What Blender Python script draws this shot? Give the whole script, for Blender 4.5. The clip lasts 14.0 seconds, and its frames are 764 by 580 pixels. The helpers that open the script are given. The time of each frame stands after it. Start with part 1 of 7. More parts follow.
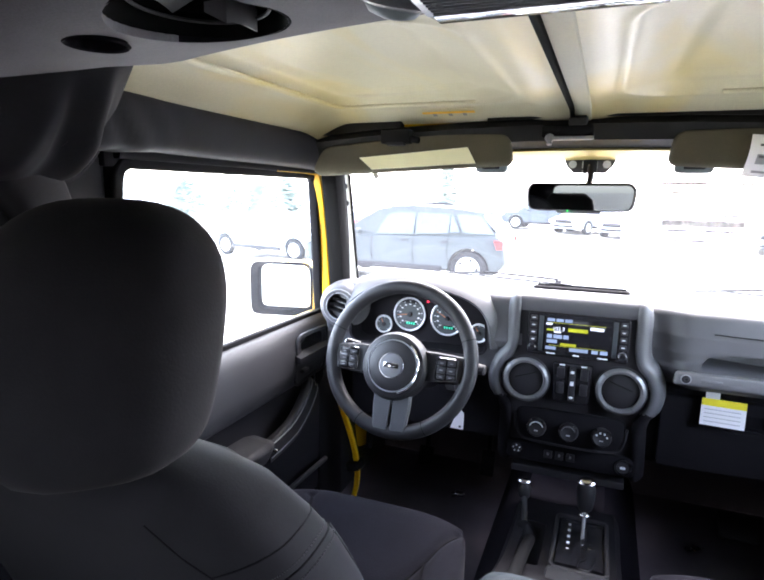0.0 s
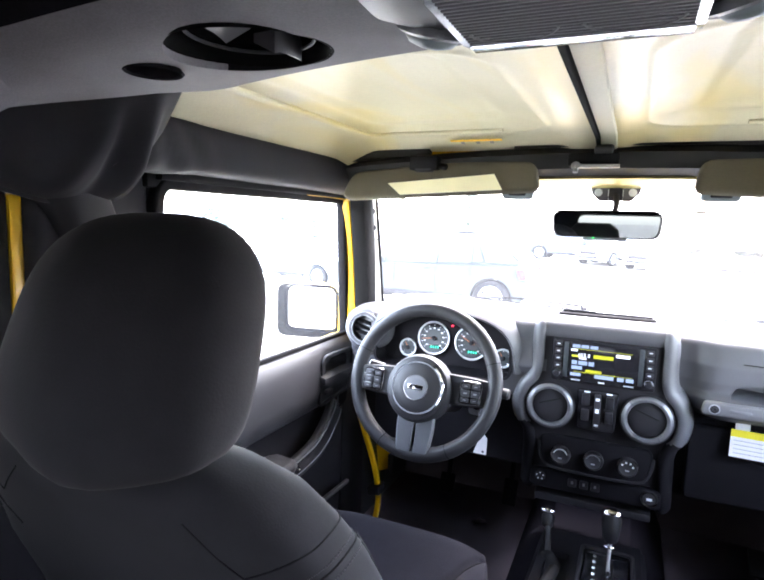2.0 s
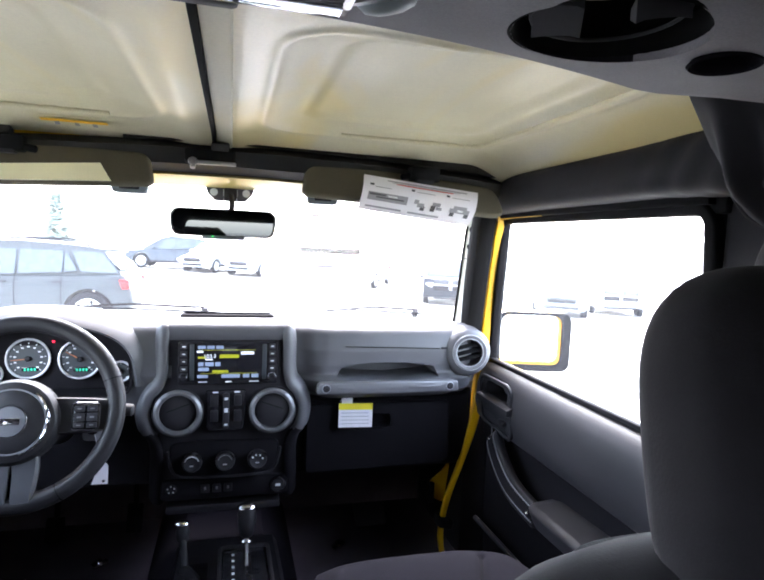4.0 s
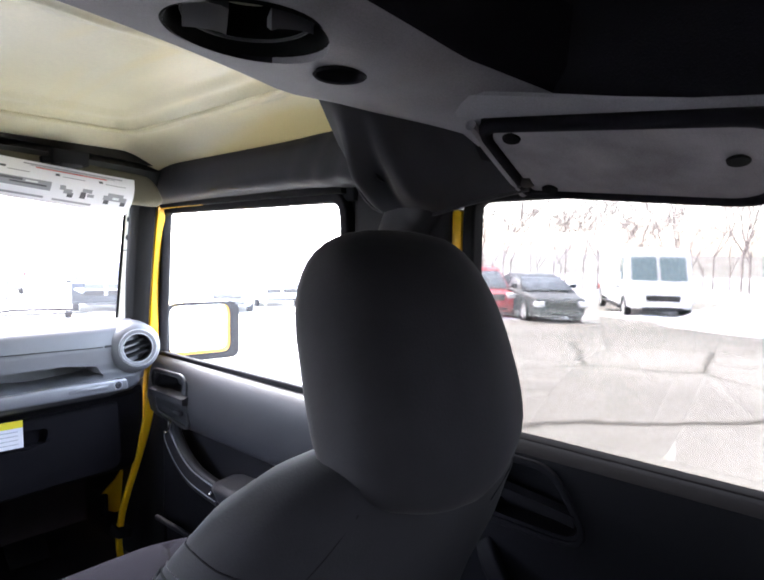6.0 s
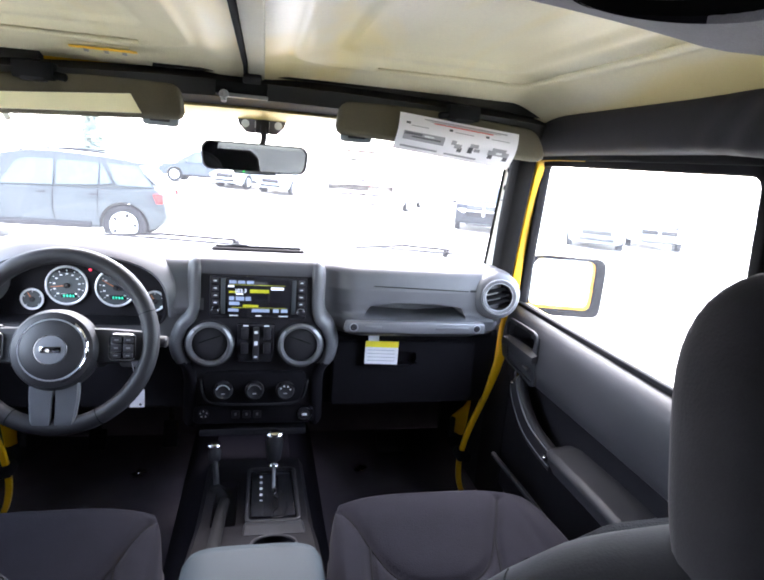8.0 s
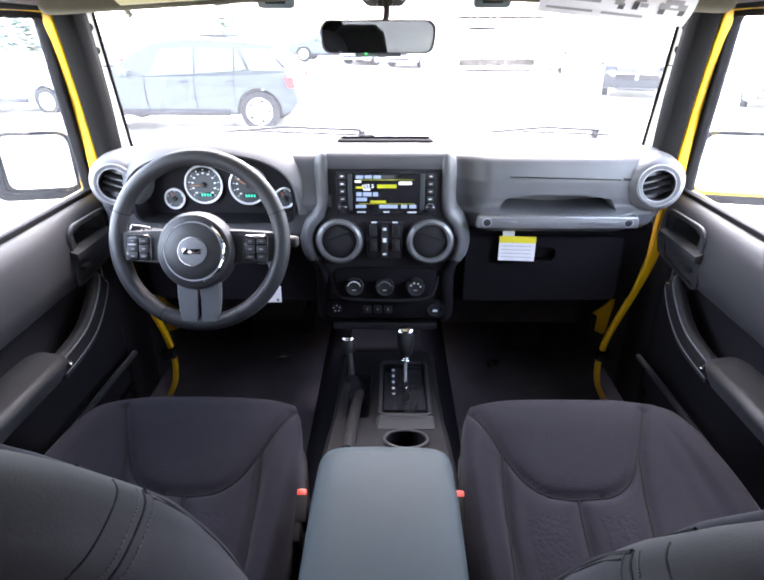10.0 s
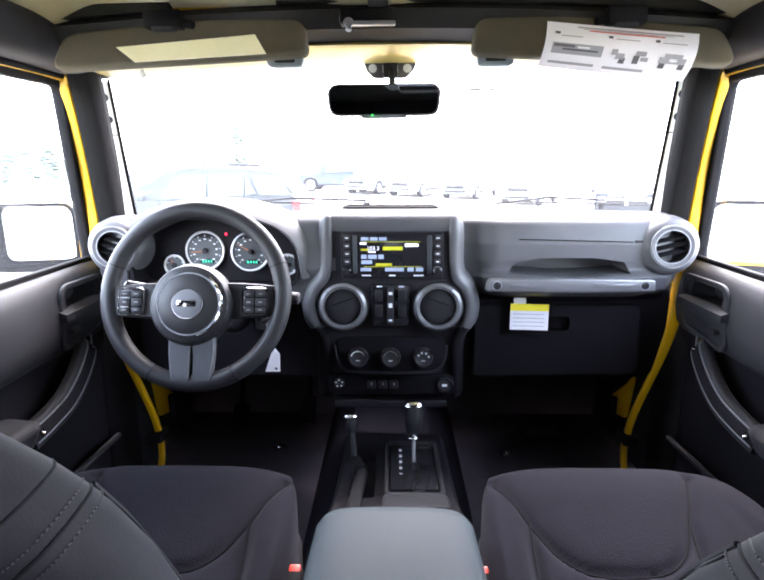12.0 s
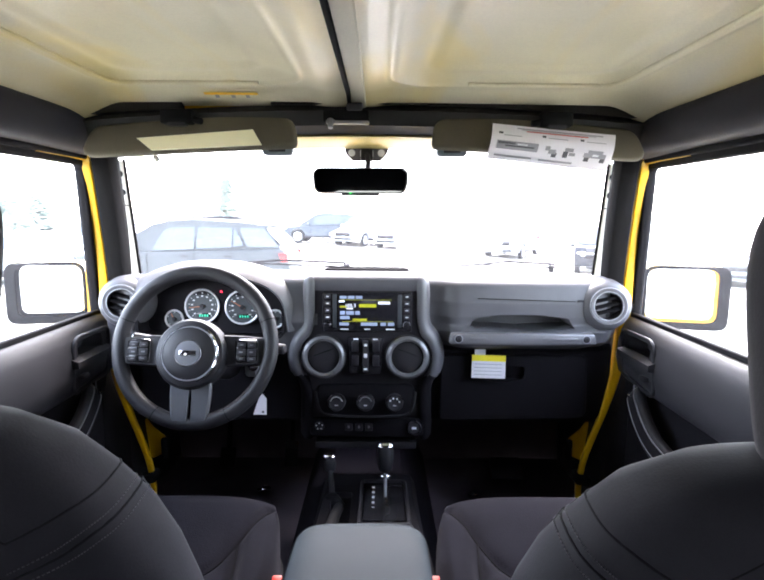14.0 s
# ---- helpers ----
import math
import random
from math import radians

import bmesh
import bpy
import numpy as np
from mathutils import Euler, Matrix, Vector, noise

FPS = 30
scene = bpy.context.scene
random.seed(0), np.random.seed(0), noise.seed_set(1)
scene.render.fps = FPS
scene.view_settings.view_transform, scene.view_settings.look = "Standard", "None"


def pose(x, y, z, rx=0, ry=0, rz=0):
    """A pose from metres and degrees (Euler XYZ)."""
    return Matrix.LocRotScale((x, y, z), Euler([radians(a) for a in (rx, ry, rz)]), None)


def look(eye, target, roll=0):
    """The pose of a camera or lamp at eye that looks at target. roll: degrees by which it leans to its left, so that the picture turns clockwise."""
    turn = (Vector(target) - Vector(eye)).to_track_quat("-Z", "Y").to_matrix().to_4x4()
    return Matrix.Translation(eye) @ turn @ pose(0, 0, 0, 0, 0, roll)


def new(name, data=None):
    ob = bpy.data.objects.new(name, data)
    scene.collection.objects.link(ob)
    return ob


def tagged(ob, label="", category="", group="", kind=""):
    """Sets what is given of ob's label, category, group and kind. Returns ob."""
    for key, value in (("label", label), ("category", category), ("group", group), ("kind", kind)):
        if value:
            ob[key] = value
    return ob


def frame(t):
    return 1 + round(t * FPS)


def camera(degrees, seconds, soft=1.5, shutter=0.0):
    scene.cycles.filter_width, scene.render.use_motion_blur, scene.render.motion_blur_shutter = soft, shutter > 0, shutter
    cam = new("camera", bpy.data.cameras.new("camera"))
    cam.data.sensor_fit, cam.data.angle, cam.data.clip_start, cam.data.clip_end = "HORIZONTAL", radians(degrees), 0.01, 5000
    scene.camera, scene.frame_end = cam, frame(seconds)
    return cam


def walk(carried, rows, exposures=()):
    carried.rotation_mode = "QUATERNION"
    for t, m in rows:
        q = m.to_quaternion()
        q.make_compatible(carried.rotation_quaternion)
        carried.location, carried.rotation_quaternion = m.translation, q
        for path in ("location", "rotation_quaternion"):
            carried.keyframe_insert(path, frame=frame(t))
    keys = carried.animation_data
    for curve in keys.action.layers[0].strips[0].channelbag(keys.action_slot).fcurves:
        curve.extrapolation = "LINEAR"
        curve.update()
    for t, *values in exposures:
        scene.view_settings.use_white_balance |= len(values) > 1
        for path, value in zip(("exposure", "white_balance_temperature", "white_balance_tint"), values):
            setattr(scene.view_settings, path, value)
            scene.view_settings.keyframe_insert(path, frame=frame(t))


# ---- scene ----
# ---------------------------------------------------------------- camera
cam = camera(68.57, 14.0, soft=2.0)
PATH = [
    (0, (0.043, -1.083, 1.479), (-0.679, 0.750, 1.134), 0.96),
    (0.5, (0.043, -1.111, 1.473), (-1.015, 0.554, 1.138), 1.19),
    (1, (0.042, -1.131, 1.470), (-1.269, 0.351, 1.171), 1.32),
    (1.5, (0.040, -1.131, 1.469), (-1.222, 0.393, 1.183), 1.29),
    (2, (0.043, -1.107, 1.470), (-0.761, 0.715, 1.220), 1.79),
    (2.5, (0.009, -1.078, 1.460), (-0.318, 0.888, 1.295), 2.97),
    (3, (-0.001, -1.065, 1.461), (0.039, 0.931, 1.337), 1.70),
    (3.5, (-0.000, -1.061, 1.459), (0.254, 0.917, 1.307), 2.90),
    (4, (0.005, -1.070, 1.448), (0.526, 0.854, 1.279), 2.51),
    (4.2, (0.007, -1.079, 1.443), (0.706, 0.788, 1.286), 2.28),
    (6.3, (-0.027, -1.116, 1.425), (1.479, 0.192, 1.280), 0.79),
    (6.5, (-0.024, -1.113, 1.433), (1.340, 0.340, 1.257), 0.45),
    (7, (-0.018, -1.099, 1.447), (0.957, 0.637, 1.233), 1.95),
    (7.5, (-0.007, -1.089, 1.467), (0.576, 0.807, 1.181), 3.18),
    (8, (0.006, -1.052, 1.490), (0.431, 0.850, 1.042), 4.61),
    (8.5, (0.017, -1.013, 1.509), (0.139, 0.831, 0.746), 1.99),
    (8.7, (0.019, -1.003, 1.511), (0.057, 0.786, 0.619), 1.26),
    (10.8, (0.012, -0.964, 1.475), (-0.023, 0.879, 0.697), -0.19),
    (11, (0.012, -0.960, 1.453), (0.017, 0.908, 0.738), 0.74),
    (11.5, (0.008, -0.954, 1.404), (-0.020, 0.961, 0.827), 0.48),
    (12, (0.006, -0.953, 1.362), (-0.034, 0.994, 0.905), -0.25),
    (12.5, (0.002, -0.979, 1.360), (-0.051, 0.983, 0.974), -0.25),
    (13, (0.006, -1.044, 1.380), (-0.063, 0.926, 1.043), 0.00),
    (13.5, (0.020, -1.092, 1.395), (0.004, 0.882, 1.074), 0.45),
    (14, (0.033, -1.122, 1.405), (0.043, 0.858, 1.126), 0.40),
]
EXPOSURES = [(0.0, 5.80, 6300, 20), (0.7, 6.00, 6300, 20), (1.5, 6.26, 6300, 20), (2.1, 6.38, 6300, 20), (2.6, 5.96, 6300, 20), (3.0, 5.76, 6250, 20), (3.6, 5.54, 6200, 20), (4.2, 5.54, 6200, 20), (6.3, 5.90, 6250, 20), (7.2, 5.93, 6250, 20), (8.0, 5.73, 6250, 20), (10.8, 6.10, 6400, 21), (11.5, 6.08, 6400, 21), (12.5, 5.91, 6400, 21), (14.0, 5.63, 6450, 21)]
walk(cam, [(t, look(eye, target, roll)) for t, eye, target, roll in PATH], EXPOSURES)

# ---------------------------------------------------------------- light
SUN_EL, SUN_AZ = radians(52), radians(12)
world = bpy.data.worlds.new("sky")
scene.world = world
world.use_nodes = True
wn = world.node_tree.nodes
sky = wn.new("ShaderNodeTexSky")
sky.sky_type = "NISHITA"
sky.sun_disc = False
sky.sun_elevation, sky.sun_rotation = SUN_EL, SUN_AZ
sky.air_density, sky.dust_density, sky.ozone_density = 1.0, 1.5, 0.6
wn["Background"].inputs["Strength"].default_value = 0.15
pale = wn.new("ShaderNodeHueSaturation")
pale.inputs["Saturation"].default_value = 0.5
world.node_tree.links.new(sky.outputs["Color"], pale.inputs["Color"])
world.node_tree.links.new(pale.outputs["Color"], wn["Background"].inputs["Color"])
sun_data = bpy.data.lights.new("sun", "SUN")
sun_data.energy, sun_data.angle, sun_data.color = 0.6, radians(60), (1.0, 0.96, 0.9)
sun = new("sun", sun_data)
sun.matrix_world = look((math.sin(SUN_AZ) * 50, math.cos(SUN_AZ) * 50, 50 * math.tan(SUN_EL)), (0, 0, 0))

# ---------------------------------------------------------------- materials
MATS = {}


def mat(name, color, rough=0.6, metal=0.0, var=0.12, scale=9.0, bump=0.0, grain=900.0, coat=0.0, spec=0.5, emit=0.0, rough_var=0.08, weave=0.0, fold=0.0):
    m = bpy.data.materials.new(name)
    m.use_nodes = True
    n, l = m.node_tree.nodes, m.node_tree.links
    b = n["Principled BSDF"]
    b.inputs["Metallic"].default_value = metal
    b.inputs["Specular IOR Level"].default_value = spec
    b.inputs["Coat Weight"].default_value = coat
    b.inputs["Coat Roughness"].default_value = 0.06
    tc = n.new("ShaderNodeTexCoord")
    big, fine = n.new("ShaderNodeTexNoise"), n.new("ShaderNodeTexNoise")
    big.inputs["Scale"].default_value, big.inputs["Detail"].default_value = scale, 6
    fine.inputs["Scale"].default_value, fine.inputs["Detail"].default_value = grain, 2
    for x in (big, fine):
        l.new(tc.outputs["Object"], x.inputs["Vector"])
    mixed = n.new("ShaderNodeMath")
    mixed.operation = "MULTIPLY_ADD"
    mixed.inputs[1].default_value = 0.35
    l.new(fine.outputs["Fac"], mixed.inputs[0])
    half = n.new("ShaderNodeMath")
    half.operation = "MULTIPLY"
    half.inputs[1].default_value = 0.65
    l.new(big.outputs["Fac"], half.inputs[0])
    l.new(half.outputs[0], mixed.inputs[2])
    ramp = n.new("ShaderNodeValToRGB")
    lo = [max(0.0, c * (1 - var * 1.6)) for c in color]
    hi = [min(1.0, c * (1 + var * 1.6)) for c in color]
    ramp.color_ramp.elements[0].position, ramp.color_ramp.elements[0].color = 0.3, (*lo, 1)
    ramp.color_ramp.elements[1].position, ramp.color_ramp.elements[1].color = 0.7, (*hi, 1)
    l.new(mixed.outputs[0], ramp.inputs["Fac"])
    l.new(ramp.outputs["Color"], b.inputs["Base Color"])
    rr = n.new("ShaderNodeMapRange")
    rr.inputs["To Min"].default_value, rr.inputs["To Max"].default_value = max(0.02, rough - rough_var), min(1.0, rough + rough_var)
    l.new(big.outputs["Fac"], rr.inputs["Value"])
    l.new(rr.outputs["Result"], b.inputs["Roughness"])
    if bump or weave or fold:
        bp = n.new("ShaderNodeBump")
        bp.inputs["Strength"].default_value = max(bump, weave, min(fold * 20, 1.0))
        bp.inputs["Distance"].default_value = 0.0006 if not fold else fold
        src = fine.outputs["Fac"]
        if weave:
            wv = n.new("ShaderNodeTexVoronoi")
            wv.inputs["Scale"].default_value = 420
            l.new(tc.outputs["Object"], wv.inputs["Vector"])
            src = wv.outputs["Distance"]
        if fold:
            fd = n.new("ShaderNodeTexNoise")
            fd.inputs["Scale"].default_value, fd.inputs["Detail"].default_value = 14, 3
            fd.inputs["Distortion"].default_value = 1.2
            l.new(tc.outputs["Object"], fd.inputs["Vector"])
            src = fd.outputs["Fac"]
        l.new(src, bp.inputs["Height"])
        l.new(bp.outputs["Normal"], b.inputs["Normal"])
    if emit:
        b.inputs["Emission Color"].default_value = (*color, 1)
        b.inputs["Emission Strength"].default_value = emit
    MATS[name] = m
    return m


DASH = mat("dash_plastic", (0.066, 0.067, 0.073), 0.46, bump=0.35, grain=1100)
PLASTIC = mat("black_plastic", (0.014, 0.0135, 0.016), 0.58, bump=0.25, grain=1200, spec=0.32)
# Plastic toned near black: shade low in the cabin set as colour.
LOWER = mat("shade_toned_plastic", (0.0082, 0.0076, 0.0094), 0.75, bump=0.3, grain=1000, spec=0.12)
HEADERTRIM = mat("header_trim", (0.022, 0.0215, 0.021), 0.75, bump=0.2, spec=0.2)
MIRRORRIM = mat("mirror_rim", (0.0016, 0.0016, 0.0017), 0.9, spec=0.1)
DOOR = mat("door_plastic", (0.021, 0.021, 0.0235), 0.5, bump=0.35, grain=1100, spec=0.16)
FIN = mat("grey_fin", (0.06, 0.06, 0.066), 0.5, bump=0.2)
GLOSS = mat("gloss_black", (0.012, 0.012, 0.014), 0.18, rough_var=0.04)
CLOTH = mat("seat_cloth", (0.0088, 0.0083, 0.0114), 0.95, weave=0.5, var=0.10, spec=0.05, scale=30)
CLOTH_SIDE = mat("seat_side_cloth", (0.0172, 0.0165, 0.0195), 0.92, weave=0.14, var=0.10, spec=0.10, scale=30)
for nd in (CLOTH_SIDE.node_tree.nodes["Principled BSDF"], CLOTH.node_tree.nodes["Principled BSDF"]):
    nd.inputs["Sheen Weight"].default_value, nd.inputs["Sheen Roughness"].default_value = 0.025, 0.35
THREAD = mat("seam_thread", (0.008, 0.008, 0.009), 0.95, spec=0.05)
STITCH = mat("stitch_thread", (0.035, 0.034, 0.038), 0.9)
QUILT = mat("quilted_cloth", (0.0088, 0.0083, 0.0114), 0.95, weave=1.0, var=0.10, spec=0.05, scale=30)
for nd in QUILT.node_tree.nodes:
    if nd.type == "TEX_VORONOI":
        nd.inputs["Scale"].default_value = 150
    if nd.type == "BUMP":
        nd.inputs["Distance"].default_value = 0.0009
LEATHER = mat("wheel_leather", (0.013, 0.013, 0.015), 0.5, bump=0.4, grain=700, spec=0.38)
VINYL = mat("console_vinyl", (0.0135, 0.0215, 0.0265), 0.66, bump=0.3, grain=600, spec=0.18)
PAD = mat("padded_cover", (0.021, 0.020, 0.023), 0.75, bump=0.3, fold=0.003, spec=0.14)
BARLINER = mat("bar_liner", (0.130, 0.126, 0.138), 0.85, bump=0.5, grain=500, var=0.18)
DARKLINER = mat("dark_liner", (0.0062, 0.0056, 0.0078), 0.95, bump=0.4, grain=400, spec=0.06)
PANELGREY = mat("grey_liner_panel", (0.165, 0.158, 0.170), 0.95, weave=0.12, var=0.25, scale=14, spec=0.1)
pn_, pl_ = PANELGREY.node_tree.nodes, PANELGREY.node_tree.links
ribs, rib_xyz = pn_.new("ShaderNodeTexWave"), pn_.new("ShaderNodeTexCoord")
ribs.bands_direction = "Y"
ribs.inputs["Scale"].default_value, ribs.inputs["Distortion"].default_value = 62, 0.15
pl_.new(rib_xyz.outputs["Object"], ribs.inputs["Vector"])
for nd in pn_:
    if nd.type == "BUMP":
        nd.inputs["Distance"].default_value = 0.0025
        pl_.new(ribs.outputs["Fac"], nd.inputs["Height"])
# Same plastic as the front doors, darkened: the rear's dimness set as colour.
SHADED_DOOR = mat("shaded_door_plastic", (0.0052, 0.0052, 0.0068), 0.65, bump=0.3, grain=1000, spec=0.10)
ROOF = mat("roof_panel_white", (0.62, 0.575, 0.40), 0.38, bump=0.12, grain=260, var=0.07, scale=5, spec=0.5)
rnodes, rlinks = ROOF.node_tree.nodes, ROOF.node_tree.links
# Stretched yellow clouds in the colour stand in for yellow reflections on the panels.
cloudy, yellow_bounce, blend = rnodes.new("ShaderNodeTexNoise"), rnodes.new("ShaderNodeMapRange"), rnodes.new("ShaderNodeMixRGB")
cloudy.inputs["Scale"].default_value, cloudy.inputs["Detail"].default_value, cloudy.inputs["Distortion"].default_value = 3.2, 3, 0.8
stretched = rnodes.new("ShaderNodeMapping")
stretched.inputs["Scale"].default_value = (1.6, 0.45, 1.0)
coords_ = rnodes.new("ShaderNodeTexCoord")
rlinks.new(coords_.outputs["Object"], stretched.inputs["Vector"])
rlinks.new(stretched.outputs["Vector"], cloudy.inputs["Vector"])
rlinks.new(cloudy.outputs["Fac"], yellow_bounce.inputs["Value"])
yellow_bounce.inputs["From Min"].default_value, yellow_bounce.inputs["From Max"].default_value = 0.50, 0.66
yellow_bounce.inputs["To Max"].default_value = 0.65
blend.inputs["Color2"].default_value = (0.70, 0.56, 0.19, 1)
for nd in rnodes:
    if nd.type == "VALTORGB":
        rlinks.new(nd.outputs["Color"], blend.inputs["Color1"])
rlinks.new(yellow_bounce.outputs["Result"], blend.inputs["Fac"])
rlinks.new(blend.outputs["Color"], rnodes["Principled BSDF"].inputs["Base Color"])
FLANGE = mat("seam_lip", (0.40, 0.385, 0.285), 0.5, bump=0.2, grain=260, var=0.08, scale=6)
YELLOW = mat("yellow_paint", (0.60, 0.33, 0.003), 0.35, coat=0.15, var=0.05, spec=0.3)
SILVER = mat("satin_silver", (0.29, 0.30, 0.32), 0.36, metal=0.7, var=0.05)
GREYTRIM = mat("grey_trim", (0.115, 0.12, 0.13), 0.38, bump=0.15)
SPOKEGREY = mat("spoke_grey", (0.066, 0.070, 0.078), 0.42, bump=0.15)
CHROME = mat("chrome", (0.8, 0.8, 0.82), 0.08, metal=1.0, var=0.02, rough_var=0.03)
BEZEL = mat("bright_bezel", (0.62, 0.63, 0.65), 0.35, metal=0.35, var=0.05)
PILLAR = mat("pillar_trim", (0.0062, 0.0058, 0.0056), 0.9, bump=0.4, grain=700, spec=0.08)
RUBBER = mat("rubber", (0.0055, 0.0052, 0.006), 0.8, spec=0.14)
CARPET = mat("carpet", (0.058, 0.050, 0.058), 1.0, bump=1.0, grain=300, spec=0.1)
VISOR = mat("visor_cloth", (0.088, 0.078, 0.050), 0.9, bump=0.4, grain=450)
HEADEREDGE = mat("header_edge_paint", (0.36, 0.295, 0.075), 0.35, var=0.06)
PALEFRAME = mat("pale_frame", (0.62, 0.63, 0.54), 0.45, var=0.06)
PAPER = mat("white_paper", (0.78, 0.77, 0.80), 0.7, var=0.03)
CARD = mat("visor_card", (0.90, 0.86, 0.58), 0.35, var=0.05)
TAGYELLOW = mat("label_yellow", (0.85, 0.72, 0.02), 0.5, var=0.03)
ORANGE = mat("label_orange", (0.85, 0.50, 0.03), 0.5, var=0.03)
INK = mat("ink", (0.09, 0.09, 0.10), 0.7)
INKGREY = mat("ink_grey", (0.30, 0.30, 0.32), 0.7)
KEYPRINT = mat("key_print", (0.13, 0.13, 0.14), 0.7)
BARMETAL = mat("dark_satin_metal", (0.155, 0.158, 0.164), 0.42, metal=0.6, var=0.05)
RED = mat("red_plastic", (0.62, 0.03, 0.015), 0.4, var=0.05)
MIRROR = mat("mirror_silver", (0.82, 0.84, 0.85), 0.02, metal=1.0, var=0.0, rough_var=0.0)
DIMMIRROR = mat("dimming_mirror", (0.46, 0.49, 0.49), 0.02, metal=1.0, var=0.0, rough_var=0.0)
SCREEN = mat("screen_black", (0.010, 0.010, 0.012), 0.12, rough_var=0.02)
LIT_WHITE = mat("lit_white", (0.55, 0.60, 0.70), 0.5, emit=0.028, var=0.0)
LIT_BLUE = mat("lit_blue", (0.17, 0.22, 0.32), 0.5, emit=0.018, var=0.0)
LIT_LIME = mat("lit_lime", (0.32, 0.34, 0.01), 0.5, emit=0.012, var=0.1, scale=60)
LIT_GREEN = mat("lit_green", (0.02, 0.55, 0.33), 0.5, emit=0.02, var=0.0)
LIT_RED = mat("lit_red", (0.9, 0.02, 0.05), 0.5, emit=0.05, var=0.0)
NEEDLE = mat("needle_orange", (0.42, 0.13, 0.04), 0.5)
DIAL = mat("dial_grey", (0.030, 0.036, 0.041), 0.5)
PRINT = mat("print_white", (0.72, 0.74, 0.76), 0.6, var=0.02)
LENS = mat("clear_lens", (0.50, 0.53, 0.56), 0.12, var=0.2, scale=60)
LENSEDGE = mat("lens_edge", (0.42, 0.45, 0.50), 0.07, metal=0.85, var=0.10, scale=25, rough_var=0.05)
LAMPGREY = mat("lamp_housing", (0.085, 0.088, 0.096), 0.5, bump=0.2)
BUTTON = mat("pale_button", (0.20, 0.235, 0.25), 0.45, var=0.05)
LEDGREEN = mat("led_green", (0.02, 0.8, 0.12), 0.5, emit=0.1, var=0.0)


def pane_mat(name, tint=(1, 1, 1), film=0.0):
    m = bpy.data.materials.new(name)
    m.use_nodes = True
    n, l = m.node_tree.nodes, m.node_tree.links
    n.remove(n["Principled BSDF"])
    tr, gl, lw, pw, fr, mx = (n.new("ShaderNodeBsdfTransparent"), n.new("ShaderNodeBsdfGlossy"), n.new("ShaderNodeLayerWeight"), n.new("ShaderNodeMath"),
                              n.new("ShaderNodeMapRange"), n.new("ShaderNodeMixShader"))
    tr.inputs["Color"].default_value = (*tint, 1)
    gl.inputs["Roughness"].default_value = 0.01
    pw.operation = "POWER"
    pw.inputs[1].default_value = 5.0
    lw.inputs["Blend"].default_value = 0.5
    fr.inputs["To Min"].default_value, fr.inputs["To Max"].default_value = 0.03, 0.8
    l.new(lw.outputs["Facing"], pw.inputs[0])
    l.new(pw.outputs[0], fr.inputs["Value"])
    l.new(fr.outputs["Result"], mx.inputs["Fac"])
    l.new(tr.outputs["BSDF"], mx.inputs[1])
    l.new(gl.outputs["BSDF"], mx.inputs[2])
    last = mx
    if film:
        tl, m2, nz, mr, tc = (n.new("ShaderNodeBsdfTranslucent"), n.new("ShaderNodeMixShader"), n.new("ShaderNodeTexNoise"),
                              n.new("ShaderNodeMapRange"), n.new("ShaderNodeTexCoord"))
        tl.inputs["Color"].default_value = (0.9, 0.92, 0.95, 1)
        nz.inputs["Scale"].default_value, nz.inputs["Detail"].default_value = 5, 5
        mr.inputs["To Min"].default_value, mr.inputs["To Max"].default_value = film * 0.7, film * 1.3
        l.new(tc.outputs["Object"], nz.inputs["Vector"])
        l.new(nz.outputs["Fac"], mr.inputs["Value"])
        l.new(mr.outputs["Result"], m2.inputs["Fac"])
        l.new(mx.outputs[0], m2.inputs[1])
        l.new(tl.outputs[0], m2.inputs[2])
        last = m2
    l.new(last.outputs[0], n["Material Output"].inputs["Surface"])
    return m


WINDSHIELD = pane_mat("windshield_glass", (0.62, 0.64, 0.635), 0.004)
SIDEGLASS = pane_mat("side_glass", (0.78, 0.81, 0.80), 0.005)
REARGLASS = pane_mat("rear_tinted_glass", (0.262, 0.258, 0.245), 0.0)
QUARTERGLASS = pane_mat("quarter_window_glass", (0.62, 0.625, 0.62), 0.0)
BACKGLASS = pane_mat("back_tinted_glass", (0.26, 0.265, 0.265), 0.0)
DARKPRINT = pane_mat("dark_print", (0.09, 0.09, 0.085), 0.0)
FADED = pane_mat("faded_print", (0.36, 0.35, 0.33), 0.0)
VANGLASS = mat("van_window", (0.20, 0.26, 0.27), 0.12, rough_var=0.03, spec=0.6)
PALEPRINT = pane_mat("pale_print", (0.75, 0.75, 0.74), 0.0)
CARGLASS = mat("car_window", (0.070, 0.088, 0.100), 0.10, rough_var=0.03, spec=0.6)

# ---------------------------------------------------------------- mesh tools


def box(c, s, r=0.004, seg=2, rot=(0, 0, 0)):
    bm = bmesh.new()
    bmesh.ops.create_cube(bm, size=1.0)
    bmesh.ops.scale(bm, vec=s, verts=bm.verts)
    if r:
        bmesh.ops.bevel(bm, geom=bm.edges[:], offset=min(r, min(s) * 0.49), segments=seg, profile=0.5, affect="EDGES", clamp_overlap=True)
    bmesh.ops.transform(bm, matrix=pose(*c, *rot), verts=bm.verts)
    return bm


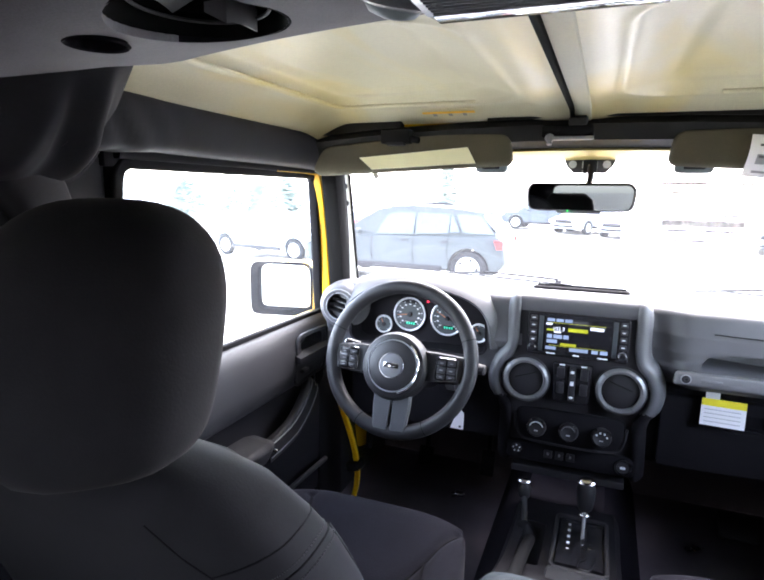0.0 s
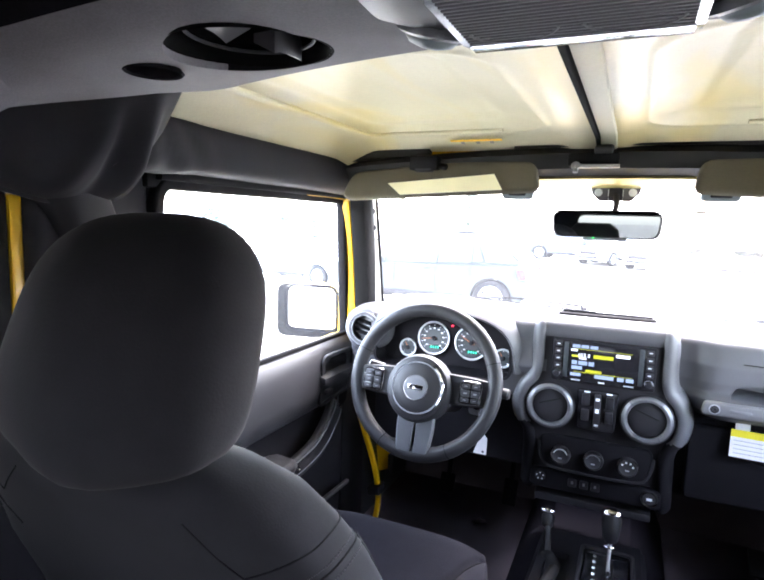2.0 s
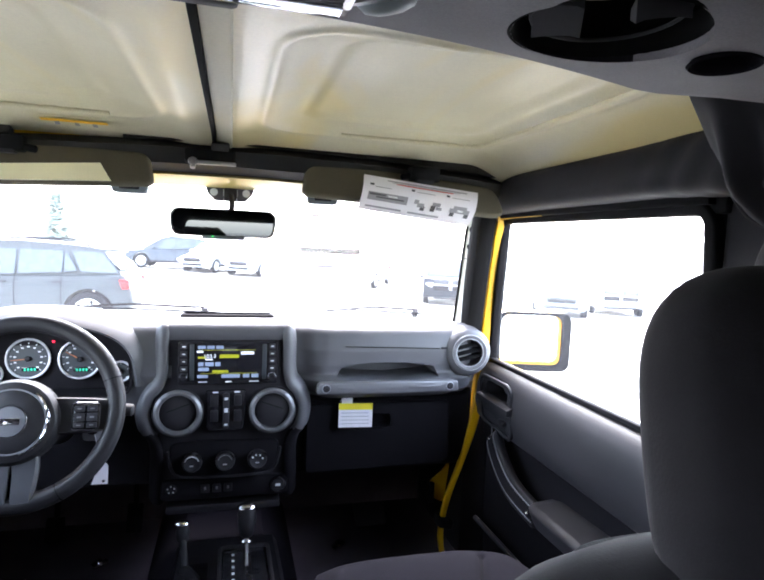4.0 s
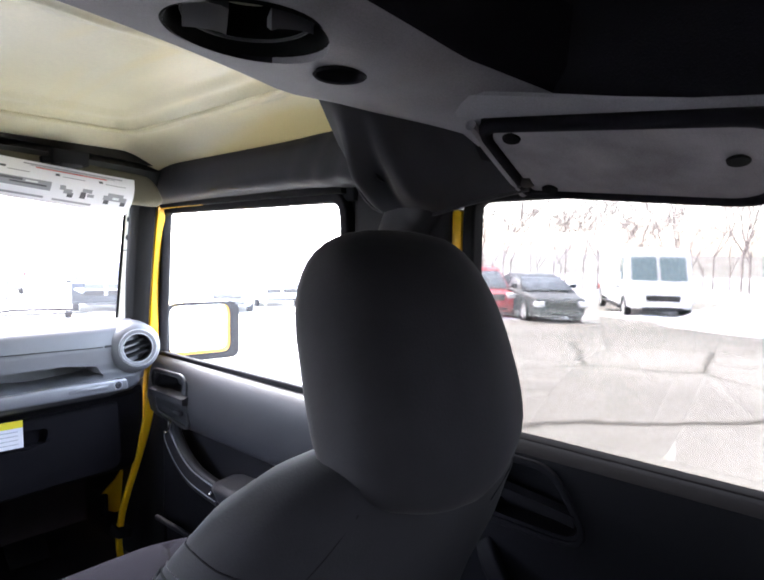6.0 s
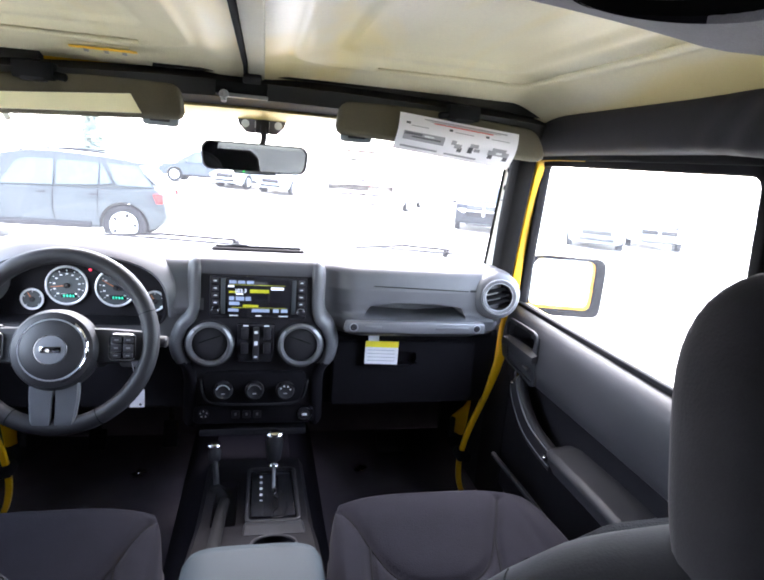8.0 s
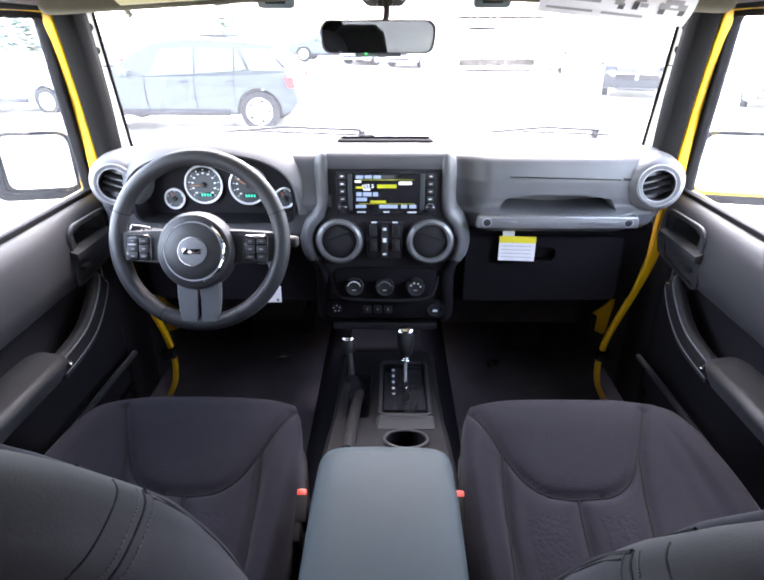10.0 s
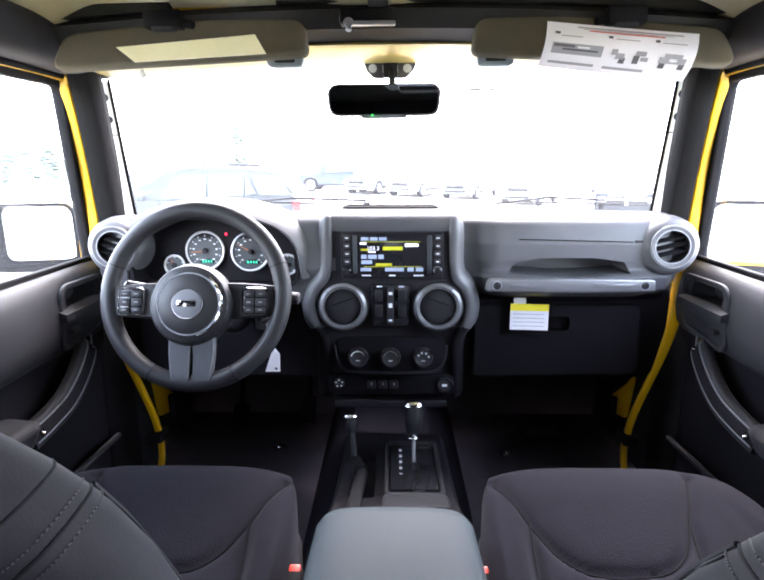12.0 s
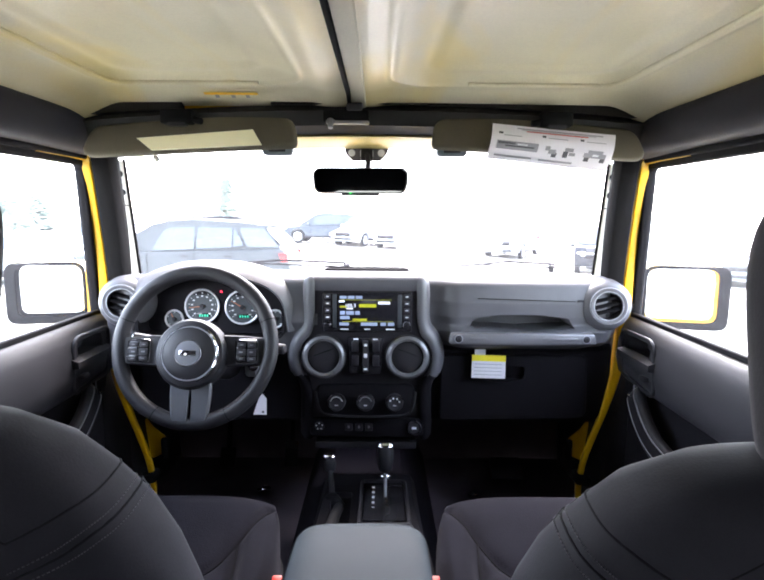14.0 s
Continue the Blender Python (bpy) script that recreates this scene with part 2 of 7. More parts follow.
def join(*bms):
    out = bmesh.new()
    for b in bms:
        me = bpy.data.meshes.new("tmp")
        b.to_mesh(me)
        out.from_mesh(me)
        bpy.data.meshes.remove(me)
        b.free()
    return out


def moved(bm, m):
    bmesh.ops.transform(bm, matrix=m, verts=bm.verts)
    return bm


def loft(loops, cap=True, wrap=True):
    bm = bmesh.new()
    rows = [[bm.verts.new(p) for p in lp] for lp in loops]
    k = len(rows[0])
    for a, b in zip(rows, rows[1:]):
        for i in range(k if wrap else k - 1):
            j = (i + 1) % k
            bm.faces.new((a[i], a[j], b[j], b[i]))
    if cap and wrap:
        bm.faces.new(rows[0][::-1])
        bm.faces.new(rows[-1])
    bmesh.ops.recalc_face_normals(bm, faces=bm.faces)
    return bm


def rounded(pts, seg=4):
    """Polygon corners (a, b, radius) to a rounded outline with the same count of points each time."""
    out = []
    n = len(pts)
    for i in range(n):
        p, q, w = Vector(pts[i][:2]), Vector(pts[i - 1][:2]), Vector(pts[(i + 1) % n][:2])
        r = pts[i][2] if len(pts[i]) > 2 else 0.0
        u, v = (q - p), (w - p)
        lu, lv = u.length, v.length
        u, v = u / lu, v / lv
        half = math.acos(max(-1, min(1, u.dot(v)))) / 2
        d = min(r / max(math.tan(half), 1e-3), lu * 0.48, lv * 0.48)
        a, b = p + u * d, p + v * d
        for k in range(seg + 1):
            t = k / seg
            out.append((1 - t) ** 2 * a + 2 * t * (1 - t) * p + t * t * b)
    return out


def prism(outline, axis, lo, hi, r=0.0, seg=2):
    """Extrudes a 2D outline along an axis: 'x' takes (y, z), 'y' takes (x, z), 'z' takes (x, y)."""
    def at(p, h):
        return {"x": (h, p[0], p[1]), "y": (p[0], h, p[1]), "z": (p[0], p[1], h)}[axis]
    bm = loft([[at(p, lo) for p in outline], [at(p, hi) for p in outline]])
    if r:
        caps = [f for f in bm.faces if len(f.verts) == len(outline)]
        edges = {e for f in caps for e in f.edges}
        bmesh.ops.bevel(bm, geom=list(edges), offset=r, segments=seg, profile=0.5, affect="EDGES", clamp_overlap=True)
    return bm


def smooth_path(pts, n=6):
    pts = [Vector(p) for p in pts]
    out = []
    for i in range(len(pts) - 1):
        p0, p1, p2, p3 = pts[max(i - 1, 0)], pts[i], pts[i + 1], pts[min(i + 2, len(pts) - 1)]
        for k in range(n):
            t = k / n
            out.append(0.5 * ((2 * p1) + (p2 - p0) * t + (2 * p0 - 5 * p1 + 4 * p2 - p3) * t * t + (3 * p1 - p0 - 3 * p2 + p3) * t ** 3))
    out.append(pts[-1])
    return out


def sweep(path, section, up=(0, 0, 1), closed=False, scales=None):
    """Carries a 2D section (across, up) along a path."""
    path = [Vector(p) for p in path]
    n = len(path)
    loops = []
    for i, p in enumerate(path):
        a, b = path[(i - 1) % n if closed else max(i - 1, 0)], path[(i + 1) % n if closed else min(i + 1, n - 1)]
        t = (b - a).normalized()
        side = t.cross(Vector(up)).normalized()
        top = side.cross(t)
        k = scales[i] if scales else 1.0
        loops.append([p + side * u * k + top * v * k for u, v in section])
    if closed:
        loops.append(loops[0])
        bm = loft(loops, cap=False)
        bmesh.ops.remove_doubles(bm, verts=bm.verts, dist=1e-5)
        return bm
    return loft(loops)


def circle(r, n=12, ry=None):
    ry = ry or r
    return [(r * math.cos(2 * math.pi * i / n), ry * math.sin(2 * math.pi * i / n)) for i in range(n)]


def rrect(w, h, r, seg=3):
    return [tuple(p) for p in rounded([(-w / 2, -h / 2, r), (w / 2, -h / 2, r), (w / 2, h / 2, r), (-w / 2, h / 2, r)], seg)]


def rrect_at(cx, cy, w, h, r, seg=4):
    return [(cx + p[0], cy + p[1]) for p in rrect(w, h, r, seg)]


def tube(path, r, n=10, closed=False, up=(0, 0, 1), smooth=0):
    return sweep(smooth_path(path, smooth) if smooth else path, circle(r, n), up, closed)


def facing(c, normal):
    """A pose at c whose local z looks along normal."""
    return Matrix.Translation(c) @ Vector(normal).to_track_quat("Z", "Y").to_matrix().to_4x4()


def lathe(profile, m, n=32, solid=True):
    """Turns a profile of (radius, height) round the local z of the pose m."""
    loops = [[(r * math.cos(2 * math.pi * i / n), r * math.sin(2 * math.pi * i / n), h) for i in range(n)] for r, h in profile]
    bm = loft(loops, cap=solid)
    return moved(bm, m)


def cyl(p0, p1, r, n=20, bev=0.0):
    d = Vector(p1) - Vector(p0)
    h = d.length
    prof = [(r - bev, 0), (r, bev), (r, h - bev), (r - bev, h)] if bev else [(r, 0), (r, h)]
    return lathe(prof, facing(p0, d), n)


def torus(m, R, r, n=40, k=10):
    loops = []
    for i in range(n + 1):
        a = 2 * math.pi * i / n
        loops.append([((R + r * math.cos(2 * math.pi * j / k)) * math.cos(a), (R + r * math.cos(2 * math.pi * j / k)) * math.sin(a), r * math.sin(2 * math.pi * j / k)) for j in range(k)])
    bm = loft(loops, cap=False)
    bmesh.ops.remove_doubles(bm, verts=bm.verts, dist=1e-6)
    return moved(bm, m)


def cut(bm, *cutters):
    """Takes the cutters out of a mesh, for real recesses and openings."""
    def put(b):
        me = bpy.data.meshes.new("tmp")
        b.to_mesh(me)
        b.free()
        return new("tmp", me)
    base = put(bm)
    tools = [put(c) for c in cutters]
    for t in tools:
        md = base.modifiers.new("cut", "BOOLEAN")
        md.operation, md.object, md.solver = "DIFFERENCE", t, "EXACT"
    got = bpy.data.meshes.new_from_object(base.evaluated_get(bpy.context.evaluated_depsgraph_get()))
    out = bmesh.new()
    out.from_mesh(got)
    for o in (base, *tools):
        me = o.data
        bpy.data.objects.remove(o)
        bpy.data.meshes.remove(me)
    bpy.data.meshes.remove(got)
    return out


HOME = {}


def thing(name, at, label, category, group="", kind=""):
    ob = new(name)
    ob.location = at
    HOME[ob.name] = Vector(at)
    return tagged(ob, label, category, group, kind)


def finish(me, material, angle):
    for p in me.polygons:
        p.use_smooth = True
    me.set_sharp_from_angle(angle=radians(angle))
    me.materials.append(material)


def part(name, bm, material, parent, label="", angle=40):
    """One mesh under a thing or under a part; its points are given in the world's metres."""
    home = HOME[parent.name]
    bmesh.ops.translate(bm, vec=-home, verts=bm.verts)
    me = bpy.data.meshes.new(name)
    bm.to_mesh(me)
    bm.free()
    finish(me, material, angle)
    ob = new(name, me)
    ob.parent = parent
    HOME[ob.name] = home
    return tagged(ob, label)


def solo(name, bm, material, label, category, kind="", at=None, angle=40, group=""):
    """A thing of one mesh."""
    at = Vector(at) if at is not None else sum((v.co for v in bm.verts), Vector()) / len(bm.verts)
    bmesh.ops.translate(bm, vec=-at, verts=bm.verts)
    me = bpy.data.meshes.new(name)
    bm.to_mesh(me)
    bm.free()
    finish(me, material, angle)
    ob = new(name, me)
    ob.location = at
    HOME[ob.name] = at
    return tagged(ob, label, category, group, kind)


def text(s, size, m, material, name, parent, label="", depth=0.0004):
    cu = bpy.data.curves.new("txt", "FONT")
    cu.body, cu.size, cu.extrude, cu.align_x, cu.align_y = s, size, depth, "CENTER", "CENTER"
    ob = new("txt", cu)
    me = bpy.data.meshes.new_from_object(ob.evaluated_get(bpy.context.evaluated_depsgraph_get()))
    bpy.data.objects.remove(ob)
    bpy.data.curves.remove(cu)
    bm = bmesh.new()
    bm.from_mesh(me)
    bpy.data.meshes.remove(me)
    return part(name, moved(bm, m), material, parent, label)


def sheet(fn, nu, nv, thick, down=True):
    """A solid sheet from fn(u, v), u and v from 0 to 1, thickened upwards."""
    bm = bmesh.new()
    lay = []
    for k in (0, 1):
        lay.append([[bm.verts.new(Vector(fn(i / nu, j / nv)) + Vector((0, 0, thick * k))) for j in range(nv + 1)] for i in range(nu + 1)])
    a, b = lay
    for i in range(nu):
        for j in range(nv):
            bm.faces.new((a[i][j], a[i][j + 1], a[i + 1][j + 1], a[i + 1][j]))
            bm.faces.new((b[i][j], b[i + 1][j], b[i + 1][j + 1], b[i][j + 1]))
    for i in range(nu):
        bm.faces.new((a[i][0], a[i + 1][0], b[i + 1][0], b[i][0]))
        bm.faces.new((a[i][nv], b[i][nv], b[i + 1][nv], a[i + 1][nv]))
    for j in range(nv):
        bm.faces.new((a[0][j], b[0][j], b[0][j + 1], a[0][j + 1]))
        bm.faces.new((a[nu][j], a[nu][j + 1], b[nu][j + 1], b[nu][j]))
    bmesh.ops.recalc_face_normals(bm, faces=bm.faces)
    return bm


def step(a, b, x):
    t = max(0.0, min(1.0, (x - a) / (b - a)))
    return t * t * (3 - 2 * t)


# ---------------------------------------------------------------- vehicle shell
FLOOR_Z = 0.50
solo("floor", box((0, -0.7, FLOOR_Z - 0.02), (1.46, 3.1, 0.04), 0.004), CARPET, "black carpeted floor of the vehicle", "floor", "structure")
solo("wall_north", box((0, 0.87, 0.72), (1.46, 0.03, 0.62), 0.004), CARPET, "black carpeted bulkhead ahead of the footwells", "wall", "structure")
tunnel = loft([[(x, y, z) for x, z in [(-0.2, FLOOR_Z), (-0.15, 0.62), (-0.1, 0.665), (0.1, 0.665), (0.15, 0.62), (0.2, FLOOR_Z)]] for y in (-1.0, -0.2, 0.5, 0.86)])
# Carpet toned far below the floor's: shade between the seats set as colour.
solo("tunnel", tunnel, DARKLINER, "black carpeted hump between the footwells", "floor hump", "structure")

back = cut(box((0, -2.28, 1.1), (1.5, 0.04, 1.2), 0.003), prism(rrect_at(0, 1.36, 1.1, 0.34, 0.05), "y", -2.4, -2.2))
solo("wall_south", back, DARKLINER, "dark rear wall of the cabin with a window opening", "wall", "structure")
wr = thing("window_1", (0, -2.28, 1.19), "tinted rear window in a black frame", "window", kind="structure")
part("pane", box((0, -2.28, 1.36), (1.1, 0.006, 0.34), 0.001), BACKGLASS, wr)
part("window_frame", sweep([(p[0], -2.262, p[1]) for p in rrect_at(0, 1.36, 1.1, 0.34, 0.05)], rrect(0.02, 0.012, 0.003), up=(0, 1, 0), closed=True), RUBBER, wr)

# body sides behind the doors, with quarter windows
for n, s in (("wall_west", -1), ("wall_east", 1)):
    w = cut(prism([(-1.2, 0.5), (-2.28, 0.5), (-2.28, 1.66), (-1.12, 1.66), (-1.12, 1.1)], "x", s * 0.70, s * 0.76),
            prism(rrect_at(-1.75, 1.36, 0.8, 0.3, 0.05), "x", s * 0.6, s * 0.9))
    solo(n, w, DARKLINER, "dark side wall of the luggage space", "wall", "structure")
    q = solo("window_2" if s < 0 else "window_3", prism(rrect_at(-1.75, 1.36, 0.79, 0.29, 0.05), "x", s * 0.728, s * 0.733), QUARTERGLASS,
             "tinted quarter window behind the rear door", "window", "structure")

# rear roof and the black roof skin over the front
solo("ceiling", join(box((0, -1.53, 1.715), (1.5, 1.54, 0.05), 0.01)), DARKLINER, "near-black hardtop lining over the rear seats", "ceiling", "structure")

solo("roof_front", box((0, 0.235, 1.668), (1.40, 0.20, 0.10), 0.008), YELLOW, "yellow roof front over the windscreen header", "roof front", "structure")
for s in (-1, 1):
    solo("pillar_head", box((s * 0.725, -0.62, 1.60), (0.06, 0.36, 0.17), 0.01), DARKLINER, "dark head of the pillar between the doors", "pillar", "structure")
    solo("kick_panel", box((s * 0.715, 0.66, 0.82), (0.035, 0.46, 0.74), 0.008), PLASTIC, "black kick panel beside the footwell", "kick panel", "structure")
solo("cowl_wall", box((0, 0.74, 1.11), (1.44, 0.30, 0.17), 0.01), PLASTIC, "black panel below the windscreen", "cowl", "structure")

# yellow body openings round the front doors
for s in (-1, 1):
    path = [(s * 0.660, 0.40, 0.47), (s * 0.612, 0.372, 0.555), (s * 0.598, 0.366, 0.63), (s * 0.604, 0.362, 0.70), (s * 0.616, 0.355, 0.76), (s * 0.644, 0.345, 0.86), (s * 0.668, 0.340, 0.97), (s * 0.686, 0.352, 1.10), (s * 0.683, 0.318, 1.33), (s * 0.672, 0.262, 1.505),
            (s * 0.671, 0.246, 1.520)]
    body = thing("body_opening", (s * 0.70, 0.4, 0.46), "yellow painted body frame round the front door", "body frame", "door frames", "structure")
    route = smooth_path(path, 4)
    part("post", sweep(route, rrect(0.030, 0.034, 0.006), up=(s, 0, 0.02), scales=[0.43 + 0.42 * step(0.80, 1.05, p.z) - 0.20 * step(1.14, 1.30, p.z) for p in route]), YELLOW, body)
    part("side_seal", sweep([p + Vector((s * (0.004 + 0.008 * step(1.12, 1.30, p.z)), 0.012, 0)) for p in route if p.z > 1.10], rrect(0.024, 0.024, 0.006), up=(s, 0, 0.02)), RUBBER, body, "black door seal")
    part("upper_seal", sweep([(s * 0.672, 0.24, 1.532), (s * 0.676, -0.1, 1.534), (s * 0.680, -0.40, 1.534)], rrect(0.02, 0.022, 0.006), up=(s, 0, 0.02)), RUBBER, body, "black seal over the window")
    part("hinge_panel", prism([tuple(q) for q in rounded([(s * 0.595, 0.690, 0.01), (s * 0.645, 0.665, 0.01), (s * 0.660, 0.80, 0.01), (s * 0.635, 0.765, 0.01), (s * 0.600, 0.735, 0.015)], 3)], "y", 0.470, 0.476), YELLOW, body)
    part("hinge", cyl((s * 0.600, 0.462, 0.675), (s * 0.600, 0.462, 0.735), 0.010, 12, 0.003), RUBBER, body)
    part("door_edge", box((s * 0.712, 0.385, 0.80), (0.03, 0.15, 0.66), 0.006), RUBBER, body, "black door edge")
    part("roof_strip", sweep([(s * 0.670, 0.25, 1.522), (s * 0.671, 0.18, 1.5250), (s * 0.672, 0.06, 1.5255)], rrect(0.007, 0.006, 0.002), up=(s, 0, 0.02)), YELLOW, body)
    part("door_check", box((s * 0.604, 0.362, 0.665), (0.040, 0.05, 0.026), 0.005, rot=(0, s * 12, 0)), RUBBER, body)
    part("pillar_strip", box((s * 0.732, -0.603, 1.215), (0.03, 0.038, 0.55), 0.006), YELLOW, body)
    part("sill", box((s * 0.735, 0.10, 0.50), (0.05, 1.56, 0.13), 0.012), LOWER, body)

# windscreen surround


def ws_y(z):
    return 0.315 + (1.516 - z) * 0.215


header = loft([[(x, y, z + 0.030 * (1 - (x / 0.64) ** 2)) for y, z in [(0.35, 1.535), (0.35, 1.60), (0.25, 1.62), (0.13, 1.602), (0.10, 1.585), (0.115, 1.556), (0.2, 1.54), (0.3, 1.53)]]
               for x in [-0.68 + 1.36 * i / 16 for i in range(17)]])
fr = thing("windscreen_frame", (0, 0.33, 1.23), "dark trimmed windscreen frame with pale inner edges", "windscreen frame", kind="structure")
part("header", header, HEADERTRIM, fr)
part("header_lip", loft([[(x, y, z + 0.030 * (1 - (x / 0.64) ** 2)) for y, z in [(0.165, 1.60), (0.165, 1.622), (0.12, 1.622), (0.112, 1.60)]] for x in [-0.2 + 0.84 * i / 10 for i in range(11)]]), HEADERTRIM, fr)
part("header_lip", loft([[(x, y, z + 0.030 * (1 - (x / 0.64) ** 2)) for y, z in [(0.165, 1.60), (0.165, 1.622), (0.12, 1.622), (0.112, 1.60)]] for x in (-0.64, -0.55, -0.46, -0.39)]), HEADERTRIM, fr)
part("header_strip", loft([[(x, y, z + 0.030 * (1 - (x / 0.64) ** 2)) for y, z in [(0.315, 1.529), (0.315, 1.552), (0.182, 1.556), (0.172, 1.540), (0.20, 1.534)]] for x in [-0.6 + 1.2 * i / 12 for i in range(13)]]), HEADEREDGE, fr,
     "pale yellowish painted strip under the header")
for s in (-1, 1):
    sec = [(-0.024, -0.03), (0.022, -0.032), (0.027, 0.0), (0.022, 0.03), (-0.022, 0.032), (-0.028, 0.0)]
    part("pillar_trim", sweep(smooth_path([(s * 0.640, 0.255, 1.58), (s * 0.634, 0.272, 1.52), (s * 0.637, 0.305, 1.38), (s * 0.645, 0.345, 1.22), (s * 0.652, 0.36, 1.12)], 4),
                              [tuple(p) for p in rounded([(u, v, 0.012) for u, v in sec], 2)], up=(0, 1, 0)), PILLAR, fr, "dark textured pillar trim")
    edge = []
    for i in range(9):
        z = 1.525 - 0.305 * i / 8
        edge.append([(s * 0.609, ws_y(z) - 0.002, z), (s * 0.621, ws_y(z) - 0.036, z), (s * 0.637, ws_y(z) - 0.03, z), (s * 0.625, ws_y(z) + 0.014, z)])
    part("inner_edge", loft(edge), PALEFRAME, fr, "pale green-grey inner edge with screw holes")
    for z in (1.492, 1.447):
        part("screw_hole", lathe([(0.0075, 0), (0.0075, 0.003)], facing((s * 0.6145, ws_y(z) - 0.018, z), (-s * 0.92, -0.38, 0)), 14), RUBBER, fr)
    part("joint", box((s * 0.6148, ws_y(1.415) - 0.018, 1.415), (0.003, 0.036, 0.002), 0, rot=(0, 0, s * 22)), RUBBER, fr)
    part("gasket", sweep([(s * 0.607, ws_y(z), z) for z in (1.53, 1.45, 1.35, 1.22)], rrect(0.006, 0.006, 0.002), up=(0, 1, 0)), RUBBER, fr)
ws = thing("windscreen", (0, 0.37, 1.23), "clear windscreen with a black dotted sensor patch", "windscreen", kind="structure")
part("pane", loft([[(x, ws_y(z) + 0.004 + d - 0.03 * (x / 0.6) ** 2 + 0.03, z) for z, d in ((1.56, 0), (1.21, 0), (1.21, 0.005), (1.56, 0.005))] for x in [-0.63 + 1.26 * i / 12 for i in range(13)]]), WINDSHIELD, ws).visible_shadow = False
patch = part("sensor_patch", prism([(p[0], p[1]) for p in rounded([(-0.058, 1.562), (0.056, 1.562), (0.05, 1.545, 0.008), (0.034, 1.529, 0.008), (-0.036, 1.529, 0.008), (-0.052, 1.545, 0.008)])], "y", 0.318, 0.322), INK, ws, "black sensor patch with white dots")
dots = [lathe([(0.009, 0), (0.009, 0.001)], facing((x, 0.3175, 1.549), (0, -1, 0)), 16) for x in (-0.038, 0.036)]
for i in range(4):
    dots.append(box((-0.014 + i * 0.009, 0.3175, 1.548), (0.006, 0.001, 0.016), 0))
    dots.append(box((-0.014 + i * 0.009, 0.3175, 1.534), (0.005, 0.001, 0.004), 0))
part("dot", join(*dots), PRINT, patch)

# price sheet fixed to the glass
ps = thing("price_sheet", (0.21, 0.36, 1.38), "white printed price sheet stuck behind the windscreen glass", "sheet")
TRANS = pane_mat("thin_paper", (0.86, 0.86, 0.86), 0.10)
part("page", loft([[(x, ws_y(z) + 0.031 - 0.03 * (x / 0.6) ** 2, z) for z in (1.515, 1.30, 1.3005, 1.5155)] for x in (0.08, 0.2, 0.32, 0.36)]), TRANS, ps).visible_shadow = False
for x, z, w, h, mt in [(0.245, 1.508, 0.19, 0.005, DARKPRINT), (0.205, 1.488, 0.060, 0.005, DARKPRINT), (0.245, 1.439, 0.150, 0.004, DARKPRINT), (0.245, 1.420, 0.165, 0.015, FADED), (0.250, 1.403, 0.150, 0.004, DARKPRINT), (0.335, 1.44, 0.03, 0.05, PALEPRINT), (0.254, 1.380, 0.15, 0.004, DARKPRINT), (0.240, 1.330, 0.14, 0.004, FADED)]:
    part("print_bar", box((x, ws_y(z) + 0.027 - 0.03 * (x / 0.6) ** 2, z), (w, 0.001, h), 0), mt, ps)
text("18", 0.024, Matrix.Translation((0.303, ws_y(1.468) + 0.026, 1.468)) @ pose(0, 0, 0, 90, 0, 180), INKGREY, "number_print", ps)

# ---------------------------------------------------------------- roof
SEAM_X = -0.032


def roof_z(x, y):
    """Underside of the roof panels: pressed rims, a raised field and shallow ribs."""
    lo, hi = (-0.615, SEAM_X) if x < SEAM_X else (SEAM_X, 0.615)
    side = (x - lo) if x < SEAM_X else (hi - x)
    mid = (hi - x) if x < SEAM_X else (x - lo)
    front = 0.155 - y
    z = 1.570 + 0.048 * step(-0.02, 0.10, side) + 0.026 * step(0.0, 0.11, front) + 0.007 * step(0.038, 0.085, mid)
    def inset(a, b, c, r):
        p, q = min(side - a, mid - b), min(front - c, y + 0.637 - c)
        return r - math.hypot(r - p, r - q) if p < r and q < r else min(p, q)
    field = inset(0.118, 0.095, 0.132, 0.07)
    z += 0.016 * step(-0.008 - 0.012 * step(0.30, 0.16, mid), 0.026 + 0.030 * step(0.30, 0.16, mid), field) - 0.003 * math.exp(-((field + 0.010) / 0.007) ** 2)
    z += 0.008 * step(0.0, 0.030, inset(0.150, 0.150, 0.175, 0.05))
    for at, wide in ((0.235, 0.028), (0.385, 0.026)):
        z -= 0.0019 * math.exp(-((mid - at - 0.06 * (front - 0.3)) / wide) ** 2) * step(0.24, 0.40, front)
    return z


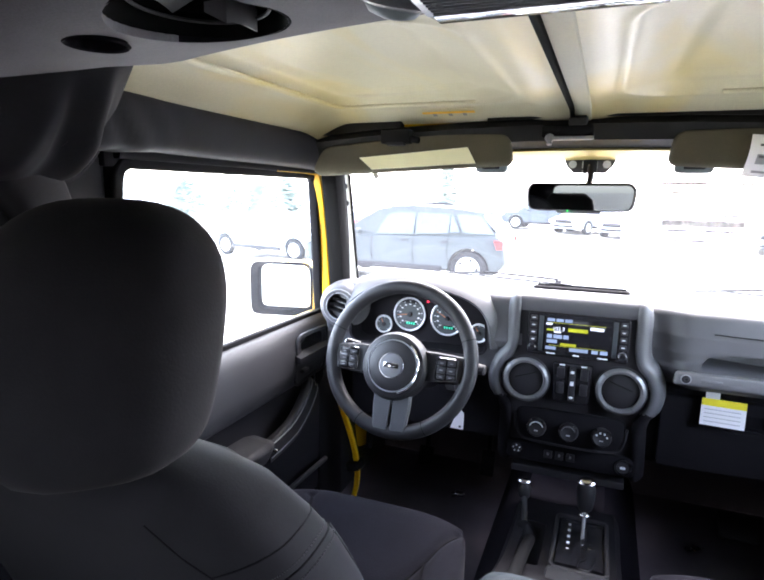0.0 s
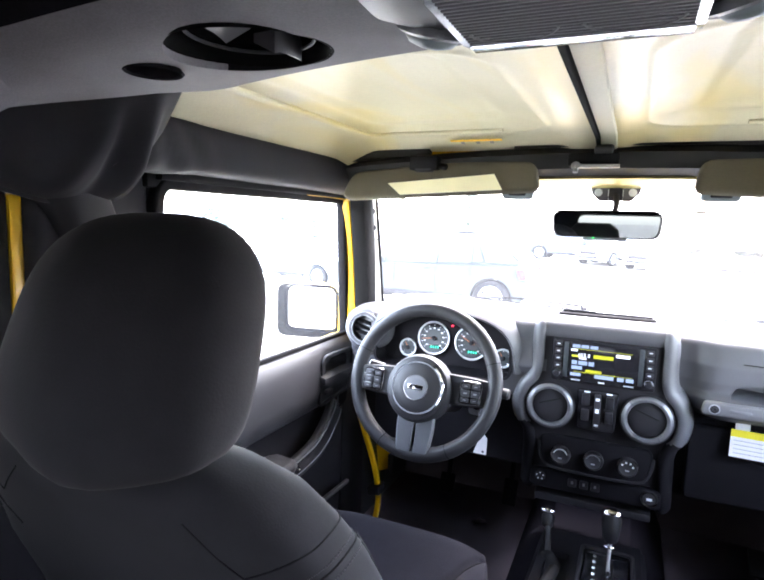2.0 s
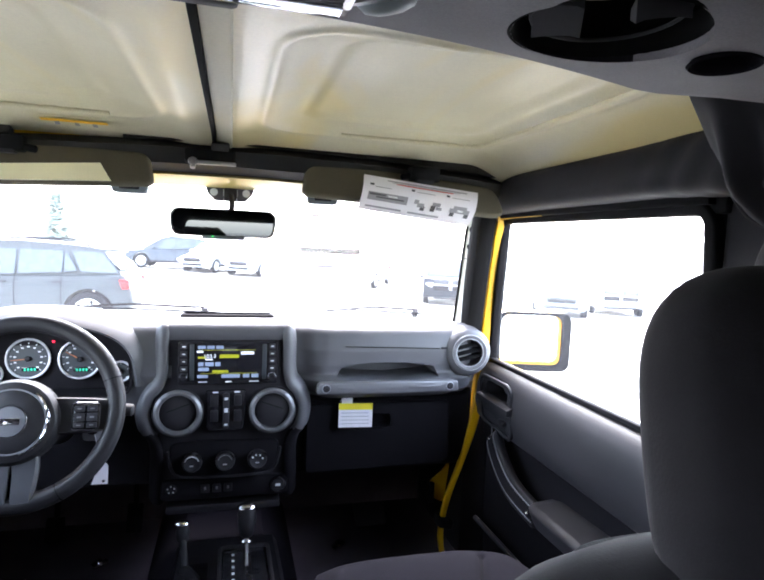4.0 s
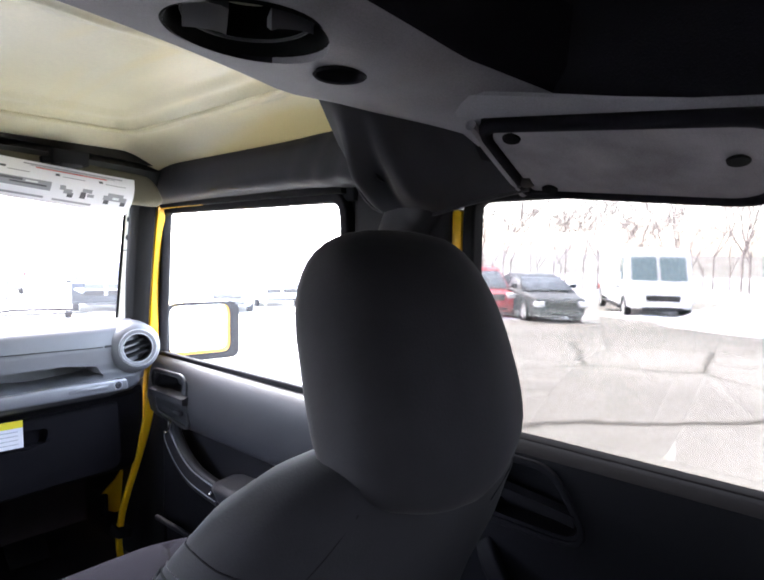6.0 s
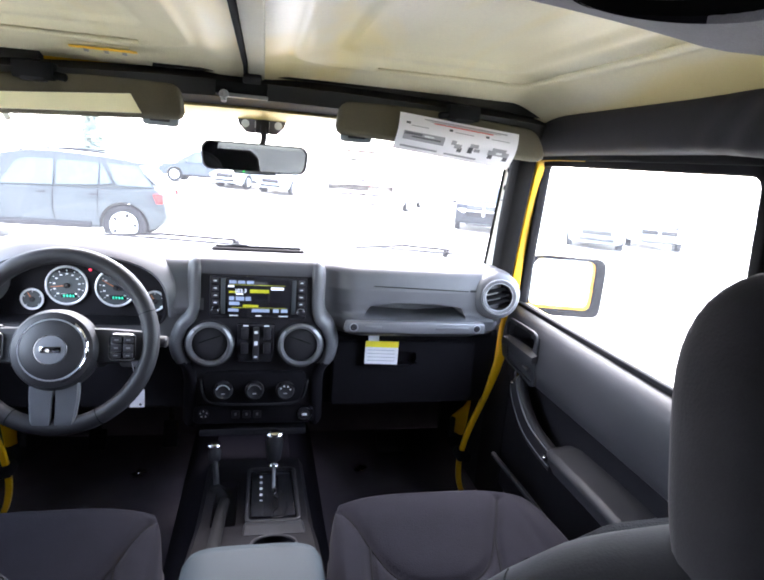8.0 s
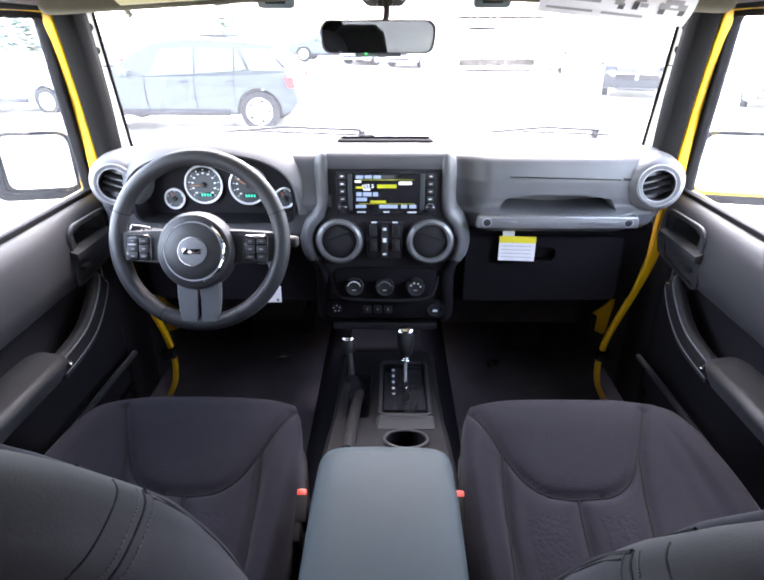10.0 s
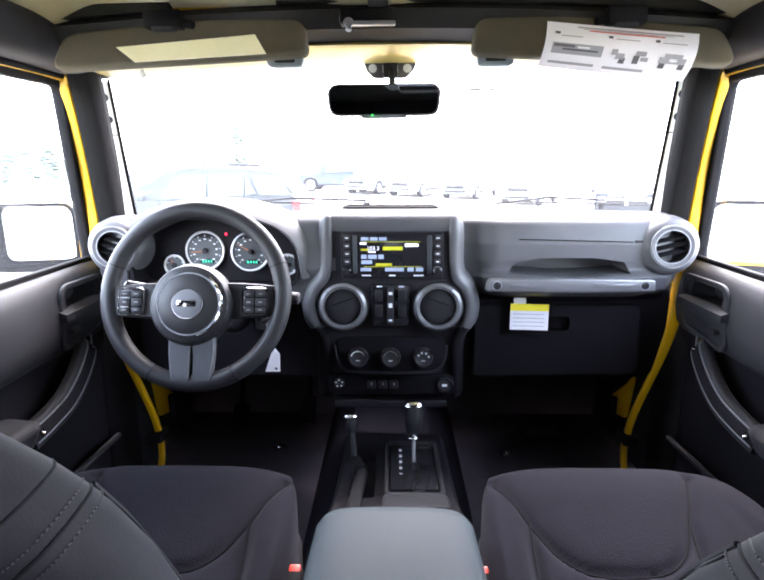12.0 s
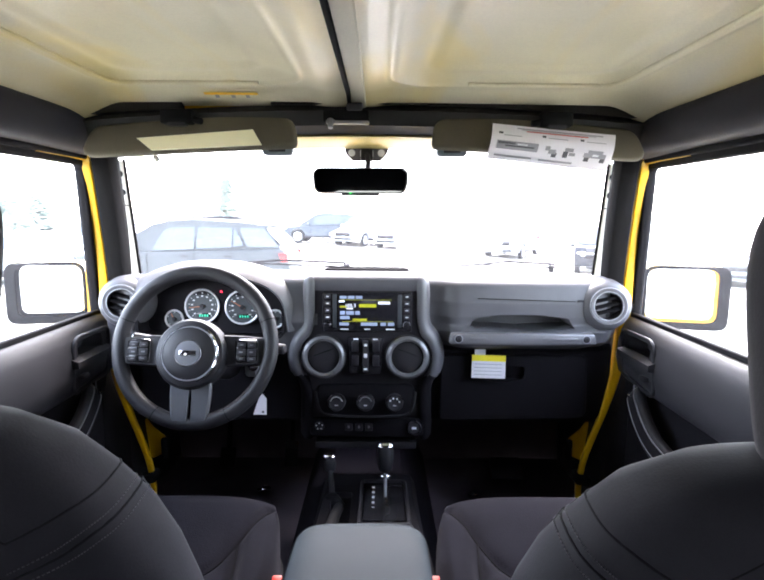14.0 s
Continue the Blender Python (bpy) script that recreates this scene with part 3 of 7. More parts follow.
for s in (-1, 1):
    a, b = (-0.615, SEAM_X - 0.004) if s < 0 else (SEAM_X + 0.004, 0.615)
    rp = thing("roof_panel", ((a + b) / 2, -0.25, 1.6), "off-white pressed removable roof panel with a recessed field", "roof panel", "roof panels", "structure")
    part("panel", sheet(lambda u, v: (a + (b - a) * u, 0.155 - 0.84 * v, roof_z(a + (b - a) * u, 0.155 - 0.84 * v)), 130, 150, 0.05), ROOF, rp, angle=60)
    side_x, mid_x = (a + 0.119, b - 0.100) if s < 0 else (b - 0.119, a + 0.100)
    outline = [Vector((p[0], p[1], 0)) for p in rounded([(side_x, -0.504, 0.07), (side_x, 0.022, 0.07), (mid_x, 0.022, 0.07), (mid_x, -0.504, 0.07)], 7)]
    bead = []
    for p, q in zip(outline, outline[1:] + outline[:1]):
        n = max(1, int((q - p).length / 0.015))
        bead += [p.lerp(q, i / n) for i in range(n)]
    far = [i for i, p in enumerate(bead) if abs(p.x - side_x) > 0.30][0]
    bead = [p for p in bead[far:] + bead[:far] if abs(p.x - side_x) < (0.30 if p.y > -0.3 else 0.08)]
    part("field_bead", tube([(p.x, p.y, roof_z(p.x, p.y) - 0.0020) for p in bead], 0.0042, 8), ROOF, rp, "pressed bead round the field")
    if s < 0:
        part("seam_rail", sweep([(SEAM_X, y, roof_z(SEAM_X - 0.005, y) - 0.001) for y in (0.13, 0.09, 0.05, 0.0, -0.2, -0.4, -0.6)], rrect(0.008, 0.016, 0.002)), MIRRORRIM, rp, "black seam between the roof panels")
        part("seam_flange", loft([[(SEAM_X + u, y, roof_z(SEAM_X + 0.005, y) - h) for u, h in ((0.005, 0.000), (0.0055, 0.0045), (0.032, 0.0045), (0.034, 0.0025), (0.035, -0.004))] for y in (0.12, 0.09, 0.05, 0.0, -0.2, -0.4, -0.6)]), FLANGE, rp, "flat grey-cream lip beside the seam")
        part("seam_clamp", box((SEAM_X + 0.012, 0.095, roof_z(SEAM_X + 0.005, 0.095) - 0.010), (0.034, 0.07, 0.014), 0.004, rot=(14, 0, 0)), HEADERTRIM, rp, "dark clamp at the seam's end")
        def on_panel(x, y, dz=0.0):
            return Vector((x, y, roof_z(x, y) - 0.0015 - dz))
        def decal(x0, x1, y0, y1, dz):
            return loft([[on_panel(x0, y, dz), on_panel(x1, y, dz), on_panel(x1, y, dz + 0.0006), on_panel(x0, y, dz + 0.0006)] for y in [y0 + (y1 - y0) * i / 6 for i in range(7)]])
        lb = part("warning_label", decal(-0.328, -0.218, 0.062, 0.092, 0.0), ROOF, rp, "pale warning label with an orange heading")
        part("heading", decal(-0.328, -0.218, 0.067, 0.076, 0.0045), ORANGE, lb)
        for x in (-0.305, -0.272, -0.242):
            part("pictogram", decal(x - 0.004, x + 0.004, 0.081, 0.092, 0.002), INKGREY, lb)
solo("roof_skin", box((0, -0.25, 1.72), (1.42, 1.3, 0.02), 0.006), YELLOW, "yellow outer skin of the roof", "roof", "structure")
for s in (-1, 1):
    solo("roof_edge", box((s * 0.70, -0.90, 1.650), (0.09, 2.8, 0.12), 0.01), DARKLINER, "dark roof edge over the door", "roof edge", "structure")

lt = thing("roof_latch", (-0.04, 0.10, 1.58), "black roof latch with a grey plate and hook", "latch")
part("housing", box((-0.039, 0.105, 1.600), (0.096, 0.05, 0.026), 0.005), RUBBER, lt)
part("plate", box((-0.030, 0.080, 1.5865), (0.080, 0.012, 0.007), 0.002), SILVER, lt)
part("hook", join(cyl((-0.070, 0.078, 1.590), (-0.070, 0.072, 1.574), 0.005, 12), torus(facing((-0.07, 0.074, 1.587), (0, -1, 0.4)), 0.0065, 0.0026, 18, 8)), SILVER, lt)
for x in (-0.391, 0.402):
    vc = thing("roof_clip", (x, 0.10, 1.59), "black turn clip holding the roof panel", "clip", "roof clips")
    part("base", box((x, 0.100, 1.597), (0.066, 0.045, 0.030), 0.004), RUBBER, vc)
    part("stub", cyl((x + (0.03 if x < 0 else -0.03), 0.09, 1.592), (x + (0.052 if x < 0 else -0.052), 0.09, 1.588), 0.007, 12, 0.002), RUBBER, vc)
    part("lever", box((x, 0.088, 1.583), (0.040, 0.020, 0.010), 0.003), PLASTIC, vc)

# padded bars along the roof
for s in (-1, 1):
    rail = thing("roof_rail", (s * 0.64, -0.2, 1.56), "dark padded bar along the roof edge", "padded bar", "roof rails")
    run = smooth_path([(s * 0.645, 0.23, 1.570), (s * 0.645, 0.05, 1.574), (s * 0.645, -0.2, 1.576), (s * 0.645, -0.36, 1.577), (s * 0.643, -0.47, 1.575), (s * 0.640, -0.56, 1.572)], 9)
    pad = sweep(run, rrect(0.105, 0.080, 0.035, 7), scales=[1 + 0.12 * step(-0.30, -0.50, p.y) for p in run])
    for v in pad.verts:
        k = step(-0.24, -0.48, v.co.y)
        slant = v.co.y + 0.7 * (v.co.z - 1.57)
        v.co += Vector((-s * 0.7, 0, -0.4)) * k * (0.004 * math.sin(slant * 95) + 0.005 * noise.noise(Vector((v.co.x * 9, v.co.y * 22, v.co.z * 12 + s))))
    part("padding", pad, PAD, rail, angle=70)
    part("end_cap", box((s * 0.615, 0.185, 1.575), (0.12, 0.10, 0.05), 0.015, rot=(0, s * 18, 0)), PLASTIC, rail)
    hoop = thing("roll_hoop", (s * 0.68, -0.55, 0.6), "dark padded roll hoop with wrinkled cover", "roll bar", "roll hoops")
    path = smooth_path([(s * 0.722, -0.585, 1.53), (s * 0.727, -0.545, 1.48), (s * 0.728, -0.52, 1.42), (s * 0.722, -0.50, 1.30), (s * 0.705, -0.49, 1.1), (s * 0.705, -0.49, 0.6)], 8)
    bm = sweep(path, [tuple(p) for p in rrect(0.15, 0.085, 0.036, 5)], up=(0.01, 1, 0.3))
    for v in bm.verts:
        k = step(1.40, 1.52, v.co.z) * (1 - step(1.60, 1.68, v.co.z))
        v.co += Vector((-s * 0.3, -0.4, -0.6)) * 0.012 * k * noise.noise(Vector((v.co.x * 14, v.co.y * 30, v.co.z * 14)))
    part("cover", bm, PAD, hoop, angle=70)
    part("pillar_cover", box((s * 0.714, -0.503, 1.14), (0.040, 0.205, 0.80), 0.018, 3), PAD, hoop, "smooth dark lower pillar cover")

for s in (-1, 1):
    upper = smooth_path([(s * 0.470, -0.560, 1.622), (s * 0.51, -0.615, 1.608), (s * 0.567, -0.648, 1.603), (s * 0.63, -0.70, 1.595), (s * 0.66, -0.78, 1.58)], 8)
    lower = smooth_path([(s * 0.690, -0.410, 1.552), (s * 0.676, -0.480, 1.494), (s * 0.674, -0.575, 1.480), (s * 0.682, -0.665, 1.498), (s * 0.69, -0.76, 1.515)], 8)

    def cover_pt(u, v):
        i = v * (len(upper) - 1)
        k, f = min(int(i), len(upper) - 2), i - min(int(i), len(upper) - 2)
        p = upper[k].lerp(upper[k + 1], f).lerp(lower[k].lerp(lower[k + 1], f), u)
        bulge = math.sin(math.pi * u) ** 0.8
        w = noise.noise(Vector((u * 2 + v * 4, v * 3, s)))
        crease = math.exp(-((v - 0.10 - 0.22 * u) / 0.045) ** 2) - 0.8 * math.exp(-((v - 0.20 - 0.26 * u) / 0.05) ** 2) + 0.5 * math.exp(-((v - 0.33 - 0.3 * u) / 0.06) ** 2)
        return p + Vector((-s * 0.65, 0.1, -0.6)) * bulge * step(-0.02, 0.22, v) * (0.026 + 0.010 * w + 0.016 * crease)
    hc = thing("hoop_cover", (s * 0.6, -0.6, 1.55), "wrinkled dark fabric cover over the roll hoop's shoulder", "cover", "hoop covers")
    part("fabric", sheet(cover_pt, 36, 60, 0.03), PAD, hc, angle=70)
    part("hem", tube([Vector(cover_pt(1.0, 0.04 + 0.92 * i / 20)) for i in range(21)], 0.005, 6), PAD, hc)
    solo("pillar_head", box((s * 0.722, -0.452, 1.556), (0.05, 0.135, 0.14), 0.01), DARKLINER, "dark head of the pillar behind the front window", "pillar", "structure")

# overhead speaker bar
bar = thing("speaker_bar", (0, -0.75, 1.6), "grey overhead bar with round speakers and a dome lamp", "speaker bar")


def bar_loop(x):
    k = (min(abs(x), 0.52) / 0.52) ** 2
    out = step(0.40, 0.66, abs(x))
    front = -0.585 + 0.06 * k - 0.19 * out
    zc = 1.624 - 0.022 * k - 0.044 * step(0.46, 0.68, abs(x))
    rear = -0.815 - 0.045 * max(0.0, 1 - (abs(x) / 0.26) ** 2) - 0.075 * step(0.44, 0.62, abs(x))
    return [(x, front + 0.012, zc + 0.045), (x, front, zc + 0.022), (x, front - 0.012, zc + 0.006), (x, front - 0.05, zc - 0.002), (x, -0.72, zc - 0.010), (x, rear + 0.045, zc - 0.007), (x, rear + 0.015, zc + 0.006),
            (x, rear, zc + 0.03), (x, rear - 0.005, zc + 0.09), (x, front + 0.012, zc + 0.09)]


shell = loft([bar_loop(-0.67 + 1.34 * i / 50) for i in range(51)])
SPK = [(s * 0.274, -0.690, 1.6165) for s in (-1, 1)]
HOLES = [(s * 0.384, -0.692, 1.6045) for s in (-1, 1)]
shell = cut(shell, *[cyl((c[0], c[1], 1.56), (c[0], c[1], 1.660), 0.071, 40) for c in SPK], *[cyl((c[0], c[1], 1.56), (c[0], c[1], 1.645), 0.0255, 28) for c in HOLES])
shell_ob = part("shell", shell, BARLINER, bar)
# Rearward faces go near black: the bar's unlit back set as colour.
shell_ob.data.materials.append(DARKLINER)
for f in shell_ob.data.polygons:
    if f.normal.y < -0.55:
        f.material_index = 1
for c in SPK:
    sp = part("speaker", lathe([(0.0725, -0.006), (0.0745, 0.001), (0.072, 0.003), (0.0695, 0.0), (0.068, -0.018), (0.060, -0.024), (0.056, -0.015), (0.053, -0.021), (0.03, -0.040), (0.001, -0.044)], facing((c[0], c[1], c[2] - 0.001), (0, 0.06, -1)), 44, solid=False), MIRRORRIM, bar,
              "round black speaker with two grey vanes")
    part("swivel_ring", torus(facing((c[0], c[1], c[2] + 0.010), (0, 0, -1)), 0.056, 0.0017, 44, 8), PLASTIC, sp)
    for a in ((-28, 152) if c[0] > 0 else (83, -80)):
        vane = loft([[(r, w * k, 0.016 + lift + 0.006 * k) for k in (-1, -0.5, 0.5, 1)] + [(r, w * k, 0.030 + lift) for k in (1, 0.5, -0.5, -1)]
                     for r, w, lift in ((0.055, 0.013, 0.0), (0.046, 0.014, 0.001), (0.034, 0.0135, 0.001), (0.024, 0.0135, 0.0), (0.018, 0.0125, -0.002))])
        part("fin", moved(vane, Matrix.Translation((c[0], c[1], c[2])) @ pose(0, 0, -0.011, 0, 0, a)), FIN, sp)
for c in HOLES:
    part("hole_liner", lathe([(0.0265, -0.001), (0.0285, 0.001), (0.0265, 0.003), (0.0245, 0.001), (0.0235, -0.03), (0.001, -0.032)], facing((c[0], c[1], c[2] - 0.001), (0, 0, -1)), 30, solid=False), DARKLINER, bar)
lamp = part("dome_lamp", loft([[(x, -0.755 + 0.055 * k * math.cos(a), 1.618 - 0.024 * h * max(0.0, math.sin(a)) if math.sin(a) > 0 else 1.632) for a in [2 * math.pi * i / 24 for i in range(24)]]
                               for x, k, h in [(-0.135, 0.25, 0.2), (-0.125, 0.6, 0.6), (-0.10, 0.9, 0.9), (-0.05, 1.05, 1.0), (0.05, 1.05, 1.0), (0.10, 0.9, 0.9), (0.125, 0.6, 0.6), (0.135, 0.25, 0.2)]]), LAMPGREY, bar, "dome lamp with a ribbed clear lens")
lens_sec = [(-0.690, 1.612), (-0.692, 1.601), (-0.700, 1.592), (-0.722, 1.5885), (-0.80, 1.5885), (-0.81, 1.607)]
part("lens", loft([[(x, y, z) for y, z in lens_sec] for x in (-0.072, -0.067, 0.067, 0.072)]), LENS, lamp, angle=60)
part("lens_edge", loft([[(x, y, z) for y, z in ((-0.6925, 1.5985), (-0.699, 1.5905), (-0.708, 1.5872), (-0.7235, 1.5872), (-0.7235, 1.5895), (-0.700, 1.596))] for x in (-0.067, -0.03, 0.03, 0.067)]), LENSEDGE, lamp, "bright moulded front edge of the lens", angle=60)
for i in range(16):
    part("rib", box((0, -0.727 - i * 0.0052, 1.5880), (0.132, 0.0020, 0.0018), 0), INK, lamp)
for s in (-1, 1):
    part("arc_rib", tube([(s * 0.034 + 0.028 * math.cos(q), -0.752 + 0.026 * math.sin(q), 1.5876) for q in [radians(10 + 160 * j / 14) for j in range(15)]], 0.0012, 6), INK, lamp)
    part("button_collar", lathe([(0.026, -0.004), (0.0265, 0.002), (0.023, 0.004), (0.021, 0.002)], facing((s * 0.096, -0.716, 1.604), (s * 0.30, 0.35, -0.9)), 28, solid=False), GREYTRIM, lamp)
    part("button", lathe([(0.020, 0), (0.020, 0.005), (0.016, 0.010), (0.008, 0.0125), (0.001, 0.013)], facing((s * 0.096, -0.716, 1.604), (s * 0.30, 0.35, -0.9)), 28), BUTTON, lamp, "pale grey push button")
part("hanger", box((-0.028, -0.588, 1.640), (0.07, 0.022, 0.02), 0.006), PLASTIC, bar)

# lining panels over the rear doors
for s in (-1, 1):
    pn = thing("side_lining", (s * 0.62, -1.0, 1.55), "grey lining panel with a black rim over the rear window", "lining panel", "side linings")
    fr0, fr1 = Vector((s * 0.71, -0.68, 1.519)), Vector((s * 0.545, -0.735, 1.575))
    bk0, bk1 = Vector((s * 0.71, -1.5, 1.439)), Vector((s * 0.545, -1.5, 1.495))
    up = Vector((0, 0, 0.03))
    part("surround", loft([[fr0 + up * 0.2, fr1 + up * 0.2, fr1 + up * 4, fr0 + up * 4], [bk0 + up * 0.2, bk1 + up * 0.2, bk1 + up * 6, bk0 + up * 6]]), DARKLINER, pn)
    dn = Vector((-s * 0.32, -0.09, -0.94)) * 0.006

    def spot(u, v):
        """A place on the lining: u from the window to the middle, v metres behind its front."""
        f = v / 0.80
        return fr0.lerp(bk0, f).lerp(fr1.lerp(bk1, f), u)

    shape = [(p[0] / 0.17, p[1]) for p in rounded([(0.010, 0.066, 0.012), (0.165, 0.034, 0.022), (0.165, 0.335, 0.05), (0.010, 0.335, 0.05)], 6)]
    plate = part("plate", loft([[spot(u, v) + dn for u, v in shape], [spot(u, v) - dn * 0.6 for u, v in shape]]), PANELGREY, pn, "smooth grey lining plate")
    part("rim", sweep([spot(0.5 + (u - 0.5) * 1.09, 0.19 + (v - 0.19) * 1.07) + dn * 0.6 for u, v in shape], circle(0.0085, 10), up=(0, 0, 1), closed=True), DARKLINER, pn, "black rounded rim round the lining plate")
    wing = []
    for v in (0.0, 0.03, 0.06, 0.10, 0.15, 0.20, 0.26, 0.34):
        k = 1 - step(0.0, 0.30, v)
        p, q = spot(1.07, v), spot(1.07, v) + Vector((-s * (0.004 + 0.034 * k), 0, 0.004 + 0.014 * k))
        wing.append([p, q, q + Vector((0, 0, 0.004)), p + Vector((0, 0, 0.006))])
    part("inner_wing", loft(wing), BARLINER, pn, "grey lining wing that runs on from the speaker bar", angle=60)
    part("front_lip", tube([spot(u, 0.052 - 0.034 * u) + dn * 1.2 for u in (0.02, 0.25, 0.5, 0.75, 0.95, 1.06)], 0.0065, 8, smooth=3), BARLINER, pn)
    for u, v in ((0.88, 0.064), (0.12, 0.092), (0.60, 0.30)):
        part("clip", lathe([(0.011, 0), (0.010, 0.003), (0.001, 0.004)], facing(spot(u, v) + dn * 1.1, dn), 18), MIRRORRIM, plate)

# ---------------------------------------------------------------- sun visors, paper, mirror
for s in (-1, 1):
    v = thing("sun_visor", (s * 0.35, 0.15, 1.57), "folded grey cloth sun visor", "sun visor", "sun visors")
    out = rounded([(s * 0.600, 1.508, 0.02), (s * 0.140, 1.533, 0.015), (s * 0.150, 1.597, 0.03), (s * 0.30, 1.602, 0.02), (s * 0.575, 1.575, 0.04)])
    bm = prism([(p[0], p[1]) for p in out], "y", 0.105, 0.128, 0.008, 3)
    part("pad", moved(bm, Matrix.Translation((0, 0.12, 1.6)) @ pose(0, 0, 0, -16, 0, 0) @ Matrix.Translation((0, -0.12, -1.6))), VISOR, v)
    clip = part("pivot_clip", prism(rrect_at(s * 0.188, 1.533, 0.066, 0.022, 0.0105, 5), "y", 0.112, 0.136, 0.004, 3), BUTTON, v, "pale grey oval clip")
    part("clip_slot", prism(rrect_at(s * 0.188, 1.533, 0.036, 0.007, 0.003, 4), "y", 0.1105, 0.114), PLASTIC, clip)
    if s < 0:
        cd = part("card", moved(prism([(-0.478, 1.546), (-0.235, 1.567), (-0.215, 1.533), (-0.445, 1.5195)], "y", 0.1015, 0.1035),
                                Matrix.Translation((0, 0.12, 1.6)) @ pose(0, 0, 0, -16, 0, 0) @ Matrix.Translation((0, -0.12, -1.6))), CARD, v, "pale yellow card on the visor")
    part("hinge_stub", cyl((s * 0.46, 0.135, 1.522), (s * 0.455, 0.14, 1.510), 0.006, 10), PALEFRAME, v)

paper = thing("instruction_sheet", (0.39, 0.09, 1.54), "white sheet with printed pictures hanging from the visor", "paper")


def paper_pt(u, v):
    tl, tr, bl, br = Vector((0.268, 0.083, 1.588)), Vector((0.527, 0.080, 1.566)), Vector((0.258, 0.098, 1.517)), Vector((0.506, 0.105, 1.492))
    p = tl.lerp(tr, u).lerp(bl.lerp(br, u), v)
    p.y += -0.020 * math.sin(math.pi * v * 0.9) + 0.006 * math.sin(2.2 * u)
    p.x += 0.010 * v * u
    return p


bm = bmesh.new()
g = [[[bm.verts.new(paper_pt(i / 12, j / 10) + Vector((0, d, 0))) for j in range(11)] for i in range(13)] for d in (0, 0.0006)]
for i in range(12):
    for j in range(10):
        bm.faces.new((g[0][i][j], g[0][i + 1][j], g[0][i + 1][j + 1], g[0][i][j + 1]))
        bm.faces.new((g[1][i][j], g[1][i][j + 1], g[1][i + 1][j + 1], g[1][i + 1][j]))
bmesh.ops.recalc_face_normals(bm, faces=bm.faces)
pg = part("page", bm, PAPER, paper)


def on_paper(name, u0, v0, u1, v1, m, nu=4, nv=3):
    b = bmesh.new()
    r = [[b.verts.new(paper_pt(u0 + (u1 - u0) * i / nu, v0 + (v1 - v0) * j / nv) + Vector((0, -0.0012, 0))) for j in range(nv + 1)] for i in range(nu + 1)]
    for i in range(nu):
        for j in range(nv):
            b.faces.new((r[i][j], r[i + 1][j], r[i + 1][j + 1], r[i][j + 1]))
    return part(name, b, m, pg)


for u0, v0, u1, v1, m in [(0.20, 0.07, 0.90, 0.10, INKGREY), (0.28, 0.14, 0.78, 0.165, RED), (0.055, 0.22, 0.09, 0.28, INK), (0.41, 0.22, 0.44, 0.28, INK), (0.72, 0.22, 0.75, 0.28, INK),
                          (0.10, 0.30, 0.24, 0.32, INKGREY), (0.46, 0.27, 0.62, 0.29, INKGREY), (0.77, 0.27, 0.93, 0.29, INKGREY),
                          (0.05, 0.47, 0.39, 0.70, INKGREY), (0.06, 0.50, 0.20, 0.56, INK), (0.12, 0.58, 0.36, 0.62, INK), (0.22, 0.52, 0.30, 0.56, PRINT), (0.45, 0.50, 0.49, 0.62, INKGREY), (0.48, 0.58, 0.54, 0.70, INKGREY), (0.51, 0.66, 0.55, 0.78, INK), (0.61, 0.50, 0.68, 0.60, INKGREY), (0.60, 0.60, 0.64, 0.76, INK), (0.65, 0.62, 0.70, 0.70, INKGREY),
                          (0.80, 0.50, 0.92, 0.58, INKGREY), (0.77, 0.58, 0.95, 0.70, INKGREY), (0.78, 0.66, 0.82, 0.80, INK), (0.91, 0.66, 0.95, 0.80, INK), (0.84, 0.60, 0.89, 0.66, PRINT), (0.24, 0.115, 0.84, 0.13, INKGREY), (0.05, 0.85, 0.36, 0.90, INKGREY), (0.42, 0.86, 0.70, 0.91, INKGREY)]:
    on_paper("print", u0, v0, u1, v1, m)

mir = thing("rear_view_mirror", (-0.013, 0.24, 1.474), "black rear-view mirror on a stalk from the windscreen", "mirror")
RM = Matrix.Translation((-0.013, 0.205, 1.473)) @ pose(0, 0, 0, 0, 0, -3) @ pose(0, 0, 0, 0.2, 0, 0)
out = [tuple(p) for p in rounded([(-0.108, -0.028, 0.02), (0.108, -0.028, 0.02), (0.113, 0.02, 0.02), (0.100, 0.032, 0.012), (-0.100, 0.032, 0.012), (-0.113, 0.02, 0.02)])]
part("housing", moved(prism(out, "y", -0.004, 0.030, 0.008, 3), RM), PLASTIC, mir)
part("mirror_glass", moved(prism([(x * 0.95, z * 0.90) for x, z in out], "y", -0.0062, -0.004), RM), DIMMIRROR, mir, "dim mirror glass")
part("stalk", tube([(-0.010, 0.232, 1.487), (0.0, 0.262, 1.50), (0.004, 0.29, 1.520), (0.0, 0.318, 1.55)], 0.007, 10, smooth=4), PLASTIC, mir)
part("mount", box((0.0, 0.315, 1.548), (0.03, 0.012, 0.04), 0.004, rot=(-12, 0, 0)), PLASTIC, mir)
part("button_strip", moved(box((0.0, 0.006, -0.0295), (0.09, 0.014, 0.008), 0.003), RM), GREYTRIM, mir)
part("led", moved(lathe([(0.0018, 0), (0.0018, 0.002)], facing((-0.022, -0.006, -0.0275), (0, -1, 0)), 10), RM), LEDGREEN, mir, "small green light")

# ---------------------------------------------------------------- dashboard


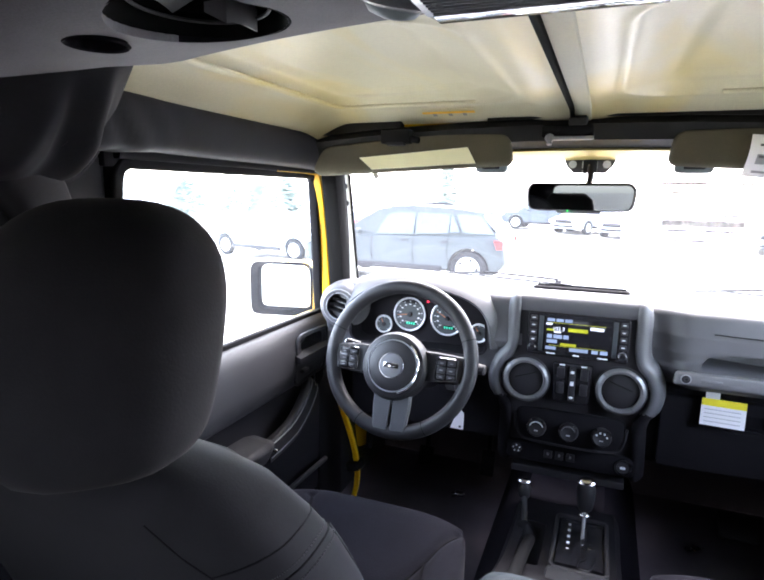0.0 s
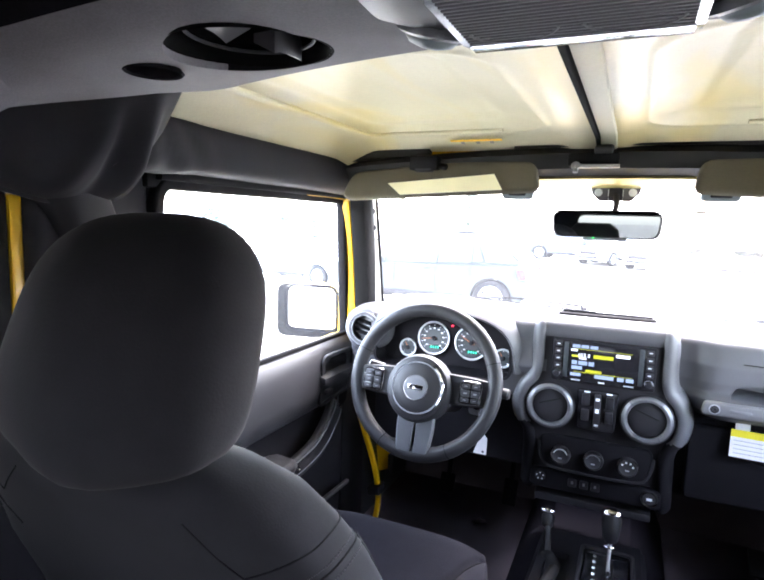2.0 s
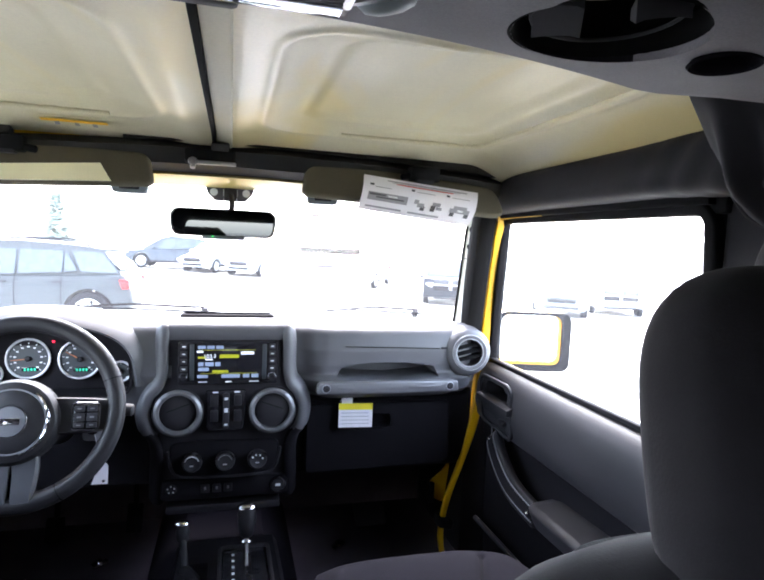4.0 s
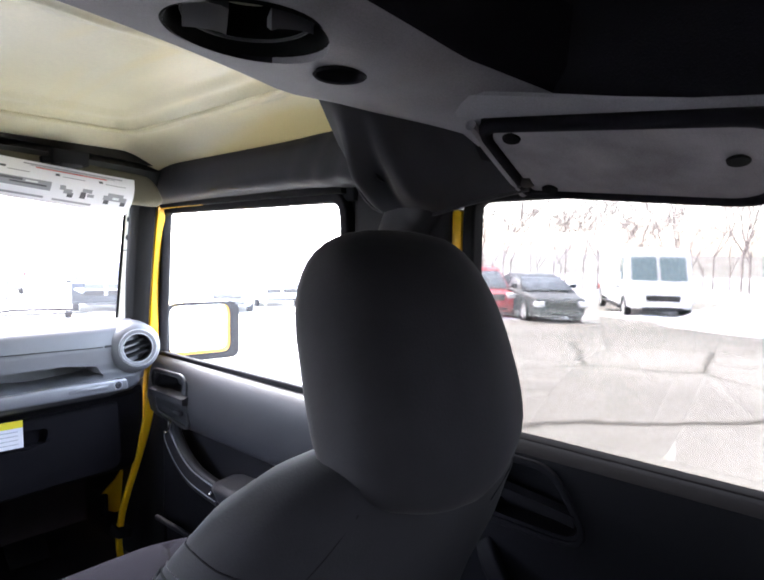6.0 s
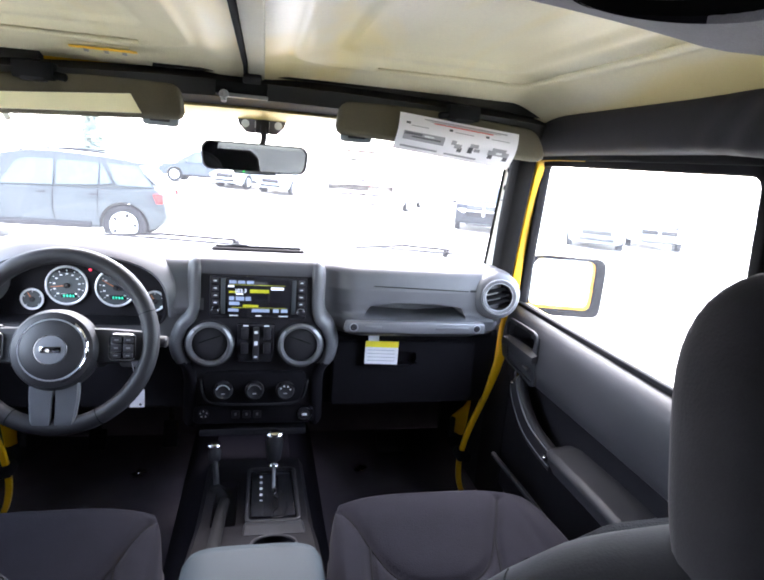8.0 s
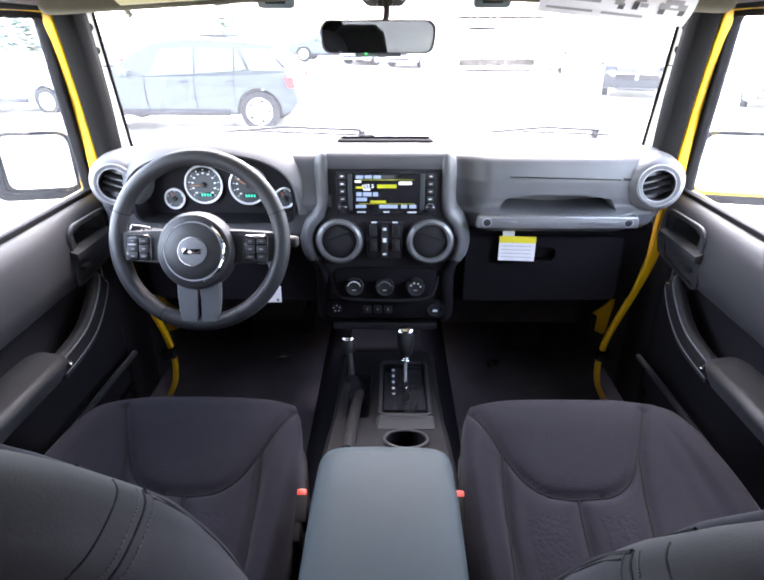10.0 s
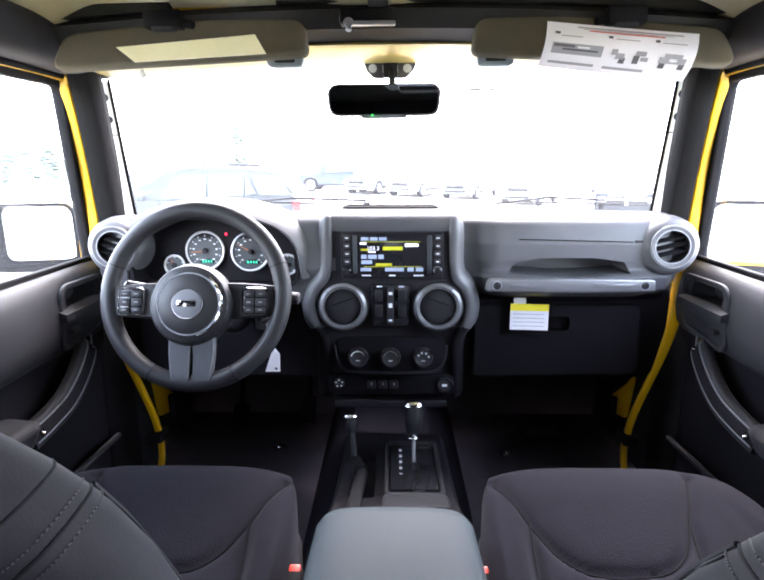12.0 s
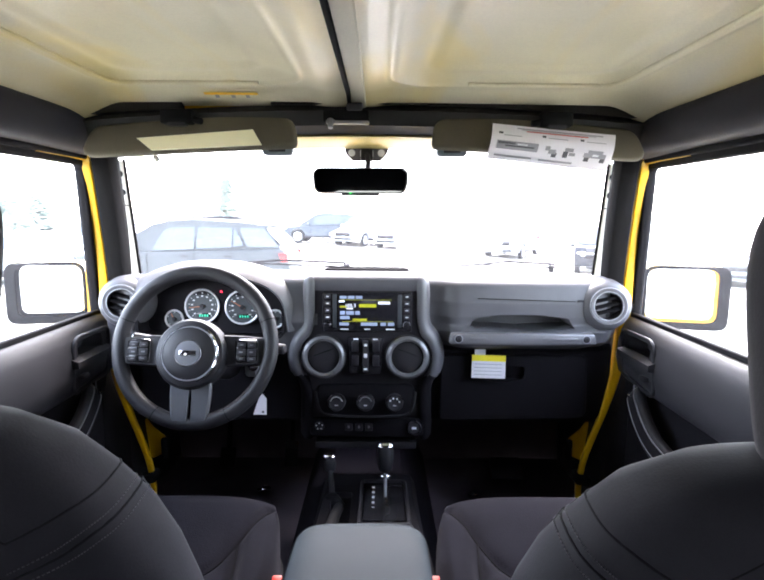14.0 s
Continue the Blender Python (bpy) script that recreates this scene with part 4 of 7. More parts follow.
def dash_loop(x, k=1.0):
    pts = [(0.60, 0.80, 0.01), (0.60, 1.20, 0.01), (0.46, 1.226, 0.03), (0.262, 1.245, 0.035), (0.247, 1.128, 0.02), (0.256, 1.112, 0.008), (0.256, 1.052, 0.012), (0.335, 1.032, 0.01), (0.345, 0.845, 0.03), (0.44, 0.80, 0.03)]
    cy, cz = 0.40, 1.06
    return [(x, cy + (p[0] - cy) * k, cz + (p[1] - cz) * k) for p in rounded(pts, 4)]


def shade_below(ob, second, height):
    """Gives the faces below a height the second material: shade set as colour."""
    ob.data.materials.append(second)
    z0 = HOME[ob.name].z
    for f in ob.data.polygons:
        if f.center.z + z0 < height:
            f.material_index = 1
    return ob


dash = thing("dashboard", (0, 0.42, 0.80), "dark grey moulded dashboard with silver and black trim", "dashboard")
def passenger_loop(x):
    """Section of the passenger side: soft top, airbag face, a shelf that stands proud in the middle, tucked underside."""
    led = step(0.200, 0.262, x) * (1 - step(0.525, 0.590, x))
    valley = 0.030 * (1 - step(0.165, 0.235, x))
    end = step(0.585, 0.655, x)
    yf = 0.256 + valley + 0.060 * end ** 2
    top = 1.247 - 0.002 * step(0.3, 0.5, x) - 0.010 * end
    yl = yf + 0.006 + (0.236 - yf - 0.006) * led
    low = 1.071 + 0.006 * end
    pts = [(0.60, 0.80, 0.01), (0.60, 1.20, 0.01), (0.47, 1.230, 0.03), (yf + 0.050, top, 0.03), (yf + 0.010, top - 0.020, 0.025), (yf - 0.002, 1.180, 0.02), (yf + 0.002, 1.142, 0.015),
           (yf + 0.008, 1.122, 0.010), (yl + 0.004, 1.113 - 0.004 * led, 0.008), (yl, 1.104, 0.008), (yl + 0.002 + 0.006 * (1 - led), low + 0.004, 0.012), (yl + 0.030, low - 0.010, 0.012), (0.335, 1.040, 0.01), (0.345, 0.845, 0.03), (0.44, 0.80, 0.03)]
    return [(x, p[0], p[1]) for p in rounded(pts, 4)]


right = loft([passenger_loop(0.12 + 0.535 * i / 58) for i in range(59)])
right = cut(right, prism(rounded([(0.258, 1.1150, 0.004), (0.40, 1.106, 0.10), (0.525, 1.1150, 0.004), (0.510, 1.140, 0.016), (0.44, 1.1495, 0.05), (0.33, 1.1495, 0.05), (0.273, 1.140, 0.016)], 6), "y", 0.20, 0.36))
# Shade under the dash is put into the colour of its lower faces.
shade_below(part("passenger_side", right, DASH, dash, angle=50), LOWER, 1.056)
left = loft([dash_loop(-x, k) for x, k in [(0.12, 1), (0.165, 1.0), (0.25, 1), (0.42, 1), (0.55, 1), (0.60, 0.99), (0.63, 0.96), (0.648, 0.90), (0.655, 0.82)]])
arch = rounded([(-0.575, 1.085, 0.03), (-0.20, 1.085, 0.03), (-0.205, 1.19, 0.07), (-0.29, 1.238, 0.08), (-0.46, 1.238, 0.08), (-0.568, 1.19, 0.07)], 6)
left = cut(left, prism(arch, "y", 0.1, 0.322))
shade_below(part("driver_side", left, DASH, dash), LOWER, 1.048)
hoodp = smooth_path([(-0.582, 0.246, 1.105), (-0.572, 0.244, 1.175), (-0.535, 0.242, 1.218), (-0.465, 0.240, 1.243), (-0.385, 0.239, 1.248), (-0.305, 0.240, 1.243), (-0.235, 0.242, 1.218), (-0.200, 0.244, 1.175), (-0.192, 0.246, 1.105)], 5)
hood_loops = []
for p in hoodp:
    n = Vector((p.x + 0.387, 0, (p.z - 1.10) * 1.3)).normalized()
    f = step(1.105, 1.20, p.z)
    hood_loops.append([p + Vector((0, d, 0)) + n * h for d, h in ((0.05, -0.004), (0.004 - 0.014 * f, -0.005), (0.000 - 0.016 * f, 0.000), (0.004 - 0.014 * f, 0.007), (0.014 - 0.008 * f, 0.018), (0.022, 0.030), (0.07, 0.030))])
part("cluster_hood", loft(hood_loops), DASH, dash, angle=60)
cl = part("cluster_face", prism(arch, "y", 0.312, 0.325), LOWER, dash)
# Dark liner added: the hood's shade in the recess set as colour.
part("cluster_shade", cut(prism(arch, "y", 0.246, 0.3125), prism([(-0.387 + (p[0] + 0.387) * 0.965, 1.150 + (p[1] - 1.150) * 0.955) for p in arch], "y", 0.2, 0.4)), LOWER, cl, "dark liner for the shade inside the instrument recess")
for x, z, r, kind in [(-0.424, 1.158, 0.043, 1), (-0.320, 1.156, 0.043, 2), (-0.497, 1.124, 0.0225, 0), (-0.236, 1.126, 0.0225, 0)]:
    gm = facing((x, 0.3105, z), (0, -1, 0.12))
    gg = part("gauge", lathe([(r * 0.96, 0), (r * 0.96, 0.002), (0.001, 0.002)], gm, 36), DIAL, cl)
    part("bezel", torus(gm @ Matrix.Translation((0, 0, 0.004)), r, 0.0027, 40, 8), BEZEL, gg)
    up = Vector((0, 0.12, 1)).normalized()
    for i in range(11 if kind else 5):
        a = radians(225 - 270 * i / (10 if kind else 4))
        c = Vector((x, 0.3075, z)) + (Vector((1, 0, 0)) * math.cos(a) + up * math.sin(a)) * r * 0.80
        part("tick", box(c, (0.0035, 0.001, 0.0014), 0, rot=(0, -math.degrees(a), 0)), PRINT, gg)
        if kind:
            c = Vector((x, 0.3075, z)) + (Vector((1, 0, 0)) * math.cos(a) + up * math.sin(a)) * r * 0.62
            part("numeral_bar", box(c, (0.005, 0.001, 0.003), 0), PRINT, gg)
    a = radians({1: 186, 2: 150, 0: 120}[kind])
    d = Vector((1, 0, 0)) * math.cos(a) + up * math.sin(a)
    c0 = Vector((x, 0.3055, z))
    part("needle", loft([[c0 + d * t + Vector((0, e, 0)) + d.cross(Vector((0, 1, 0))) * w for w, e in ((-k, 0), (k, 0), (k, 0.001), (-k, 0.001))] for t, k in ((-r * 0.15, 0.0014), (r * 0.8, 0.0005))]), NEEDLE, gg)
    part("needle_cap", lathe([(0.006, 0), (0.006, 0.003), (0.004, 0.005), (0.001, 0.005)], facing((x, 0.3065, z), (0, -1, 0.12)), 20), PLASTIC, gg)
    if kind:
        dsp = part("display", box((x + 0.004, 0.3062, z - r * 0.55), (0.034, 0.002, 0.011), 0.001), SCREEN, gg)
        for i in range(4):
            part("digit_bar", box((x - 0.006 + i * 0.0065, 0.3047, z - r * 0.55), (0.0036, 0.001, 0.0055), 0), LIT_GREEN, dsp)
part("warning_light", box((-0.374, 0.309, 1.196), (0.006, 0.002, 0.005), 0.001), LIT_RED, cl, "small red warning light")

# side vents
for s in (-1, 1):
    c = Vector((s * 0.599, 0.238, 1.177))
    nrm = Vector((-s * 0.10, -1, 0.06))
    vm = facing(c, nrm)
    vent = part("side_vent", lathe([(0.050, -0.16), (0.050, -0.02), (0.046, -0.002), (0.040, 0.002), (0.034, 0.0), (0.033, -0.03), (0.001, -0.032)], vm, 40), PLASTIC, dash, "round vent with a satin ring")
    part("pod", lathe([(0.066, -0.12), (0.0665, -0.05), (0.063, -0.022), (0.056, -0.008), (0.049, -0.002), (0.045, 0.0)], vm, 44, solid=False), DASH, vent, "grey moulded pod round the vent")
    part("ring", lathe([(0.0455, -0.002), (0.0455, 0.003), (0.043, 0.0055), (0.037, 0.0045), (0.0345, 0.0)], vm, 40, solid=False), FIN, vent)
    part("bright_rim", torus(vm @ Matrix.Translation((0, 0, 0.0035)), 0.0352, 0.0012, 40, 6), SILVER, vent)
    part("bright_rim", torus(vm @ Matrix.Translation((0, 0, 0.0035)), 0.0452, 0.0009, 40, 6), SILVER, vent)
    for h in (-0.014, 0.001, 0.016):
        w = 2 * math.sqrt(0.032 ** 2 - h * h)
        part("slat", moved(box((0, h, -0.010), (w, 0.0025, 0.014), 0.001, rot=(30, 0, 0)), vm @ pose(0, 0, 0, 0, 0, 14 * s)), RUBBER, vent)

# passenger grab bar, seam, glove box
gb = part("grab_bar", prism(rounded([(0.206, 1.080, 0.006), (0.40, 1.0775, 0.2), (0.572, 1.080, 0.006), (0.568, 1.1075, 0.010), (0.40, 1.1095, 0.2), (0.211, 1.1075, 0.010)], 4), "y", 0.228, 0.250, 0.005, 3), BARMETAL, dash, "satin silver grab bar with two bolts")
for x in (0.230, 0.546):
    part("bolt_well", torus(facing((x, 0.228, 1.094), (0, -1, 0)), 0.0095, 0.0014, 24, 6), SILVER, gb)
    part("bolt", lathe([(0.0085, 0), (0.0085, 0.001), (0.004, 0.003), (0.003, 0.001), (0.001, 0.001)], facing((x, 0.2285, 1.094), (0, -1, 0)), 20), PLASTIC, gb)
part("raised_mark", box((0.278, 0.2275, 1.094), (0.040, 0.002, 0.008), 0.001), BARMETAL, gb)
part("raised_mark", box((0.480, 0.2275, 1.094), (0.085, 0.002, 0.008), 0.001), BARMETAL, gb)
part("bag_seam", box((0.40, 0.2535, 1.188), (0.245, 0.004, 0.0018), 0.0008, rot=(0, 1.5, 0)), RUBBER, dash)
part("raised_mark", box((0.535, 0.2535, 1.186), (0.016, 0.003, 0.006), 0.001), PLASTIC, dash)
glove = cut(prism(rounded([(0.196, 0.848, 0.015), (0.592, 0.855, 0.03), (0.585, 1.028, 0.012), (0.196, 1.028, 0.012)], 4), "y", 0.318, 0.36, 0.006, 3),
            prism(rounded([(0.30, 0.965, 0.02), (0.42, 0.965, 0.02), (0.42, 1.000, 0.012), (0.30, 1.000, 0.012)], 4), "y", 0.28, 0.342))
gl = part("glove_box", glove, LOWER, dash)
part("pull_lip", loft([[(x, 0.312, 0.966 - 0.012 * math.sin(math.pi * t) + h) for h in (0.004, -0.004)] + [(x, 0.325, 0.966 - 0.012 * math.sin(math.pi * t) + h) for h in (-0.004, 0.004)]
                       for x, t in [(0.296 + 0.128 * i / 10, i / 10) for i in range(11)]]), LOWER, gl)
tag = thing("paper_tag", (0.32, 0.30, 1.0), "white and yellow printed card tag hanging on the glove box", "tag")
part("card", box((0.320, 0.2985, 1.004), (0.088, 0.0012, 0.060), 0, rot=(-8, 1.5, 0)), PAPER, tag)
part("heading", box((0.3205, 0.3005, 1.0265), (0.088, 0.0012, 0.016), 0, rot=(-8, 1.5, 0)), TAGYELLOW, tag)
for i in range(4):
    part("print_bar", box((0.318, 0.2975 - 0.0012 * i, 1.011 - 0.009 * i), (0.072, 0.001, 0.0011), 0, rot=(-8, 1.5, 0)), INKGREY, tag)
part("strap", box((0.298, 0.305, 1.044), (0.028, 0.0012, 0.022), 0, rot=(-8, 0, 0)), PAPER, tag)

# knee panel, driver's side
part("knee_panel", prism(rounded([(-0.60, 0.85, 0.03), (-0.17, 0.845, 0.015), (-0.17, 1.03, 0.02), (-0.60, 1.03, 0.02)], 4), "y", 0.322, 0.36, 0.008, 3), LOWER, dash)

# centre stack
cheek = [(0.131, 1.232), (0.133, 1.20), (0.134, 1.14), (0.142, 1.105), (0.162, 1.08), (0.172, 1.045), (0.165, 1.005), (0.148, 0.975), (0.142, 0.93), (0.146, 0.87), (0.15, 0.80)]
face = [(x - 0.006, z) for x, z in cheek]
stack = part("centre_panel", loft([[(x, y, z) for x, z, y in ([(f[0], f[1], 0.250 + (0.0 if f[1] > 1.0 else (1.0 - f[1]) * 0.36)) for f in face] + [(-f[0], f[1], 0.250 + (0.0 if f[1] > 1.0 else (1.0 - f[1]) * 0.36)) for f in reversed(face)])],
                                   [(x, 0.42, z) for x, z in ([(f[0], f[1]) for f in face] + [(-f[0], f[1]) for f in reversed(face)])]]), PLASTIC, dash)
for s in (-1, 1):
    route = [Vector((s * 0.131, 0.44, 1.235)), Vector((s * 0.131, 0.34, 1.246)), Vector((s * 0.131, 0.290, 1.2470)), Vector((s * 0.131, 0.262, 1.2425)), Vector((s * 0.131, 0.2495, 1.230))]
    route += [Vector((s * x, 0.246 + (0.0 if z > 1.0 else (1.0 - z) * 0.36), z)) for x, z in cheek[1:]]
    route = smooth_path(route, 5)
    cheek_loops = []
    for i, p in enumerate(route):
        t = (route[min(i + 1, len(route) - 1)] - route[max(i - 1, 0)]).normalized()
        o = Vector((s, 0, 0)) - t * t.dot(Vector((s, 0, 0)))
        o.normalize()
        n = o.cross(t) * s
        if n.dot(Vector((0, -1, 0.5))) < 0:
            n = -n
        cheek_loops.append([p + o * u + n * v for u, v in ((-0.007, -0.012), (-0.0065, 0.0), (-0.002, 0.005), (0.005, 0.0065), (0.012, 0.004), (0.020, -0.004), (0.027, -0.018), (0.031, -0.06), (-0.007, -0.06))])
    shade_below(part("cheek_trim", loft(cheek_loops), DASH, dash, "grey moulded edge of the centre stack", angle=60), LOWER, 0.995)
part("top_shelf", loft([[(x, y, z) for y, z in [(0.2475, 1.212), (0.247, 1.231), (0.2515, 1.241), (0.262, 1.2475), (0.29, 1.2505), (0.34, 1.249), (0.46, 1.237), (0.46, 1.19), (0.27, 1.19)]] for x in (-0.131, -0.06, 0.06, 0.131)]), DASH, dash, angle=60)
tray = part("top_slot", cut(box((0.0, 0.362, 1.246), (0.226, 0.05, 0.022), 0.010, 3), box((0.0, 0.362, 1.254), (0.206, 0.034, 0.022), 0.008, 3)), RUBBER, dash, "black slot in the dash top")

radio = part("radio", prism(rrect_at(0.003, 1.166, 0.230, 0.112, 0.008), "y", 0.238, 0.27, 0.003), GLOSS, dash, "touch-screen radio with side buttons")
scr = part("screen", box((0.004, 0.2372, 1.170), (0.152, 0.002, 0.090), 0.001), SCREEN, radio)


def lit(name, x, z, w, h, m):
    part(name, box((0.004 + x, 0.2358, 1.170 + z), (w, 0.0008, h), 0), m, scr)


for x in (-0.062, -0.042, -0.022):
    lit("screen_tab", x, 0.036, 0.017, 0.008, LIT_BLUE)
lit("screen_glow", -0.004, 0.029, 0.13, 0.0009, LIT_LIME)
lit("screen_glow", 0.0, 0.013, 0.044, 0.009, LIT_LIME)
lit("screen_glow", -0.062, 0.010, 0.018, 0.005, LIT_LIME)
lit("screen_text", -0.066, 0.025, 0.014, 0.005, LIT_WHITE)
lit("screen_text", -0.046, 0.005, 0.016, 0.004, LIT_WHITE)
lit("screen_mark", 0.042, 0.021, 0.030, 0.0075, LIT_WHITE)
for x, w in ((-0.064, 0.012), (-0.045, 0.020), (-0.026, 0.012)):
    lit("screen_key", x, -0.007, w, 0.010, LIT_BLUE)
lit("screen_key", -0.058, -0.020, 0.024, 0.009, LIT_BLUE)
lit("screen_glow", -0.020, -0.026, 0.036, 0.006, LIT_LIME)
lit("screen_glow", 0.0, -0.031, 0.13, 0.0009, LIT_LIME)
lit("screen_key", -0.060, -0.038, 0.024, 0.008, LIT_BLUE)
lit("screen_key", 0.004, -0.038, 0.042, 0.009, LIT_BLUE)
lit("screen_key", 0.040, -0.038, 0.014, 0.009, LIT_BLUE)
lit("screen_key", 0.060, -0.038, 0.016, 0.009, LIT_BLUE)
text("103.3", 0.013, Matrix.Translation((-0.040, 0.2356, 1.183)) @ pose(0, 0, 0, 90, 0, 0), LIT_WHITE, "screen_number", scr)
for s in (-1, 1):
    part("side_strip", box((0.003 + s * 0.083, 0.2368, 1.168), (0.010, 0.002, 0.092), 0.001), DIAL, radio)
    for i in range(4):
        kb = part("key", box((0.003 + s * 0.101, 0.2372, 1.208 - i * 0.019), (0.015, 0.003, 0.013), 0.001), PLASTIC, radio)
        part("key_print", box((0.003 + s * 0.101, 0.2354, 1.208 - i * 0.019), (0.007, 0.0008, 0.0025), 0), PRINT, kb)
    part("knob", lathe([(0.0095, 0), (0.009, 0.010), (0.007, 0.012), (0.001, 0.012)], facing((0.003 + s * 0.101, 0.238, 1.130), (0, -1, 0)), 24), GLOSS, radio)
    part("knob_ring", torus(facing((0.003 + s * 0.101, 0.235, 1.130), (0, -1, 0)), 0.0085, 0.0014, 24, 6), CHROME if s < 0 else INKGREY, radio)
for x, w in ((-0.055, 0.02), (0.003, 0.014), (0.062, 0.022)):
    part("print_bar", box((x, 0.2374, 1.117), (w, 0.0008, 0.003), 0), PRINT, radio)

radio.scale, radio.location = (0.965, 1.0, 0.90), (0.001, 0.0, 0.0296)
for s in (-1, 1):
    c = (s * 0.105, 0.246, 1.043)
    vm = facing(c, (0, -1, 0.05))
    vent = part("round_vent", lathe([(0.056, -0.03), (0.057, 0.0), (0.054, 0.004), (0.041, 0.008), (0.040, 0.002), (0.0385, 0.003), (0.020, 0.005), (0.001, 0.0055)], vm, 44), PLASTIC, dash, "round closed vent with a satin silver ring")
    part("silver_ring", lathe([(0.0535, 0.003), (0.0525, 0.009), (0.047, 0.013), (0.0415, 0.011), (0.040, 0.004)], vm, 44, solid=False), BARMETAL, vent)
    for a in (55, 135, 235, 305):
        part("ring_notch", moved(box((0.0475 * math.cos(radians(a)), 0.0475 * math.sin(radians(a)), 0.011), (0.011, 0.0025, 0.004), 0.0005, rot=(0, 0, a)), vm), INK, vent)
    part("flap", moved(box((0, 0.012, 0.006), (0.052, 0.002, 0.002), 0.0005, rot=(0, 0, -20 * s)), vm), RUBBER, vent)
sw = part("switch_panel", prism(rounded([(-0.042, 0.998, 0.012), (0.040, 0.998, 0.012), (0.044, 1.093, 0.006), (-0.046, 1.093, 0.006)]), "y", 0.243, 0.27, 0.003), GLOSS, dash)
for s in (-1, 1):
    for z in (1.07, 1.034):
        part("rocker", box((s * 0.026, 0.241, z), (0.017, 0.010, 0.028), 0.003, rot=(8, 0, 0)), PLASTIC, sw)
    part("print_bar", box((s * 0.024, 0.2424, 1.089), (0.012, 0.0008, 0.003), 0), PRINT, sw)
part("pillar_key", box((0, 0.240, 1.046), (0.014, 0.008, 0.082), 0.003), PLASTIC, sw)
for z, h in ((1.075, 0.010), (1.048, 0.016), (1.014, 0.007)):
    part("key_print", box((0, 0.2354, z), (0.008, 0.0012, h * 0.6), 0), PRINT, sw)

def up16(bm_):
    """Sets the climate and switch rows at their height below the vents."""
    return moved(bm_, Matrix.Translation((0, 0, 0.015)))



cp = part("climate_panel", up16(prism(rounded([(-0.115, 0.866, 0.03), (0.115, 0.866, 0.03), (0.128, 0.952, 0.02), (-0.128, 0.952, 0.02)]), "y", 0.262, 0.31, 0.006, 3)), LOWER, dash)
lip_ = smooth_path([(-0.128, 0.266, 0.930), (-0.122, 0.264, 0.895), (-0.104, 0.263, 0.872), (-0.05, 0.262, 0.866), (0.05, 0.262, 0.866), (0.104, 0.263, 0.872), (0.122, 0.264, 0.895), (0.128, 0.266, 0.930)], 5)
part("recess_lip", up16(tube(lip_, 0.0035, 8, up=(0, 1, 0))), PLASTIC, cp, "soft moulded lip under the knobs")
for k, x in enumerate((-0.074, 0.0, 0.074)):
    kn = part("knob", up16(lathe([(0.023, 0), (0.0225, 0.010), (0.020, 0.016), (0.018, 0.018), (0.016, 0.0165), (0.001, 0.0165)], facing((x, 0.262, 0.905), (0, -1, 0.15)), 32)), PLASTIC, cp)

    def round_knob(r, a, out):
        return (x + r * math.cos(radians(a)), 0.2455 - out, 0.9075 + r * math.sin(radians(a)))
    for a0, a1 in ((22, 62), (118, 165)):
        part("bright_rim", up16(tube([round_knob(0.0212, a0 + (a1 - a0) * j / 8, -0.001) for j in range(9)], 0.0024, 6, up=(0, 1, 0))), CHROME, kn)
    if k < 2:
        part("scale_arc", up16(tube([round_knob(0.0155, 15 + 150 * j / 14, 0.0) for j in range(15)], 0.0011, 6, up=(0, 1, 0))), PRINT if k == 0 else KEYPRINT, kn)
    else:
        for a_ in (15, 60, 105, 150):
            part("print_mark", up16(box(round_knob(0.0125, a_, 0.0), (0.004, 0.001, 0.004), 0)), PRINT, kn)
    part("print_mark", up16(box((x, 0.2450, 0.9005), (0.009, 0.001, 0.0045), 0)), INKGREY, kn)
lp = part("lower_panel", up16(prism(rounded([(-0.148, 0.80, 0.012), (0.152, 0.80, 0.012), (0.150, 0.850, 0.012), (-0.146, 0.850, 0.012)]), "y", 0.29, 0.34, 0.004)), LOWER, dash)
part("socket", up16(torus(facing((0.127, 0.288, 0.826), (0, -1, 0)), 0.017, 0.004, 28, 8)), GLOSS, lp)
part("socket_cap", up16(lathe([(0.015, 0), (0.014, 0.004), (0.001, 0.005)], facing((0.127, 0.289, 0.826), (0, -1, 0)), 24)), PLASTIC, lp)
part("socket_print", up16(box((0.127, 0.283, 0.826), (0.012, 0.001, 0.006), 0)), PRINT, lp)
for x in (-0.045, -0.018, 0.008):
    kb = part("button", up16(box((x, 0.289, 0.826), (0.02, 0.006, 0.022), 0.003)), PLASTIC, lp)
    part("key_print", up16(box((x, 0.2855, 0.828), (0.005, 0.001, 0.007), 0)), KEYPRINT, kb)
port = part("port", up16(lathe([(0.013, 0), (0.012, 0.003), (0.001, 0.003)], facing((-0.122, 0.290, 0.829), (0, -1, 0)), 20)), PLASTIC, lp)
for a_ in (20, 92, 164, 236, 308):
    part("port_dot", up16(box((-0.122 + 0.008 * math.cos(radians(a_)), 0.2865, 0.829 + 0.008 * math.sin(radians(a_))), (0.003, 0.001, 0.003), 0)), PRINT, port)
part("shelf", box((0, 0.36, 0.785), (0.27, 0.12, 0.02), 0.005), PLASTIC, dash)

